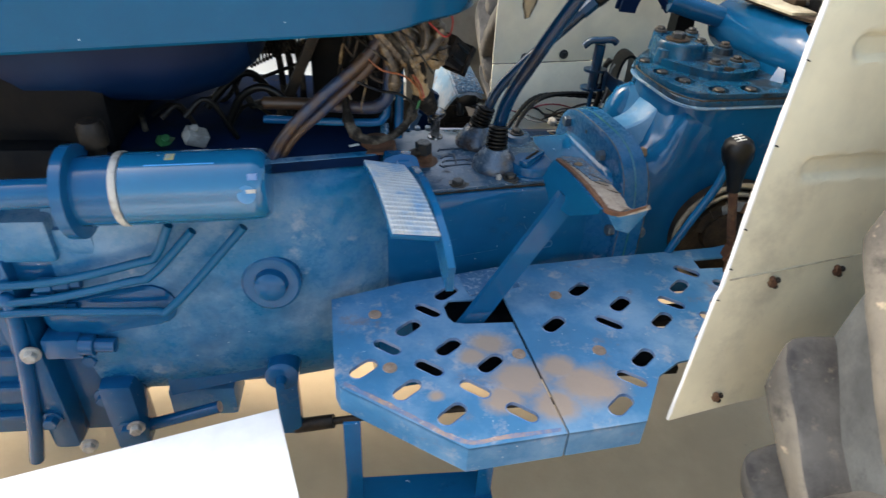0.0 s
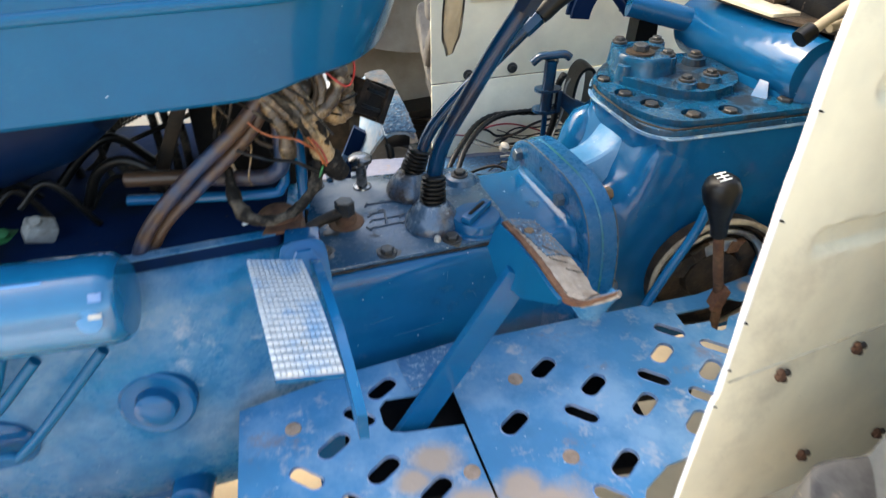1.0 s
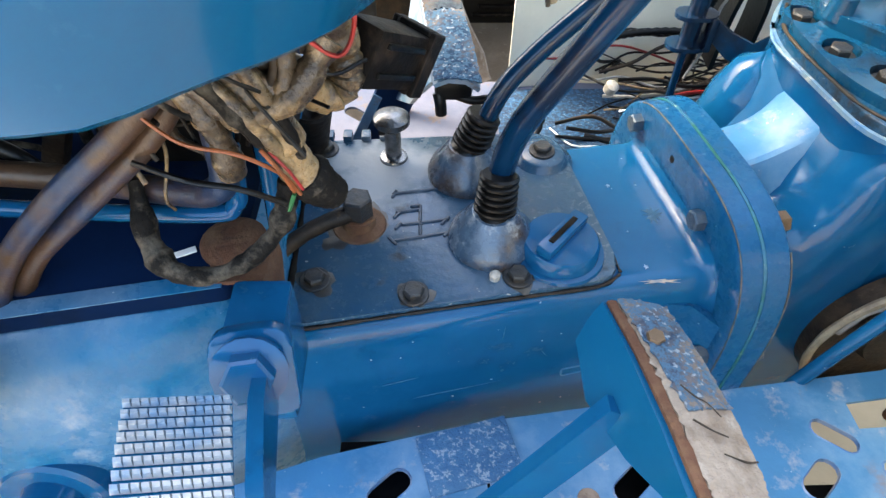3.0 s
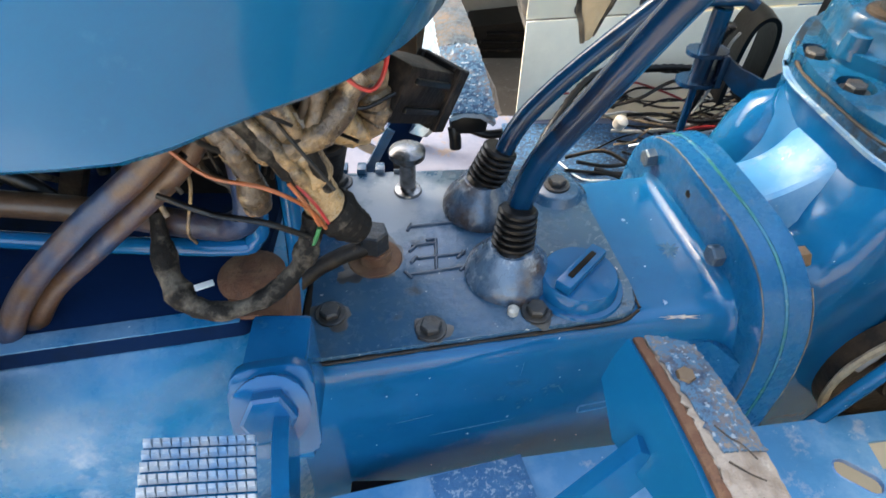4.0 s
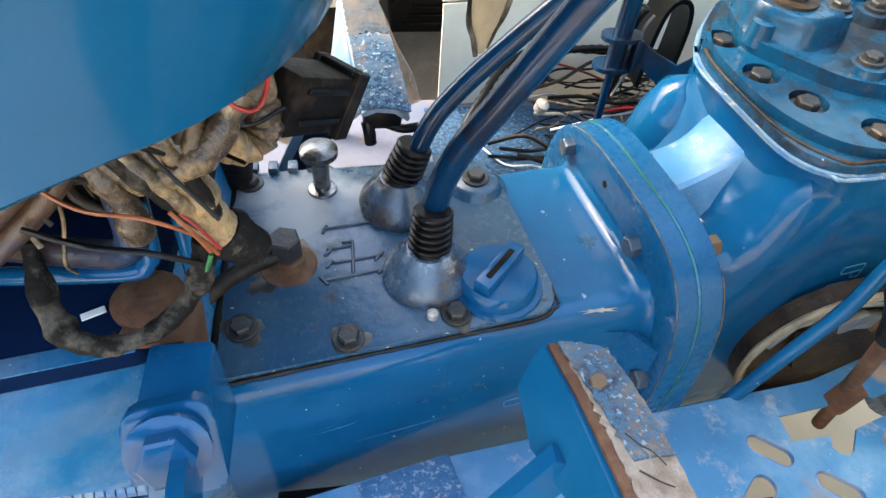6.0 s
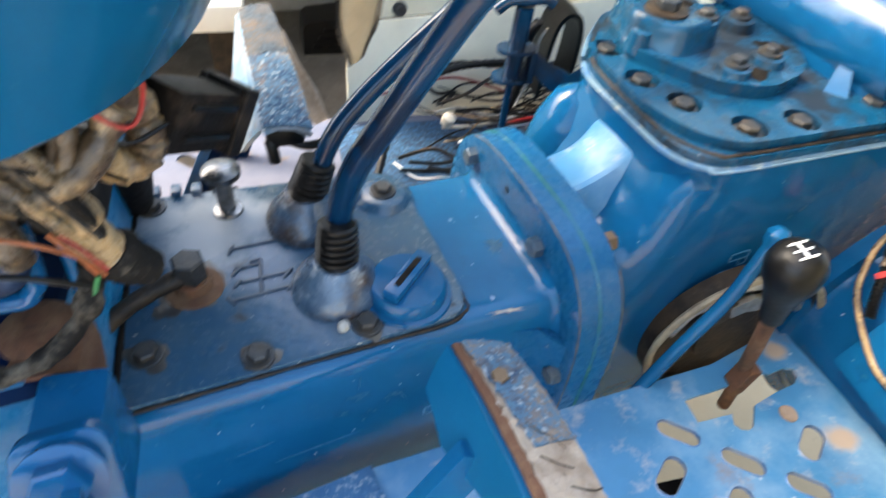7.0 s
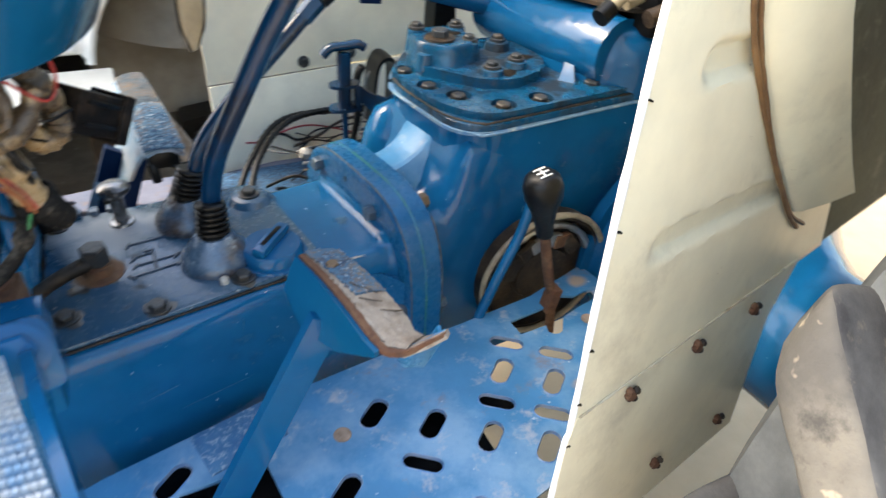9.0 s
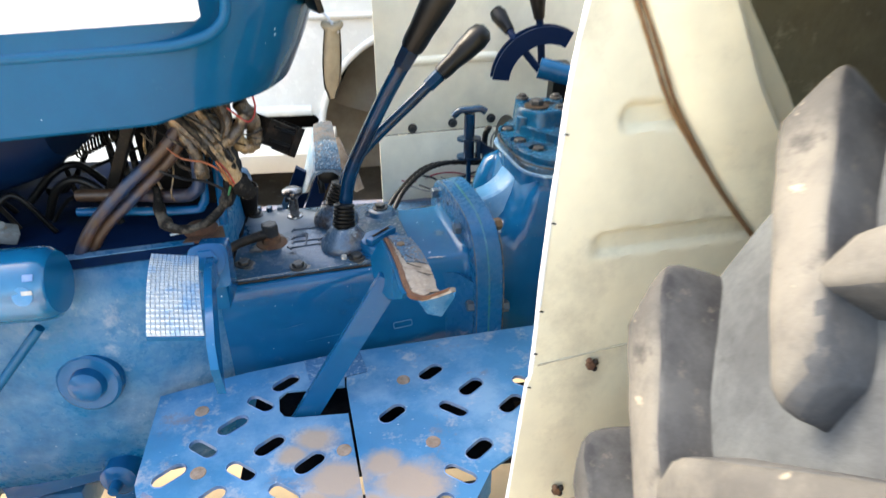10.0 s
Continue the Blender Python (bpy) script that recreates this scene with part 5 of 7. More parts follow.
on_filter("scuff", 0.160, 0.172, 14, 20, GREYW, "scuffed dent")

# left fender
FN = lambda x, z: -0.41 + 0.235 * (x - 0.41) + 0.1 * (z - 0.715)
def fender_sheet(name, outline, t=0.003, off=0.0, mat=CREAM, parent=None, label=""):
    bm = bmesh.new()
    front = [bm.verts.new((x, FN(x, z) - off, z)) for x, z in outline]
    back = [bm.verts.new((x, FN(x, z) - off + t, z)) for x, z in outline]
    bm.faces.new(front)
    bm.faces.new(back[::-1])
    for i in range(len(front)):
        j = (i + 1) % len(front)
        bm.faces.new((front[i], front[j], back[j], back[i]))
    return part(name, bm, mat, parent or tractor, label, smooth=30)
def along(z, rows):
    for (z0, a), (z1, b) in zip(rows, rows[1:]):
        if z <= z1:
            return a + (b - a) * (z - z0) / (z1 - z0)
    return rows[-1][1]
FRONT = [(0.72, 0.302), (0.86, 0.311), (0.98, 0.322), (1.09, 0.335), (1.3, 0.38), (1.6, 0.42)]
REAR = [(0.72, 0.76), (0.82, 0.73), (0.935, 0.655), (1.02, 0.60), (1.11, 0.53), (1.30, 0.44), (1.6, 0.43)]
RIBS = [(0.385, 0.868, 0.64, 0.852), (0.403, 1.009, 0.50, 1.005)]
def pressed(x, z):
    """Depth of the pressed ribs and the slight waviness of the sheet."""
    d = 0.0012 * noise.noise(V(x * 9, z * 9, 0))
    for xa, za, xb, zb in RIBS:
        t = max(0.0, min(1.0, (x - xa) / (xb - xa)))
        r = math.hypot(x - (xa + (xb - xa) * t), z - (za + (zb - za) * t))
        d += 0.009 * max(0.0, min(1.0, (0.018 - r) / 0.007))
    return d
bm = bmesh.new()
sheet = []
for k in range(150):
    z = 0.72 + 0.45 * k / 130 if k <= 130 else 1.17 + 0.43 * (k - 130) / 19
    xa, xb = along(z, FRONT), along(z, REAR)
    sheet.append([V(xa + (xb - xa) * j / 64, FN(xa + (xb - xa) * j / 64, z) + pressed(xa + (xb - xa) * j / 64, z), z) for j in range(65)])
bent_sheet(bm, sheet, -0.003)
fd = part("fender", bm, CREAM, tractor, "cream painted fender sheet with chipped edge and rust streaks")
fender_sheet("arch_panel", [(0.432, 1.6), (0.442, 1.30), (0.532, 1.11), (0.602, 1.02), (0.657, 0.935), (0.732, 0.82), (0.762, 0.72), (1.1, 0.72), (1.3, 1.0), (1.3, 1.6)], 0.003, -0.001, UNDER, fd, "arch panel behind the tyre, shade put into its cream")
fender_sheet("lower_skirt", [(0.307, 0.728), (0.297, 0.70), (0.284, 0.585), (0.274, 0.50), (0.37, 0.50), (0.655, 0.485), (0.66, 0.66), (0.70, 0.728)], 0.003, 0.004, parent=fd)
bm = bmesh.new()
hose(bm, [(x, FN(x, z) - 0.001, z) for x, z in ((0.42, 1.6), (0.38, 1.3), (0.335, 1.09), (0.322, 0.98), (0.311, 0.86), (0.302, 0.72), (0.297, 0.70), (0.284, 0.585), (0.274, 0.50))], 0.0028, 8, 6, 0.3)
part("rolled_edge", bm, WHITE, fd, "chipped pale rolled edge")
bm = bmesh.new()
hose(bm, [(x, FN(x, 0.728) - 0.0045, 0.7285) for x in (0.309, 0.36, 0.42, 0.48, 0.54, 0.60, 0.66)], 0.0011, 6, 8, 0.9)
part("skirt_edge", bm, TANRIM2, fd, "bare white skirt edge")
for k, z in enumerate((0.70, 0.745, 0.80, 0.905, 1.0)):
    xe = 0.301 + 0.085 * max(0, z - 0.72) if z > 0.72 else 0.297
    bm = bmesh.new()
    box(bm, (-0.002, -0.0025, -0.0007), (0.003, 0.001, 0.0007), 0.0003, pose(xe + 0.002, FN(xe, z) - 0.002, z, 0, 20, 0))
    part("paint_chip", bm, OIL, fd)
for x, z in ((0.379, 0.712), (0.488, 0.709), (0.603, 0.700), (0.60, 0.53), (0.463, 0.555), (0.345, 0.525)):
    hexbolt(fd, (x, FN(x, z) - 0.006, z), (0, -1, 0), size=0.0062, height=0.0045, mat=RUST, washer=False)
    for dx, dz in ((0.006, 0.0045), (-0.002, 0.0065), (0.005, -0.005)):
        bm = bmesh.new()
        turned(bm, (x + dx, FN(x, z) - 0.0055, z + dz), (0.2 * dx, -1, 0.1), [(0, 0.0042), (0.004, 0.0035), (0.0055, 0.002), (0.0056, 0)], 8)
        part("rusty_nut", bm, GREASE if dx > 0 else RUST, fd)
# raised strip along the wheel side of the fender, with rusty seam
STR = [(0.377, 1.149), (0.412, 1.085), (0.447, 1.02), (0.487, 0.965), (0.529, 0.91), (0.57, 0.862), (0.612, 0.817)]
LONG = [(0.25, 1.42), (0.31, 1.28)] + STR
bm = bmesh.new()
bent_sheet(bm, [[V(x + 0.008, FN(x, z) - 0.002, z), V(x + 0.016, FN(x, z) - 0.010, z + 0.003), V(x + 0.05, FN(x, z) - 0.014, z + 0.008), V(x + 0.092, FN(x, z) - 0.013, z + 0.012), V(x + 0.099, FN(x, z) - 0.006, z + 0.013), V(x + 0.102, FN(x, z) + 0.02, z + 0.014)] for x, z in LONG], 0.003)
part("fender_brace", bm, CREAM, fd)
for dx, r, ph in ((0.0, 0.0024, 0.0), (0.0045, 0.0021, 1.3)):
    bm = bmesh.new()
    hose(bm, [(x + dx + 0.0025 * math.sin(17 * z + ph), FN(x, z) - 0.006, z) for x, z in LONG + [(0.645 + 2 * dx, 0.79)]], r, 8, 8, 0.3)
    part("cable", bm, BROWNW, fd, "brown twin cable along the seam")
# weld bead and dark drain hole on the brace
bm = bmesh.new()
hose(bm, [(x, FN(x, z) - 0.0165, z) for x, z in ((0.545, 0.938), (0.56, 0.939), (0.58, 0.933), (0.60, 0.925), (0.612, 0.918))], 0.0042, 10, 6, 0.35)
part("weld_bead", bm, WHITE, fd, "pale weld bead")
def fender_stain(x, z, rx, rz, seed, m_):
    rnd = random.Random(seed)
    ph = [rnd.uniform(0, 6) for _ in range(3)]
    bm = bmesh.new()
    rad = lambda a: 1 + 0.25 * math.sin(2 * a + ph[0]) + 0.2 * math.sin(3 * a + ph[1]) + 0.12 * math.sin(7 * a + ph[2])
    loft(bm, [[V(x + rx * f * rad(a) * math.cos(a), FN(x + rx * f * rad(a) * math.cos(a), z + rz * f * rad(a) * math.sin(a)) - h, z + rz * f * rad(a) * math.sin(a)) for a in (2 * math.pi * k / 26 for k in range(26))] for f, h in ((1, 0.0002), (0.92, 0.0006), (0.04, 0.0008))], cap=False)
    part("rust_stain", bm, m_, fd)
for k, (x, z, rx, rz, m_) in enumerate(((0.603, 0.845, 0.005, 0.012, RUST), (0.632, 0.80, 0.007, 0.010, RUST), (0.588, 0.868, 0.004, 0.008, GREASE), (0.42, 0.80, 0.004, 0.003, RUST), (0.36, 0.93, 0.003, 0.003, RUST), (0.447, 0.897, 0.003, 0.002, GREASE), (0.366, 0.862, 0.002, 0.004, GREASE), (0.50, 0.76, 0.003, 0.002, RUST))):
    fender_stain(x, z, rx, rz, k + 1, m_)
# crown over the tyre, its underside coloured for shade
bm = bmesh.new()
crown = []
for k in range(14):
    a = radians(165 - k * 10)
    x, z = 0.99 + 0.72 * math.cos(a), 0.63 + 0.76 * math.sin(a)
    crown.append([V(x, -0.35, z), V(x, -0.5, z + 0.01), V(x, -0.72, z), V(x, -0.74, z - 0.03)])
bent_sheet(bm, crown[3:], 0.003)
part("fender_crown", bm, UNDER, fd, "fender crown underside with shade put into its cream")

# rear wheels
def wheel(y, xc):
    bm = bmesh.new()
    prof = [(-0.16, 0.36), (-0.19, 0.45), (-0.188, 0.54), (-0.165, 0.59), (-0.07, 0.61), (0.07, 0.61), (0.165, 0.59), (0.188, 0.54), (0.19, 0.45), (0.16, 0.36)]
    c = V(xc, y, 0.655)
    rings = []
    for k in range(72):
        a = 2 * math.pi * k / 72
        rings.append([c + V(r * math.cos(a), h, r * math.sin(a)) for h, r in prof])
    vr = [[bm.verts.new(p) for p in r] for r in rings]
    for i in range(72):
        for j in range(len(prof)):
            a, b, jj = vr[i], vr[(i + 1) % 72], (j + 1) % len(prof)
            bm.faces.new((a[j], a[jj], b[jj], b[j]))
    w = part("rear_wheel", bm, CARCASS, tractor, "dusty grey rear tyre with worn angled lugs", smooth=28)
    bm = bmesh.new()
    turned(bm, (xc, y - 0.12, 0.655), (0, 1, 0), [(0, 0.37), (0.01, 0.35), (0.08, 0.33), (0.09, 0.1), (0.13, 0.08), (0.15, 0.33), (0.23, 0.35), (0.24, 0.37)], 40)
    part("rim", bm, CREAM, w)
    # angled lugs, one mesh for each side, turned round the axle
    for side in (1, -1):
        bm = bmesh.new()
        secs = []
        for q in range(27):
            t = 0.5 - 0.5 * math.cos(math.pi * q / 26)
            h = side * (-0.03 + 0.198 * t)
            a = radians(174) - 0.272 * t
            rb = 0.60 if t < 0.75 else 0.60 - 0.07 * (t - 0.75) / 0.25
            end = min(1.0, min(t, 1 - t) / 0.13)
            rt = 0.66 - 0.02 * (1 - end) ** 3
            wd = (0.027 + 0.008 * t) * (0.62 + 0.38 * math.sqrt(1 - (1 - end) ** 2))
            ring = []
            for rr, ww in ((rb - 0.02, 1.4), (rb, 1.22), (rt - 0.025, 1.04), (rt - 0.010, 0.98), (rt - 0.004, 0.90), (rt, 0.74), (rt + 0.001, 0.35), (rt + 0.001, -0.35), (rt, -0.74), (rt - 0.004, -0.90), (rt - 0.010, -0.98), (rt - 0.025, -1.04), (rb, -1.22), (rb - 0.02, -1.4)):
                w_ = ww * wd / 0.62
                p_ = V(rr * math.cos(a + w_), h, rr * math.sin(a + w_))
                ring.append(p_ * (1 + 0.004 * noise.noise(p_ * 38) + 0.002 * noise.noise(p_ * 110)))
            secs.append(ring)
        loft(bm, secs)
        # dusty tread faces; lug sides darker, with shade put into their colour
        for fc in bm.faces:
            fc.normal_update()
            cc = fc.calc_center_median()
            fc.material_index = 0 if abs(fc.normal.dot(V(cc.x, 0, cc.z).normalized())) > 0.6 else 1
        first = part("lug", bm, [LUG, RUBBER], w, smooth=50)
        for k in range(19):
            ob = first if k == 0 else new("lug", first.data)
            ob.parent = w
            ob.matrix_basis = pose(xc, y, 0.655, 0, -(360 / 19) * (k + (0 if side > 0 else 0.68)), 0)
    return w
wheel(-0.69, 0.99)
wheel(0.93, 0.86)

# right fender and right footplate
bm = bmesh.new()
box(bm, (0.142, 0.437, 0.722), (1.3, 0.440, 1.7), 0.001)
RFM = Matrix.Translation((0.142, 0.412, 0)) @ Matrix.Rotation(radians(8), 4, "Z") @ Matrix.Translation((-0.142, -0.437, 0))
rf = part("fender", bm, CREAM2, tractor, "cream right fender sheet with a riveted lower panel")
rf.matrix_basis = RFM
bm = bmesh.new()
box(bm, (0.142, 0.434, 0.40), (0.95, 0.437, 0.720), 0.001)
part("lower_skirt", bm, CREAM2, rf)
for x, z in ((0.221, 0.734), (0.318, 0.739), (0.413, 0.743), (0.6, 0.74)):
    hexbolt(rf, (x, 0.434, z), (0, -1, 0), size=0.0075, height=0.006, mat=BOLT)
bm = bmesh.new()
hose(bm, [(0.225, 0.447, 0.885), (0.24, 0.442, 0.886), (0.40, 0.442, 0.888), (0.42, 0.447, 0.888)], 0.012, 16, 6)
part("pressed_rib", bm, CREAM2, rf)
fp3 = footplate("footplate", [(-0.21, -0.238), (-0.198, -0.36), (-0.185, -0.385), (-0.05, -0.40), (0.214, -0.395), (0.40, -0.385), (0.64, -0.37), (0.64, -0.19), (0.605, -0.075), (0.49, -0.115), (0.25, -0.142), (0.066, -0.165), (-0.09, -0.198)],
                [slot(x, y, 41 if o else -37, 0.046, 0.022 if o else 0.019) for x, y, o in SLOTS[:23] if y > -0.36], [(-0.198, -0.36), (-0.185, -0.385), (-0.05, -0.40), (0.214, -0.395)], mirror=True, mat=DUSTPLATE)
# right brake pedal: pad, web, arm and the rubber block under its near end
RPAD = [(V(0.020, 0.098, 0.768), V(0.068, 0.090, 0.770)), (V(0.016, 0.15, 0.776), V(0.063, 0.145, 0.778)), (V(0.010, 0.21, 0.782), V(0.055, 0.21, 0.785)), (V(0.004, 0.27, 0.786), V(0.047, 0.275, 0.790)), (V(0.0, 0.32, 0.782), V(0.040, 0.33, 0.786))]
bm = bmesh.new()
bent_sheet(bm, [[a + V(0, 0, -0.004), a.lerp(b, 0.3) + V(0, 0, 0.003), a.lerp(b, 0.7) + V(0, 0, 0.003), b + V(0, 0, -0.006)] for a, b in RPAD], 0.005)
bpr = part("brake_pedal", bm, PALEPAD, tractor, "brake pedal with chipped pale blue web and worn tan fibre pad")
bm = bmesh.new()
lining(bm, RPAD[2:], (0.04, 0.1), seed=4.0)
part("fibre_lining", bm, TANFIBRE, bpr, "worn tan and blue lining")
bm = bmesh.new()
lining(bm, RPAD[:3], (0.02, 0.05), seed=7.0)
part("fibre_lining", bm, FIBRE, bpr, "coarse blue fibre lining")
bm = bmesh.new()
bent_sheet(bm, [[V(0.018, 0.10, 0.766), V(0.004, 0.125, 0.735), V(-0.006, 0.15, 0.705)], [V(0.012, 0.17, 0.776), V(-0.006, 0.175, 0.73), V(-0.022, 0.18, 0.69)], [V(0.007, 0.24, 0.782), V(-0.010, 0.22, 0.735), V(-0.026, 0.205, 0.69)], [V(0.001, 0.31, 0.782), V(-0.008, 0.26, 0.745), V(-0.018, 0.225, 0.71)]], 0.005)
part("pedal_web", bm, PALEPAD, bpr)
bm = bmesh.new()
loft(bm, [[p + V(-0.017, 0, 0.011), p + V(0.017, 0, -0.011), p + V(0.017, 0.012, -0.011), p + V(-0.017, 0.012, 0.011)] for p in (V(-0.008, 0.178, 0.735), V(-0.035, 0.186, 0.672), V(-0.070, 0.196, 0.595), V(-0.10, 0.205, 0.53))])
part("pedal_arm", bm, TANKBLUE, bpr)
bm = bmesh.new()
bent_sheet(bm, [[p + V(-0.0185, -0.002, 0.012), p + V(-0.014, -0.0025, 0.0095), p + V(-0.009, -0.002, 0.006)] for p in (V(-0.030, 0.186, 0.684), V(-0.070, 0.196, 0.595), V(-0.10, 0.205, 0.53))], 0.0015)
part("arm_edge", bm, PALEPAD, bpr, "scuffed pale arm edge")
bm = bmesh.new()
box(bm, (0.022, 0.105, 0.738), (0.062, 0.165, 0.764), 0.008)
hose(bm, [(0.026, 0.112, 0.745), (0.028, 0.108, 0.735), (0.029, 0.107, 0.722)], 0.0065, 10, 4)
hose(bm, [(0.045, 0.112, 0.742), (0.062, 0.108, 0.738), (0.078, 0.105, 0.742)], 0.005, 10, 4)
part("rubber_block", bm, BLACK, bpr)
bm = bmesh.new()
bent_sheet(bm, [[V(0.035, 0.345, 0.742), V(0.055, 0.34, 0.748)], [V(0.048, 0.325, 0.705), V(0.072, 0.318, 0.712)], [V(0.066, 0.31, 0.668), V(0.092, 0.304, 0.678)], [V(0.078, 0.302, 0.640), V(0.100, 0.298, 0.650)], [V(0.086, 0.296, 0.634), V(0.103, 0.292, 0.645)]], 0.006)
bp2 = part("brake_pedal", bm, WORNPAD, tractor, "second brake pedal with a worn tan lip")
bm = bmesh.new()
loft(bm, [[p + V(-0.014, 0, 0.009), p + V(0.014, 0, -0.009), p + V(0.014, 0.01, -0.009), p + V(-0.014, 0.01, 0.009)] for p in (V(0.045, 0.338, 0.725), V(0.0, 0.34, 0.63), V(-0.04, 0.342, 0.53))])
part("pedal_arm", bm, TANKBLUE, bp2)

# T-handled pull rod
bm = bmesh.new()
rod(bm, (0.324, 0.225, 0.735), (0.324, 0.219, 0.828), 0.011, 14)
rod(bm, (0.326, 0.23, 0.55), (0.324, 0.225, 0.735), 0.005, 10)
tp = part("pull_handle", bm, LEVER, tractor, "blue T-handled pull rod on a bracket")
bm = bmesh.new()
hose(bm, [(0.292, 0.225, 0.822), (0.305, 0.222, 0.834), (0.324, 0.219, 0.836), (0.345, 0.216, 0.838), (0.356, 0.214, 0.832)], 0.007, 10, 5)
part("t_bar", bm, LEVER, tp)
bm = bmesh.new()
slab(bm, slot(0.324, 0.222, 0, 0.05, 0.03), 0.772, 0.777)
bent_sheet(bm, [[V(0.345, 0.215, 0.775), V(0.345, 0.215, 0.75)], [V(0.362, 0.20, 0.765), V(0.362, 0.2, 0.735)], [V(0.38, 0.18, 0.762), V(0.38, 0.18, 0.73)], [V(0.40, 0.165, 0.79), V(0.40, 0.165, 0.75)]], 0.004)
box(bm, (0.338, 0.205, 0.735), (0.346, 0.235, 0.776), 0.002)
slab(bm, slot(0.324, 0.226, 0, 0.05, 0.034), 0.732, 0.737)
part("bracket", bm, LEVER, tp)

# white box standing beside the tractor
wb = tagged(new("white_box"), "plain white cardboard box standing on the concrete floor", "box")
wbm = Matrix.Translation((-0.285, -0.385, 0)) @ pose(0, 0, 0, 0, 0, 16)
bm = bmesh.new()
box(bm, (-0.895, -0.545, 0.0), (-0.005, -0.005, 0.462), 0.003, wbm)
part("carton", bm, WHITE, wb)
for y0, y1 in ((-0.55, -0.276), (-0.274, 0.0)):
    bm = bmesh.new()
    box(bm, (-0.9, y0, 0.464), (0.0, y1, 0.470), 0.0015, wbm)
    part("top_flap", bm, WHITE, wb)

# ---- pipes, hoses and wiring under the hood ----
def run(name, pts, r, mat, label="", parent=None, seg=10, wobble=0.0, rib=0.0, step=6, wrap=0.0):
    bm = bmesh.new()
    hose(bm, pts, r, seg, step, wobble, rib, wrap)
    return part(name, bm, mat, parent or tractor, label, smooth=60)

run("hydraulic_hose", [(-0.10, -0.13, 0.985), (-0.143, -0.160, 0.922), (-0.213, -0.172, 0.862), (-0.262, -0.176, 0.812), (-0.29, -0.18, 0.765), (-0.305, -0.185, 0.70), (-0.30, -0.19, 0.62)], 0.0085, HOSE, "scuffed hose in blue and rusty orange")
run("hydraulic_hose", [(-0.11, -0.13, 0.965), (-0.14, -0.150, 0.905), (-0.205, -0.160, 0.845), (-0.255, -0.165, 0.80), (-0.285, -0.17, 0.75), (-0.30, -0.175, 0.69)], 0.008, HOSE)
run("steel_pipe", [(-0.30, -0.11, 0.832), (-0.235, -0.12, 0.834), (-0.15, -0.138, 0.836), (-0.126, -0.146, 0.845), (-0.114, -0.15, 0.868), (-0.112, -0.145, 0.95)], 0.0095, HOSE, "scuffed blue and tan return pipe")
run("steel_pipe", [(-0.30, -0.125, 0.812), (-0.235, -0.130, 0.812), (-0.14, -0.132, 0.810), (-0.122, -0.131, 0.818), (-0.117, -0.128, 0.84), (-0.114, -0.11, 0.95)], 0.0065, BLUE)
run("steel_pipe", [(-0.098, -0.11, 0.95), (-0.098, -0.115, 0.84), (-0.10, -0.12, 0.78)], 0.007, BLUE)
# three thin lines along the engine side
for pts in ([(-0.75, -0.25, 0.62), (-0.60, -0.252, 0.628), (-0.47, -0.252, 0.66), (-0.445, -0.252, 0.672), (-0.42, -0.25, 0.72)],
            [(-0.75, -0.255, 0.59), (-0.61, -0.258, 0.602), (-0.49, -0.258, 0.63), (-0.455, -0.257, 0.642), (-0.39, -0.25, 0.71)],
            [(-0.75, -0.26, 0.575), (-0.62, -0.262, 0.582), (-0.47, -0.262, 0.578), (-0.435, -0.262, 0.588), (-0.32, -0.25, 0.715)]):
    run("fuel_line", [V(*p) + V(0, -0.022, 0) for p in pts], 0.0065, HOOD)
# taped harness with loops
DUSTY = material("dusty_black_plastic", (0.007, 0.0055, 0.0045), 0.5, spec=0.12, second=(0.04, 0.028, 0.02), amount=0.8, scale=28, edge=(0.52, 0.66), grain=160, bump=0.4)
hr = run("wiring_harness", [(-0.135, -0.145, 0.985), (-0.10, -0.15, 0.945), (-0.078, -0.152, 0.908), (-0.070, -0.15, 0.872), (-0.062, -0.146, 0.852)],
         lambda t: 0.0118 + 0.001 * t, TAPE, "thick wiring harness wrapped in dusty tan tape", None, 16, 0.22, 0, 14, 0.16)
run("harness_branch", [(-0.13, -0.135, 0.975), (-0.092, -0.137, 0.948), (-0.064, -0.131, 0.922), (-0.054, -0.121, 0.902), (-0.044, -0.115, 0.898), (-0.037, -0.109, 0.910), (-0.04, -0.108, 0.935), (-0.052, -0.112, 0.962)], 0.0112, TAPE, "", hr, 14, 0.22, 0, 12, 0.2)
run("harness_branch", [(-0.13, -0.155, 0.955), (-0.10, -0.162, 0.925), (-0.085, -0.162, 0.915), (-0.06, -0.155, 0.925), (-0.04, -0.14, 0.95)], 0.0085, TAPE, "", hr, 12, 0.3, 0, 10, 0.2)
run("harness_branch", [(-0.125, -0.155, 0.94), (-0.108, -0.16, 0.905), (-0.106, -0.158, 0.87)], 0.0075, TAPE, "", hr, 12, 0.35, 0, 10, 0.15)
for k in range(7):
    rk = random.Random(90 + k)
    off = V(rk.uniform(-0.014, 0.012), rk.uniform(-0.012, 0.006), rk.uniform(-0.01, 0.012))
    run("taped_strand", [V(-0.145, -0.14, 0.985) + off, V(-0.105, -0.152, 0.948) + off * 1.3, V(-0.08, -0.158, 0.912) + off, V(-0.070, -0.153, 0.880) + off * 0.6, V(-0.066, -0.150, 0.862) + off * 0.3],
        rk.uniform(0.0035, 0.006), TAPE if k % 3 else HARN, "", hr, 10, 0.3, 0, 12, 0.15)
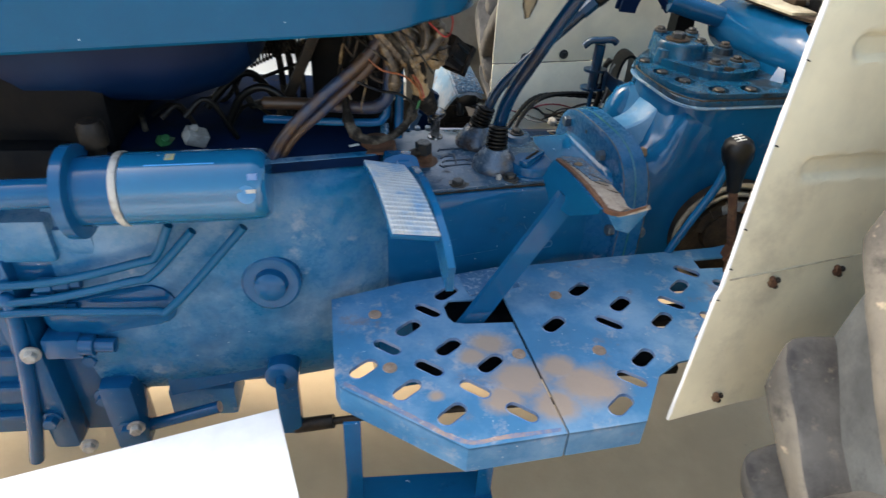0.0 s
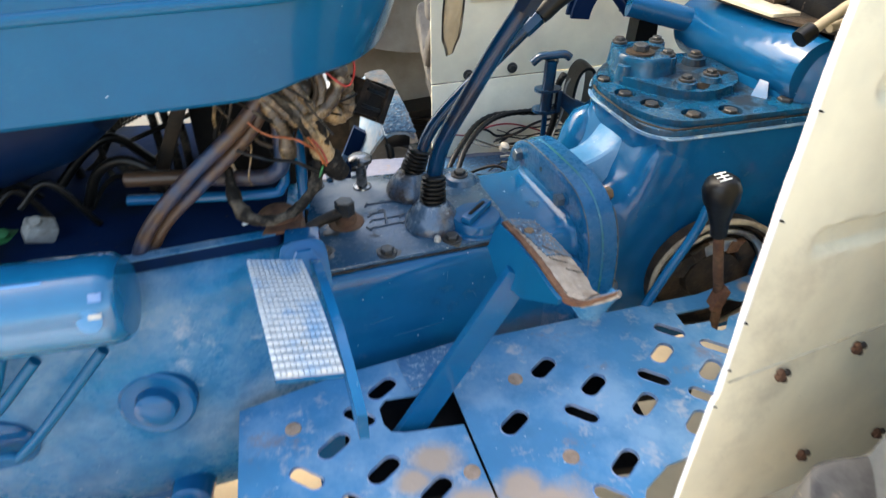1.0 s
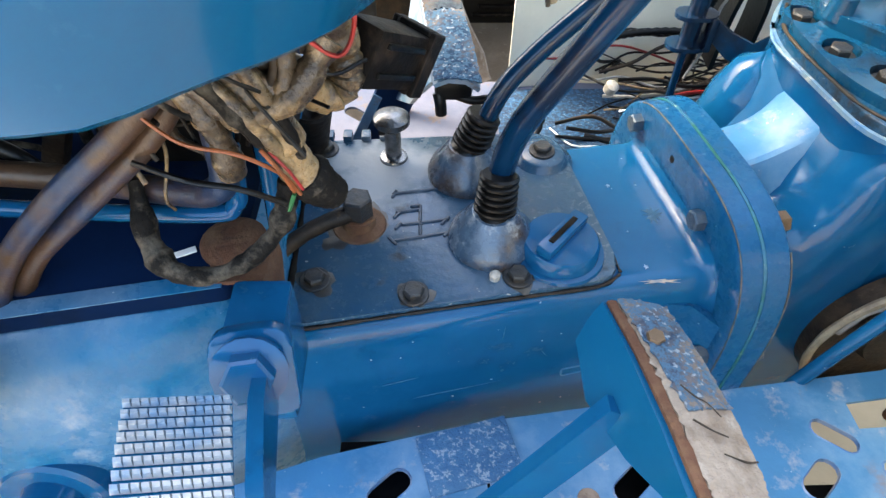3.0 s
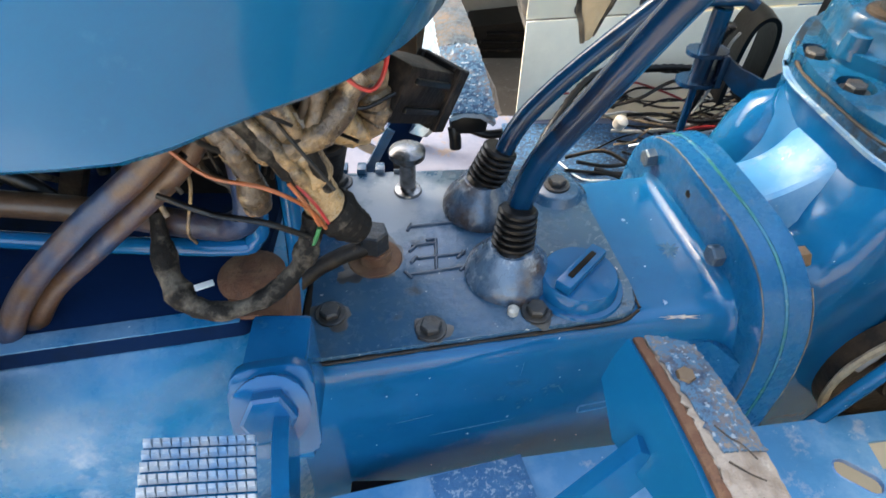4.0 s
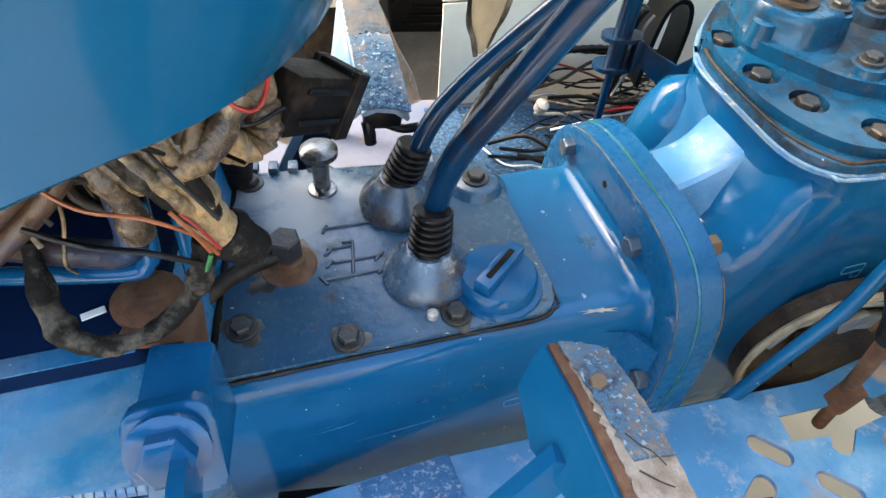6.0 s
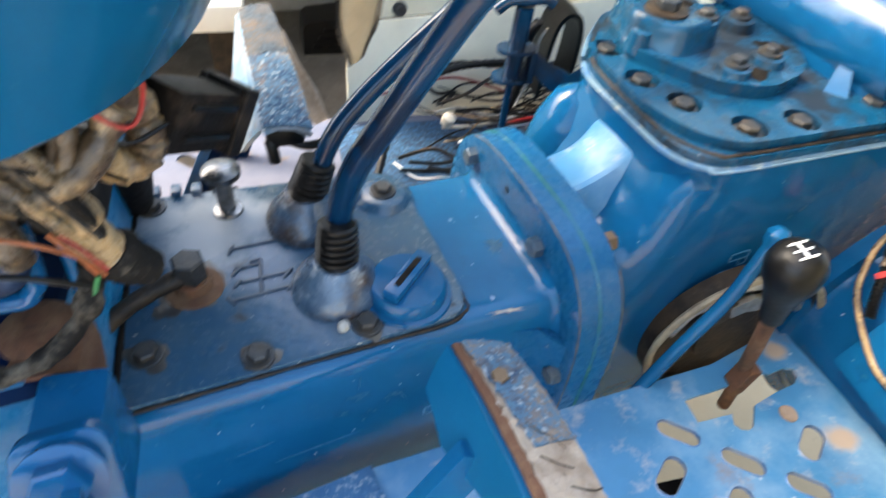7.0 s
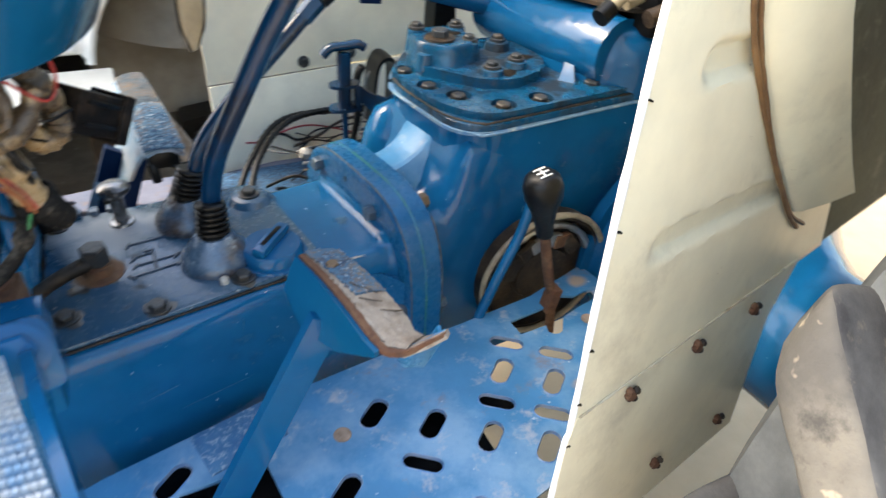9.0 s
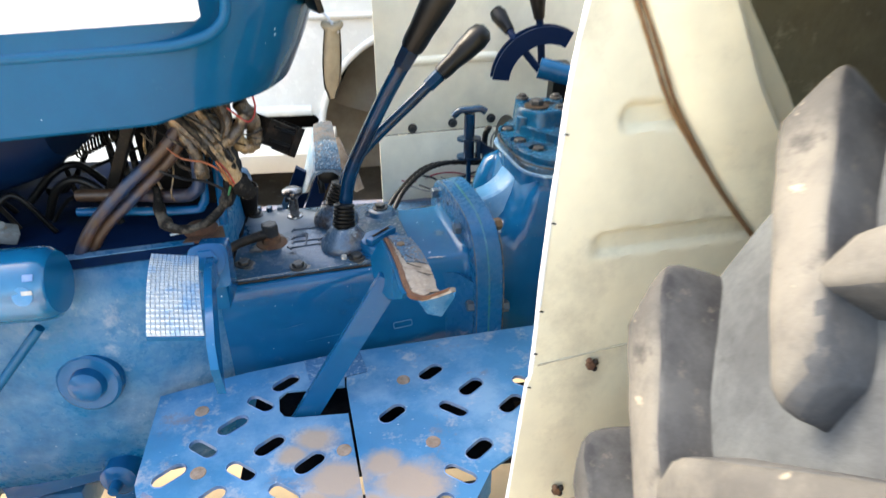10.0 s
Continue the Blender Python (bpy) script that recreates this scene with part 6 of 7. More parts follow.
for k in range(6):
    rk = random.Random(190 + k)
    a0 = V(-0.13 + 0.012 * k, -0.14, 0.97)
    run("taped_strand", [a0, a0 + V(rk.uniform(-0.01, 0.02), -0.012, -0.025), a0 + V(rk.uniform(0, 0.035), -0.016, -0.05), a0 + V(rk.uniform(-0.01, 0.04), -0.008, -0.06 + rk.uniform(-0.02, 0.02))],
        rk.uniform(0.003, 0.0065), TAPE if k % 2 else GREASE, "", hr, 10, 0.3, 0, 10, 0.15)
run("loom_sleeve", [(-0.066, -0.148, 0.862), (-0.058, -0.143, 0.846), (-0.050, -0.137, 0.834)], lambda t: 0.0148 - 0.0025 * t, HARN, "dark oily tape end", hr, 16, 0.2, 0, 14, 0.2)
run("loom", [(-0.074, -0.156, 0.862), (-0.078, -0.16, 0.845), (-0.086, -0.167, 0.828), (-0.106, -0.178, 0.812), (-0.132, -0.186, 0.806), (-0.156, -0.182, 0.808), (-0.170, -0.168, 0.818), (-0.176, -0.152, 0.832), (-0.178, -0.14, 0.85)],
    lambda t: 0.0066 + 0.0012 * math.sin(11 * t), HARN, "looped oily wiring loom", None, 14, 0.4, 0, 16, 0.06)
run("wire", [(-0.15, -0.165, 0.925), (-0.125, -0.172, 0.905), (-0.095, -0.174, 0.898), (-0.074, -0.168, 0.878), (-0.066, -0.164, 0.858)], 0.0013, ORANGEW, "", hr, 6)
run("wire", [(-0.16, -0.165, 0.885), (-0.13, -0.17, 0.875), (-0.10, -0.172, 0.870), (-0.076, -0.166, 0.852)], 0.002, BLACK, "", hr, 6)
run("wire", [(-0.078, -0.168, 0.895), (-0.069, -0.168, 0.88), (-0.064, -0.164, 0.862)], 0.001, REDW, "", hr, 6)
run("wire", [(-0.082, -0.17, 0.898), (-0.073, -0.17, 0.88), (-0.069, -0.166, 0.862)], 0.0013, ORANGEW, "", hr, 6)
run("wire", [(-0.070, -0.164, 0.858), (-0.074, -0.165, 0.848), (-0.078, -0.165, 0.842)], 0.0016, GREENW, "", hr, 6)
run("wire", [(-0.20, -0.12, 0.99), (-0.17, -0.15, 0.955), (-0.13, -0.165, 0.925), (-0.10, -0.16, 0.905)], 0.002, HARN, "", hr, 6)
run("wire", [(-0.03, -0.13, 0.985), (-0.025, -0.14, 0.96), (-0.035, -0.15, 0.945), (-0.06, -0.15, 0.965)], 0.0014, REDW, "", hr, 6)

random.seed(21)
for k in range(16):
    p = V(random.uniform(-0.18, -0.095), random.uniform(-0.17, -0.12), random.uniform(0.925, 0.985))
    pts = [p]
    for j in range(4):
        pts.append(pts[-1] + V(random.uniform(-0.018, 0.03), random.uniform(-0.012, 0.012), random.uniform(-0.04, 0.004)))
    run("wire", pts, random.choice((0.0012, 0.0016, 0.002, 0.003)), random.choice((GREASE, BLACK, GREASE, BLACK, TAPE)), "", hr, 6)

# black connector block hanging from the harness
cb = new("connector")
cb.parent = tractor
tagged(cb, "black multi-pin plug hanging from the harness")
ca = V(0.44, 0.73, -0.5).normalized()
cu = V(0.41, 0.34, 0.84)
cu = (cu - ca * cu.dot(ca)).normalized()
cm = Matrix.Translation((-0.015, -0.070, 0.899)) @ Matrix((ca, cu.cross(ca), cu)).transposed().to_4x4() @ Matrix.Scale(0.7, 4)
bm = bmesh.new()
box(bm, (-0.055, -0.022, -0.028), (0.04, 0.022, 0.028), 0.004, cm)
part("plug_body", bm, DUSTY, cb)
bm = bmesh.new()
for lo, hi in (((0.036, -0.027, -0.034), (0.058, -0.019, 0.034)), ((0.036, 0.019, -0.034), (0.058, 0.027, 0.034)), ((0.036, -0.019, 0.026), (0.058, 0.019, 0.034)), ((0.036, -0.019, -0.034), (0.058, 0.019, -0.026)), ((0.036, -0.019, -0.004), (0.056, 0.019, 0.004))):
    box(bm, lo, hi, 0.0015, cm, 1)
part("plug_collar", bm, DUSTY, cb)
bm = bmesh.new()
box(bm, (-0.04, -0.026, -0.016), (0.03, -0.020, -0.010), 0.002, cm)
box(bm, (-0.04, -0.026, 0.012), (0.03, -0.020, 0.018), 0.002, cm)
part("plug_rib", bm, BLACK, cb)
for k in (-0.012, 0.012):
    bm = bmesh.new()
    box(bm, (0.038, -0.008, k - 0.006), (0.05, 0.008, k + 0.006), 0.001, cm)
    part("terminal", bm, RUST, cb)

# rusty bracket and plug on the housing top
bm = bmesh.new()
bent_sheet(bm, [[V(-0.150, -0.168, 0.776), V(-0.140, -0.128, 0.776)], [V(-0.122, -0.166, 0.777), V(-0.118, -0.120, 0.777)], [V(-0.106, -0.163, 0.773), V(-0.104, -0.116, 0.773)], [V(-0.1035, -0.161, 0.755), V(-0.102, -0.120, 0.755)], [V(-0.1035, -0.158, 0.72), V(-0.1025, -0.136, 0.72)], [V(-0.1035, -0.156, 0.676), V(-0.1025, -0.140, 0.676)]], 0.004)
part("bracket", bm, RUST, tractor, "rusty bent steel bracket")
bm = bmesh.new()
turned(bm, (-0.133, -0.128, 0.770), (0, 0, 1), [(0, 0.025), (0.008, 0.025), (0.012, 0.021), (0.0145, 0.012), (0.015, 0)], 24)
part("breather", bm, RUST, tractor, "rusty breather cap")

# steering box and firewall, coloured near black for the hood's shade
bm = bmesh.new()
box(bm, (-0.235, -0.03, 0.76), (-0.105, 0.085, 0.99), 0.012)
part("steering_box", bm, DARK, tractor, "steering box, near black with the hood's shade in its colour")
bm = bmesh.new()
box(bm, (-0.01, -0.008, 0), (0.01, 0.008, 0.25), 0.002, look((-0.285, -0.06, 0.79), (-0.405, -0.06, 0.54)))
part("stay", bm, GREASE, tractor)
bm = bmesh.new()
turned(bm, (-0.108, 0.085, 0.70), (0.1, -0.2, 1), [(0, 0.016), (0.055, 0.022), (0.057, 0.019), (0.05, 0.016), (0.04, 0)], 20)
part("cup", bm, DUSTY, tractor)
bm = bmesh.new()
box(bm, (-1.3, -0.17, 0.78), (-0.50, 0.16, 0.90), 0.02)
et = part("engine_top", bm, DARK, tractor, "engine top with fittings, near black with the hood's shade")
for k in range(5):
    bm = bmesh.new()
    rod(bm, (-0.52 - 0.03 * k, -0.16, 0.78 + 0.02 * (k % 2)), (-0.50 - 0.03 * k, -0.02, 0.86 + 0.01 * k), 0.014, 10)
    part("inlet_pipe", bm, DARK, et)
coil = [V(-0.335, 0.0, 0.858) + V(0.115, 0, 0.052) * (k / 150) + V(0, 0.011 * math.cos(k * 0.9), 0.011 * math.sin(k * 0.9)) for k in range(150)]
run("throttle_spring", coil, 0.0017, HARN, "coiled dark return spring", None, 5, 0, 0, 1)
run("throttle_rod", [(-0.42, 0.0, 0.83), (-0.335, 0.0, 0.858)], 0.003, HARN, "", None, 6)
run("throttle_rod", [(-0.33, -0.01, 0.83), (-0.22, -0.01, 0.872)], 0.003, HARN, "", None, 6)
run("rubber_hose", [(-0.36, -0.09, 0.79), (-0.335, -0.095, 0.835), (-0.30, -0.10, 0.852), (-0.27, -0.10, 0.83), (-0.255, -0.10, 0.78)], 0.006, BLACK, "black rubber hose")
run("rubber_hose", [(-0.40, -0.05, 0.80), (-0.36, -0.04, 0.84), (-0.33, -0.02, 0.845), (-0.30, 0.0, 0.80)], 0.006, BLACK)
for k in range(3):
    run("steel_pipe", [(-0.33 + 0.016 * k, 0.03, 0.885), (-0.305 + 0.016 * k, 0.02, 0.888), (-0.29 + 0.016 * k, 0.01, 0.87), (-0.285 + 0.016 * k, 0.0, 0.80), (-0.29 + 0.016 * k, 0.0, 0.70)], 0.0055, HARN)
random.seed(5)
for k in range(26):
    p = V(random.uniform(-0.62, -0.30), random.uniform(-0.12, 0.08), random.uniform(0.70, 0.78))
    q = p + V(random.uniform(-0.08, 0.08), random.uniform(-0.08, 0.08), random.uniform(-0.01, 0.08))
    run("loom", [p, (p + q) / 2 + V(0, 0, random.uniform(-0.02, 0.05)), q], random.uniform(0.0025, 0.0065), random.choice((BLACK, HARN, DARK, GREASE)), "", None, 8, 0.1)
for p, mat in ((V(-0.40, -0.14, 0.79), GREYW), (V(-0.45, -0.12, 0.765), GREENW), (V(-0.56, -0.15, 0.79), GREYW)):
    bm = bmesh.new()
    box(bm, (-0.016, -0.012, -0.01), (0.016, 0.012, 0.012), 0.004, Matrix.Translation(p) @ pose(0, 0, 0, 20, 25, 35))
    turned(bm, p + V(0, 0, 0.008), (0.2, -0.5, 0.8), [(0, 0.006), (0.012, 0.006), (0.013, 0)], 10)
    part("fitting", bm, mat, tractor)

# lower engine side: flange, brackets, fasteners
bm = bmesh.new()
loft(bm, [superring(x, -0.005, hw, 0.49, hh, 3, 48) for x, hw, hh in ((-0.60, 0.235, 0.215), (-0.575, 0.24, 0.22), (-0.56, 0.238, 0.218))])
ef = part("engine_flange", bm, BLUE, tractor)
bm = bmesh.new()
box(bm, (-1.2, -0.225, 0.25), (-0.58, 0.2, 0.64), 0.02)
eb = part("engine_bracket", bm, BLUE, tractor, "blue cast engine bracket")
for lo, hi, bev, nm in (((-0.70, -0.27, 0.26), (-0.655, -0.2, 0.66), 0.012, "upright"), ((-0.60, -0.265, 0.24), (-0.545, -0.2, 0.40), 0.012, "lug"), ((-0.67, -0.25, 0.60), (-0.52, -0.2, 0.66), 0.015, "ledge")):
    bm = bmesh.new()
    box(bm, lo, hi, bev)
    part(nm, bm, BLUE, eb)
for k in range(4):
    bm = bmesh.new()
    box(bm, (-1.0, -0.24, 0.30 + 0.07 * k), (-0.70, -0.22, 0.315 + 0.07 * k), 0.005)
    part("rib", bm, BLUE, eb)
# injection pump beside the filter head
ip = new("injection_pump")
ip.parent = tractor
tagged(ip, "pale blue injection pump with a brown cap and fuel fittings")
bm = bmesh.new()
box(bm, (-0.72, -0.262, 0.652), (-0.585, -0.19, 0.722), 0.01)
part("pump_body", bm, BELL, ip)
bm = bmesh.new()
box(bm, (-0.598, -0.252, 0.655), (-0.535, -0.19, 0.702), 0.008)
part("pump_flange", bm, BELL, ip)
bm = bmesh.new()
turned(bm, (-0.51, -0.215, 0.80), (0, 0, 1), [(0, 0.012), (0.012, 0.012), (0.014, 0.018), (0.04, 0.018), (0.048, 0.014), (0.05, 0)], 20)
part("pump_cap", bm, GREASE, ip, "brown round cap")
for k, (x, z) in enumerate(((-0.595, 0.612), (-0.605, 0.592), (-0.61, 0.572))):
    bm = bmesh.new()
    turned(bm, (x - 0.03, -0.262, z), (1, 0, 0.05), [(0, 0.013), (0.022, 0.013), (0.024, 0.010), (0.045, 0.010), (0.047, 0.007), (0.06, 0.007)], 6)
    part("fuel_fitting", bm, BLUE, ip)
bm = bmesh.new()
box(bm, (-0.645, -0.28, 0.482), (-0.59, -0.235, 0.522), 0.006)
part("side_block", bm, GLOSSBLUE, ef)
bm = bmesh.new()
turned(bm, (-0.592, -0.268, 0.502), (1, 0, -0.05), [(0, 0.017), (0.02, 0.017), (0.022, 0.012), (0.05, 0.012), (0.052, 0.0)], 20)
part("side_plug", bm, GLOSSBLUE, ef)
bm = bmesh.new()
hose(bm, [(-0.675, -0.272, 0.60), (-0.665, -0.274, 0.585), (-0.68, -0.274, 0.48), (-0.71, -0.274, 0.33), (-0.735, -0.272, 0.24)], 0.012, 12, 8)
part("bracket_edge", bm, GLOSSBLUE, eb)
bm = bmesh.new()
rod(bm, (-0.55, -0.235, 0.272), (-0.42, -0.235, 0.312), 0.011, 14)
part("drain_pipe", bm, GLOSSBLUE, tractor)
for p in ((-0.553, -0.272, 0.31), (-0.66, -0.285, 0.50), (-0.64, -0.272, 0.27)):
    hexbolt(tractor, p, (0.2, -1, 0), size=0.010, height=0.012, mat=GREYW)
for p in ((-0.61, -0.235, 0.56), (-0.60, -0.24, 0.45), (-0.60, -0.245, 0.36), (-0.57, -0.266, 0.30), (-0.68, -0.272, 0.34), (-0.51, -0.238, 0.52)):
    hexbolt(tractor, p, (0, -1, 0), size=0.012, height=0.014, mat=BLUE)
bm = bmesh.new()
loft(bm, [[V(-0.50, y, 0.335), V(-0.30, y, 0.385), V(-0.30, y, 0.43), V(-0.50, y, 0.42)] for y in (-0.225, -0.19)])
part("lower_rib", bm, BLUE, tractor)
bm = bmesh.new()
turned(bm, (-0.300, -0.20, 0.40), (0, -1, 0.1), [(0, 0.03), (0.06, 0.028), (0.066, 0.02), (0.068, 0.01), (0.085, 0.008), (0.086, 0)], 24)
box(bm, (-0.315, -0.262, 0.26), (-0.275, -0.235, 0.40), 0.008)
part("pedal_shaft", bm, BLUE, tractor, "blue pedal cross shaft with grease nipple")
run("brake_rod", [(-0.29, -0.25, 0.27), (-0.20, -0.255, 0.285), (-0.10, -0.255, 0.295), (0.3, -0.25, 0.31)], 0.007, GREASE, "dark brake pull rod")
run("brake_rod_end", [(-0.29, -0.25, 0.268), (-0.22, -0.254, 0.282)], 0.013, GREASE)
bm = bmesh.new()
box(bm, (-0.52, -0.2, 0.25), (-0.40, -0.12, 0.32), 0.01)
part("drain_cover", bm, PLATEBLUE, tractor)

# ---- controls and clutter on the far side ----
# quadrant with control levers
qd = new("lift_quadrant")
qd.parent = tractor
tagged(qd, "blue lift control quadrant with black-knobbed levers")
for y0 in (0.31, 0.335):
    bm = bmesh.new()
    arc_o = [(0.50 + 0.115 * math.cos(radians(a)), 0.86 + 0.115 * math.sin(radians(a))) for a in range(175, 60, -8)]
    arc_i = [(0.50 + 0.08 * math.cos(radians(a)), 0.86 + 0.08 * math.sin(radians(a))) for a in range(63, 178, 8)]
    vs = arc_o + arc_i
    loft(bm, [[V(x, y0, z) for x, z in vs], [V(x, y0 + 0.008, z) for x, z in vs]])
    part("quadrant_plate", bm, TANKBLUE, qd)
bm = bmesh.new()
loft(bm, [[V(x - 0.02, y, 0.75), V(x + 0.03, y, 0.75), V(x + 0.02, y, 0.90), V(x - 0.015, y, 0.90)] for x, y in ((0.53, 0.30), (0.53, 0.34))])
part("quadrant_base", bm, BLACK, qd)
for pts in ([(0.50, 0.325, 0.87), (0.44, 0.335, 0.94), (0.425, 0.36, 0.962)], [(0.50, 0.345, 0.87), (0.49, 0.345, 0.96), (0.485, 0.345, 0.99)]):
    ll = run("control_lever", pts, 0.008, TANKBLUE, "", qd)
    bm = bmesh.new()
    a, b = Vector(pts[-2]), Vector(pts[-1])
    d = (b - a).normalized()
    turned(bm, b - d * 0.005, d, [(0, 0.011), (0.02, 0.014), (0.045, 0.018), (0.058, 0.014), (0.06, 0)], 16)
    part("knob", bm, BLACK, ll)

# wiring lying on the right footplate
wl = new("loose_wiring")
wl.parent = tractor
tagged(wl, "tangle of loose black, white and red wires on the footplate")
random.seed(11)
for k in range(52):
    x, y = random.uniform(0.19, 0.42), random.uniform(0.24, 0.42)
    z = 0.565 + random.uniform(0, 0.05)
    pts = [V(x, y, z)]
    a = random.uniform(-0.6, 0.5)
    for j in range(5):
        a += random.uniform(-0.7, 0.7)
        pts.append(pts[-1] + V(0.05 * math.cos(a), 0.04 * math.sin(a), random.uniform(-0.016, 0.016)))
        pts[-1].y, pts[-1].z = min(0.425, pts[-1].y), max(0.56, min(0.65, pts[-1].z))
    mat = random.choice((BLACK, BLACK, BLACK, BLACK, GREASE, GREYW, GREYW, WHITE, TAPE, REDW))
    run("wire", pts, random.choice((0.0011, 0.0014, 0.0018, 0.0028)), mat, "", wl, 6, 0, 0, 4)
for pts in ([(0.15, 0.20, 0.60), (0.19, 0.28, 0.64), (0.26, 0.36, 0.66), (0.36, 0.40, 0.655), (0.48, 0.41, 0.64)], [(0.13, 0.22, 0.585), (0.18, 0.30, 0.63), (0.27, 0.40, 0.65), (0.45, 0.42, 0.635)]):
    run("conduit", pts, 0.0055, BLACK, "ribbed black conduit", wl, 10, 0, 0.12, 16)
for p in ((0.30, 0.235, 0.60), (0.335, 0.22, 0.605), (0.27, 0.30, 0.62)):
    bm = bmesh.new()
    turned(bm, p, (0.3, -0.3, 1), [(0, 0.009), (0.012, 0.010), (0.014, 0.008), (0.015, 0)], 12)
    part("connector_cap", bm, GREYW, wl)
strap = [V(0.395, 0, 0.66), V(0.398, 0, 0.72), V(0.405, 0, 0.765), V(0.42, 0, 0.783), V(0.438, 0, 0.778), V(0.446, 0, 0.75), V(0.445, 0, 0.70), V(0.44, 0, 0.65)]
bm = bmesh.new()
bent_sheet(bm, [[p + V(0, 0.29, 0), p + V(0, 0.315, 0.002), p + V(0, 0.34, 0)] for p in spline(strap, 4)], 0.006)
part("rubber_strap", bm, BLACK, wl, "looped black rubber strap")
run("wire", [(0.37, 0.30, 0.64), (0.385, 0.295, 0.70), (0.383, 0.29, 0.745), (0.39, 0.288, 0.765)], 0.002, GREYW, "", wl, 6)
run("conduit", [(0.365, 0.31, 0.63), (0.372, 0.30, 0.69), (0.37, 0.295, 0.75), (0.378, 0.29, 0.775)], 0.0065, BLACK, "", wl, 10, 0, 0.1, 12)
# anti-slip patch on the right footplate
bm = bmesh.new()
box(bm, (0.12, 0.19, TOPZ), (0.36, 0.40, TOPZ + 0.004), 0.001)
part("tread_patch", bm, MATBLUE, fp3, "chipped blue anti-slip patch")
# ---- seat carrier over the lift cover ----
st = new("seat_carrier")
st.parent = tractor
tagged(st, "rusty steel seat carrier with a black seat pan and cream rods")
bm = bmesh.new()
slab(bm, rounded([(0.578, 0.21), (0.612, 0.055), (0.655, -0.02), (0.72, -0.03), (0.82, 0.1), (0.80, 0.24)], 0.012), 0.926, 0.931)
part("carrier_plate", bm, GREASE, st)
bm = bmesh.new()
slab(bm, rounded([(0.572, 0.212), (0.606, 0.06), (0.655, 0.062), (0.632, 0.212)], 0.004), 0.931, 0.936, bevel=0.001)
part("carrier_edge", bm, TANRIM2, st, "pale dusty front strip")
for pts, r, m_ in (([(0.60, -0.03, 0.933), (0.635, -0.025, 0.955), (0.671, -0.02, 0.974), (0.72, -0.018, 0.979), (0.80, -0.01, 0.982)], 0.0075, LEATHER),
                   ([(0.64, -0.02, 0.937), (0.706, -0.01, 0.951), (0.80, 0.0, 0.957)], 0.0065, LEATHER),
                   ([(0.645, -0.06, 0.930), (0.69, -0.062, 0.943), (0.734, -0.06, 0.962), (0.789, -0.06, 0.992), (0.84, -0.06, 1.04), (0.9, -0.06, 1.1)], 0.012, GREASE)):
    run("seat_frame_rod", pts, r, m_, "", st)
bm = bmesh.new()
turned(bm, (0.588, -0.033, 0.928), (0.5, 0.1, 0.3), [(0, 0.0125), (0.022, 0.0125), (0.024, 0.009), (0.024, 0)], 16)
part("rubber_stop", bm, BLACK, st)
random.seed(33)
for k in range(9):
    x, y = random.uniform(0.62, 0.78), random.uniform(0.0, 0.2)
    bm = bmesh.new()
    box(bm, (-0.02, -0.012, 0), (0.02, 0.012, random.uniform(0.004, 0.016)), 0.003, pose(x, y, 0.930, random.uniform(-15, 15), random.uniform(-15, 15), random.uniform(0, 180)))
    part("rust_flake", bm, random.choice((RUST, GREASE, DARK)), st)
bm = bmesh.new()
bent_sheet(bm, [[V(0.70 + 0.09 * i, 0.34 - 0.062 * j, 0.975 + 0.017 * i + 0.004 * (i - 2) ** 2 + 0.004 * (j - 3) ** 2 + 0.005 * noise.noise(V(i * 1.3, j * 1.7, 0))) for j in range(7)] for i in range(6)], 0.02)
part("seat_pan", bm, DARK, st)
for k, (x, y, z) in enumerate(((0.665, 0.15, 0.955), (0.73, 0.06, 0.965), (0.78, 0.0, 0.972))):
    bm = bmesh.new()
    bent_sheet(bm, [[V(x, y, z), V(x + 0.02, y - 0.012, z + 0.004)], [V(x + 0.004, y, z + 0.012), V(x + 0.022, y - 0.015, z + 0.015)], [V(x + 0.012, y - 0.004, z + 0.024), V(x + 0.02, y - 0.012, z + 0.02)]], 0.0012)
    part("torn_cover", bm, WHITE, st, "torn white seat lining")
bm = bmesh.new()
slab(bm, [tuple(p) for p in rounded([V(-0.024, -0.05), V(0.024, -0.05), V(0.02, 0.045), V(-0.02, 0.045)], 0.01, 4)], -0.003, 0.003, holes=[[(0.007 * math.cos(a), 0.02 + 0.007 * math.sin(a)) for a in (2 * math.pi * k / 12 for k in range(12))]])
bmesh.ops.transform(bm, matrix=look((0.79, -0.08, 0.932), (0.118, -0.475, 1.05)), verts=bm.verts[:])
part("side_plate", bm, GREYW, st)
bm = bmesh.new()
box(bm, (0.67, -0.045, 0.895), (0.84, 0.12, 0.952), 0.01)
part("carrier_block", bm, DARK, st)

# wire with red plug beside the axle housing
run("sensor_wire", [(0.70, -0.084, 0.74), (0.655, -0.086, 0.705), (0.632, -0.104, 0.675), (0.621, -0.122, 0.656), (0.613, -0.155, 0.638), (0.608, -0.195, 0.623), (0.609, -0.245, 0.624), (0.610, -0.285, 0.626), (0.612, -0.312, 0.618), (0.63, -0.36, 0.59)], 0.0035, TAPE, "thin tan sensor wire along the axle housing")
run("sensor_wire", [(0.69, -0.092, 0.735), (0.656, -0.099, 0.706), (0.645, -0.113, 0.69), (0.629, -0.132, 0.668), (0.620, -0.147, 0.65)], 0.0055, BLACK, "", None, 8, 0, 0.15, 14)
run("sensor_wire", [(0.70, -0.092, 0.738), (0.672, -0.094, 0.72), (0.655, -0.102, 0.705), (0.640, -0.112, 0.69)], 0.004, TAPE, "", None, 8, 0.3)
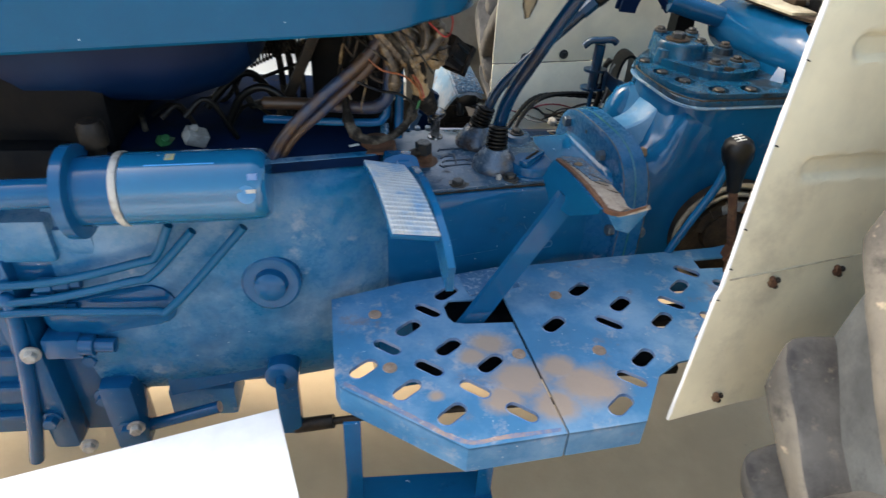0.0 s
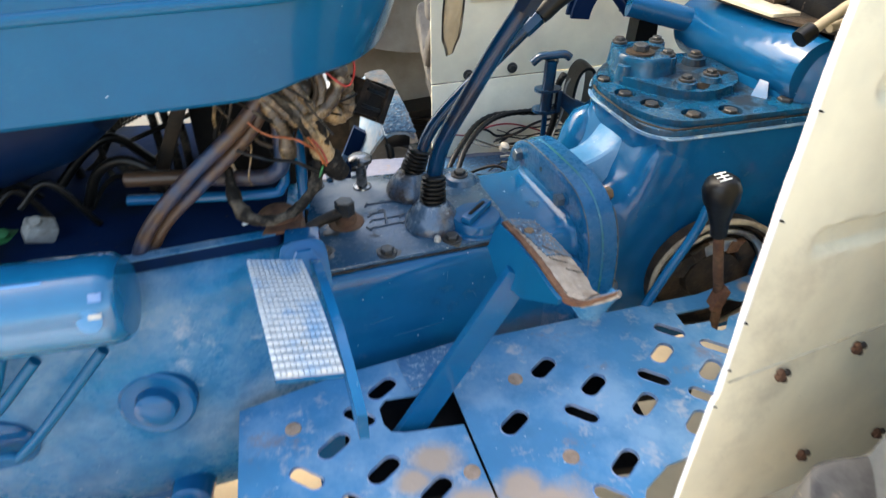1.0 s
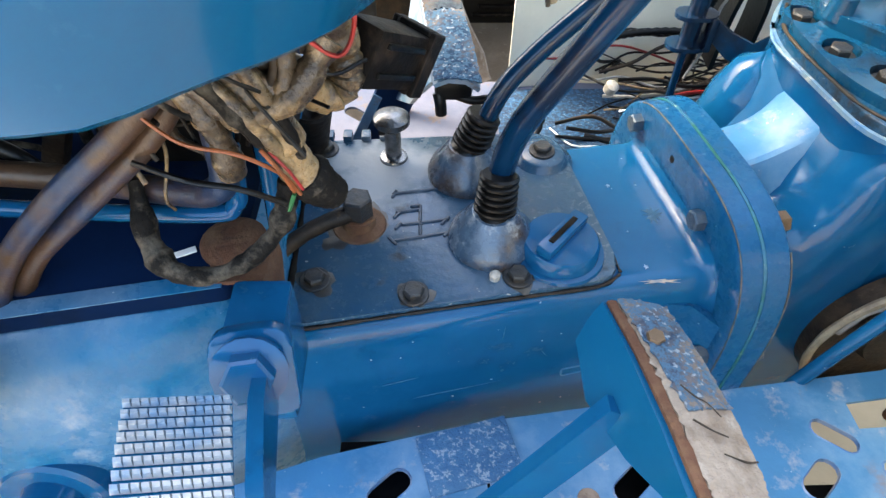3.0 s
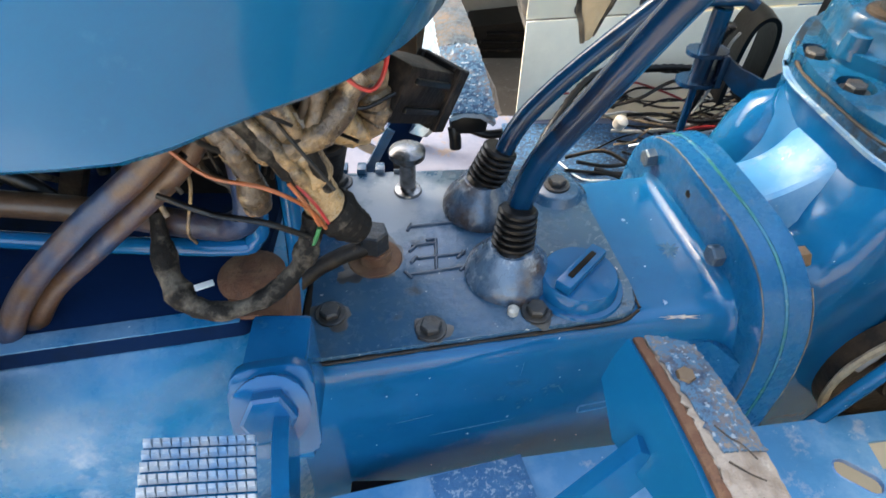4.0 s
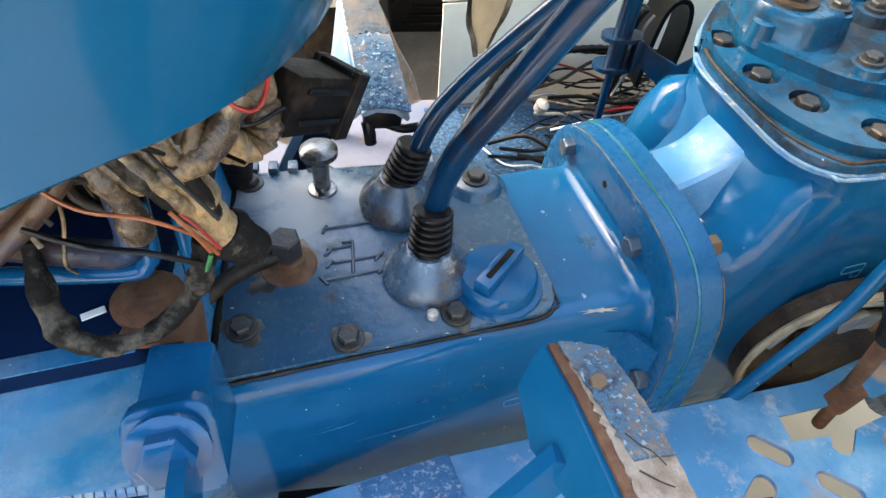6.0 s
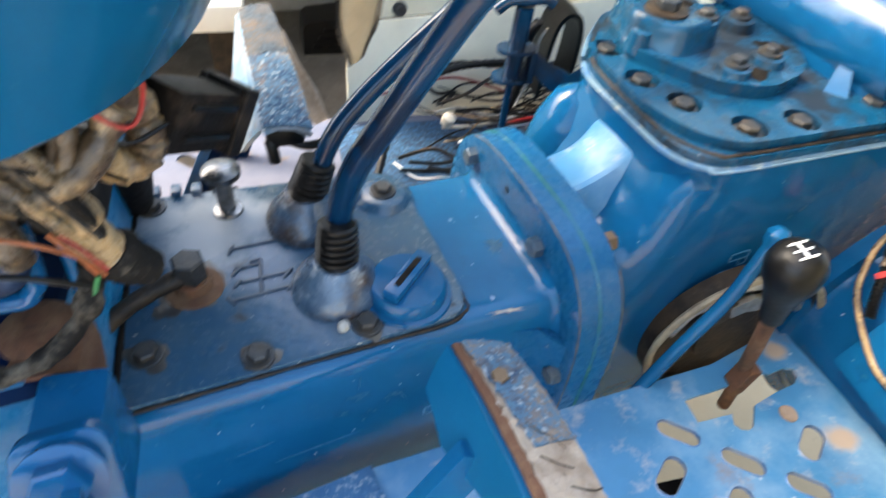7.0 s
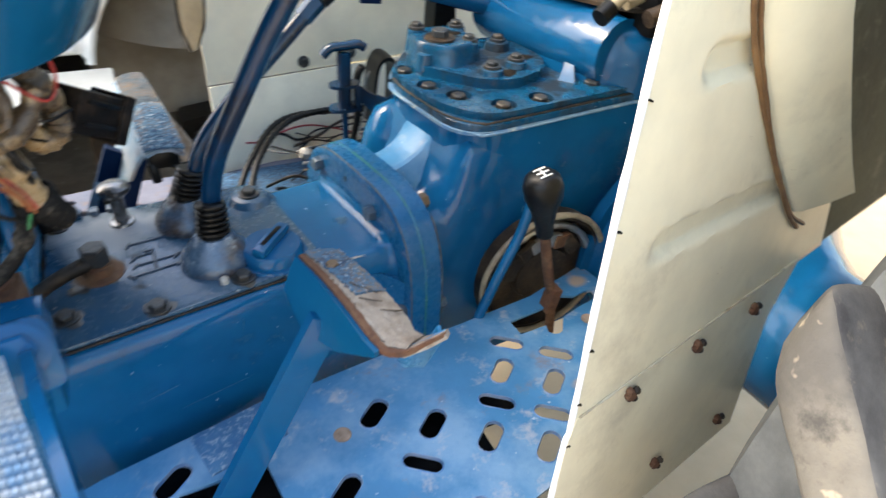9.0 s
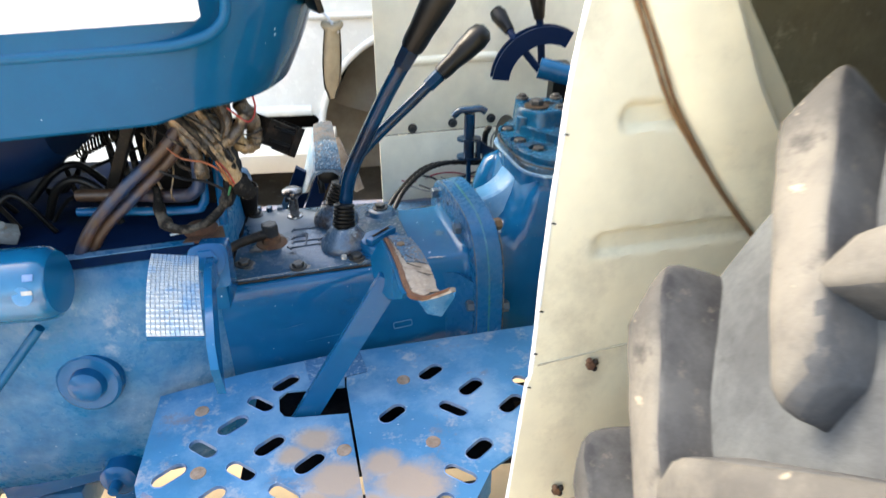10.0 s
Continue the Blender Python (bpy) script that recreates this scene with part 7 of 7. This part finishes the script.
bm = bmesh.new()
box(bm, (-0.003, -0.0035, -0.014), (0.003, 0.0035, 0.014), 0.0015, pose(0.641, -0.122, 0.69, 22, 36, 0))
part("red_plug", bm, REDW, tractor)
bm = bmesh.new()
turned(bm, (0.712, -0.085, 0.738), (-0.4, -0.6, 0.5), [(0, 0.014), (0.015, 0.014), (0.016, 0.01), (0.028, 0.009), (0.029, 0)], 16)
part("bleeder", bm, BLUE, tractor)

# ---- key with leather fob ----
ky = tagged(new("ignition_key"), "black-headed ignition key with a tan leather fob hanging from the hood", "key")
bm = bmesh.new()
box(bm, (-0.005, -0.028, -0.02), (0.005, 0.028, 0.02), 0.005, pose(0.062, -0.115, 1.098, 0, -15, 20))
part("key_head", bm, BLACK, ky)
bm = bmesh.new()
turned(bm, (0.028, -0.13, 1.105), (1, 0.2, -0.1), [(0, 0.014), (0.01, 0.014), (0.014, 0.01), (0.03, 0.004)], 20)
part("lock_barrel", bm, STEEL, ky)
run("key_ring", [(0.066, -0.125, 1.085), (0.078, -0.133, 1.078), (0.088, -0.14, 1.066), (0.095, -0.143, 1.056)], 0.0016, STEEL, "", ky, 6)
bm = bmesh.new()
fob = []
for k in range(15):
    t = k / 14
    z = 1.062 - 0.092 * t
    w = 0.0095 + 0.003 * math.sin(math.pi * min(1, t * 1.1)) - (0.006 * max(0, t - 0.8) / 0.2)
    th = 0.009 * (1 - t) + 0.004
    cx, cy = 0.087 - 0.008 * t, -0.138
    fob.append([V(cx + w * math.cos(a) * 0.9, cy + w * 0.45 * math.cos(a) + th * math.sin(a), z) for a in (2 * math.pi * q / 20 for q in range(20))])
loft(bm, fob)
part("leather_fob", bm, LEATHER, ky)
for sg in (1, -1):
    bm = bmesh.new()
    hose(bm, [V(0.087 - 0.008 * t + sg * 0.9 * (0.0095 + 0.003 * math.sin(math.pi * min(1, t * 1.1)) - 0.006 * max(0, t - 0.8) / 0.2), -0.140 + sg * 0.004, 1.062 - 0.092 * t) for t in (0, 0.2, 0.4, 0.6, 0.8, 0.9, 1.0)], 0.0016, 6, 6, 0.3)
    part("stitched_edge", bm, HARN, ky, "dark stitched edge")
bm = bmesh.new()
hose(bm, [V(0.087 + 0.010 * math.cos(a), -0.138 + 0.009 * math.sin(a), 1.064 + 0.002 * math.cos(2 * a)) for a in (2 * math.pi * q / 12 for q in range(13))], 0.005, 8, 3)
part("fob_rim", bm, LEATHER, ky)
# Dark disc painted over the fob's end in place of a hollow.
bm = bmesh.new()
turned(bm, (0.087, -0.138, 1.0625), (0, 0, 1), [(0, 0.008), (0.0015, 0.008), (0.002, 0)], 16)
part("fob_hole", bm, GREASE, ky)

# tan worn edge of the footplate
edge_line = spline([(-0.186, -0.4235, 0), (-0.11, -0.4765, 0), (-0.035, -0.529, 0), (0.02, -0.5265, 0), (0.095, -0.519, 0)], 10)
bm = bmesh.new()
rows_e = []
for i, p in enumerate(edge_line):
    w = 0.006 + 0.006 * abs(noise.noise(V(i * 0.7, 3.1, 0)))
    rows_e.append([V(p.x, p.y, TOPZ + 0.0004), V(p.x + 0.2 * w, p.y + 0.5 * w, TOPZ + 0.0008), V(p.x + 0.3 * w, p.y + w, TOPZ + 0.0004)])
bent_sheet(bm, rows_e, 0.0004)
part("worn_edge", bm, MUD, fp, "tan worn edge of the footplate")

# ---- background ----
# white van parked beyond the tractor
van = tagged(new("van"), "white parked van with a dark wheel arch behind the tractor", "van")
XA, ZA, RA = 0.34, 0.36, 0.42
arch = [(XA + RA * math.cos(radians(a)), ZA + RA * math.sin(radians(a))) for a in range(172, 7, -8)]
bm = bmesh.new()
side = [(-2.6, 0.45), (XA - RA - 0.02, 0.45)] + arch + [(XA + RA + 0.02, 0.45), (1.4, 0.45), (1.4, 1.42), (-2.6, 1.42)]
loft(bm, [[V(x, 1.47 + 0.05 * max(0, z - 0.9), z) for x, z in side], [V(x, 1.53 + 0.05 * max(0, z - 0.9), z) for x, z in side]])
part("body", bm, VAN, van)
for pts, r in (([(x, 1.468, z) for x, z in arch], 0.014), ([(-2.6, 1.468, 0.80), (-0.1, 1.468, 0.82), (1.4, 1.468, 0.82)], 0.012), ([(-2.6, 1.475, 0.47), (-1.0, 1.475, 0.47), (XA - RA - 0.03, 1.475, 0.47)], 0.022)):
    bm = bmesh.new()
    hose(bm, pts, r, 10, 4)
    part("moulding", bm, VAN, van)
bm = bmesh.new()
loft(bm, [[V(x, 1.53, z) for x, z in arch], [V(x, 1.80, z) for x, z in arch]], closed=False)
part("arch_liner", bm, LINER, van, "grey plastic arch liner")
bm = bmesh.new()
dish = []
for k in range(9):
    f = k / 8
    dish.append([V(XA + 0.05 * f + (x - XA) * (1 - f) * 1.0, 1.80 - 0.16 * math.sin(f * 2.6), ZA + (z - ZA) * (1 - f)) for x, z in arch])
bent_sheet(bm, dish, 0.004)
part("inner_fender", bm, LINER, van, "pale concave inner fender")
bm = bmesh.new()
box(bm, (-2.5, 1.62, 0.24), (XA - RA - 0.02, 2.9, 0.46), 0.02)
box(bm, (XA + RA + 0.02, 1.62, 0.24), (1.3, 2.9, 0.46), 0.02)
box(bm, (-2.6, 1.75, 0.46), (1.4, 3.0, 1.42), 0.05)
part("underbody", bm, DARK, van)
bm = bmesh.new()
bent_sheet(bm, [[V(XA - RA + 2 * RA * i / 8, 1.79 + 0.03 * math.sin(math.pi * i / 8) + 0.02 * (j == 0), 0.08 + 0.12 * j) for j in range(5)] for i in range(9)], 0.004)
part("arch_back", bm, LINER, van, "dusty grey arch wall")
bm = bmesh.new()
box(bm, (-2.6, 1.49, 1.425), (1.4, 3.0, 1.50), 0.03)
part("roof", bm, VAN, van)
for x in (-1.9,):
    bm = bmesh.new()
    turned(bm, (x, 1.50, 0.33), (0, 1, 0), [(0, 0.2), (0.01, 0.29), (0.04, 0.325), (0.2, 0.325), (0.22, 0.3)], 40)
    wv = part("wheel", bm, RUBBER, van)
    bm = bmesh.new()
    turned(bm, (x, 1.495, 0.33), (0, 1, 0), [(0, 0.05), (0.006, 0.18), (0.02, 0.2)], 24)
    part("rim", bm, STEEL, wv)
# low concrete bench behind the tractor
bench = tagged(new("concrete_bench"), "low grey concrete bench beyond the tractor", "bench")
bm = bmesh.new()
box(bm, (-1.6, 1.15, 0.34), (-0.02, 1.45, 0.41), 0.008)
part("slab", bm, WALL, bench)
for x in (-1.5, -0.75, -0.12):
    bm = bmesh.new()
    box(bm, (x, 1.2, 0.0), (x + 0.1, 1.42, 0.34), 0.006)
    part("leg", bm, GREASE, bench)
# the van's shade as a brown ground sheet, and a ribbed block lying there
bm = bmesh.new()
rnd = random.Random(12)
edge_ = [(-2.7, 0.98), (-1.9, 0.92), (-1.1, 0.97), (-0.5, 0.9), (-0.3, 0.5), (0.2, 0.42), (1.1, 0.46), (1.5, 1.0), (1.5, 2.9), (-2.7, 2.9)]
slab(bm, rounded([V(x, y + rnd.uniform(-0.03, 0.03)) for x, y in edge_], 0.08, 4), 0.0, 0.004)
tagged(part("ground_shade", bm, GROUNDSHADE), "brown sheet on the ground with the van's shade in its colour", "ground", kind="structure")
# Ribbed block stands in for the lower tread of the van's tyre.
chock = tagged(new("tyre_block"), "ribbed black block in place of the van tyre's lower tread", "chock")
bm = bmesh.new()
loft(bm, [[V(x, 1.64, 0.004), V(x, 1.82, 0.004), V(x, 1.78, h), V(x, 1.65, h)] for x, h in ((0.148, 0.085), (0.156, 0.105), (0.17, 0.115), (0.34, 0.135), (0.36, 0.125))])
part("block", bm, BLACK, chock)
for k in range(3):
    bm = bmesh.new()
    box(bm, (0.18 + 0.02 * k, 1.63, 0.03 + 0.03 * k), (0.355, 1.645, 0.042 + 0.03 * k), 0.003)
    part("rib", bm, DUSTY, chock)
# farther tyre lying in the yard
bm = bmesh.new()
turned(bm, (5.3, 2.1, 0.11), (0, 0, 1), [(-0.11, 0.3), (-0.09, 0.42), (0, 0.46), (0.09, 0.42), (0.11, 0.3), (0.05, 0.22), (-0.05, 0.22), (-0.11, 0.3)], 36)
tagged(part("loose_tyre", bm, RUBBER), "worn black tyre lying flat on the yard", "tyre")
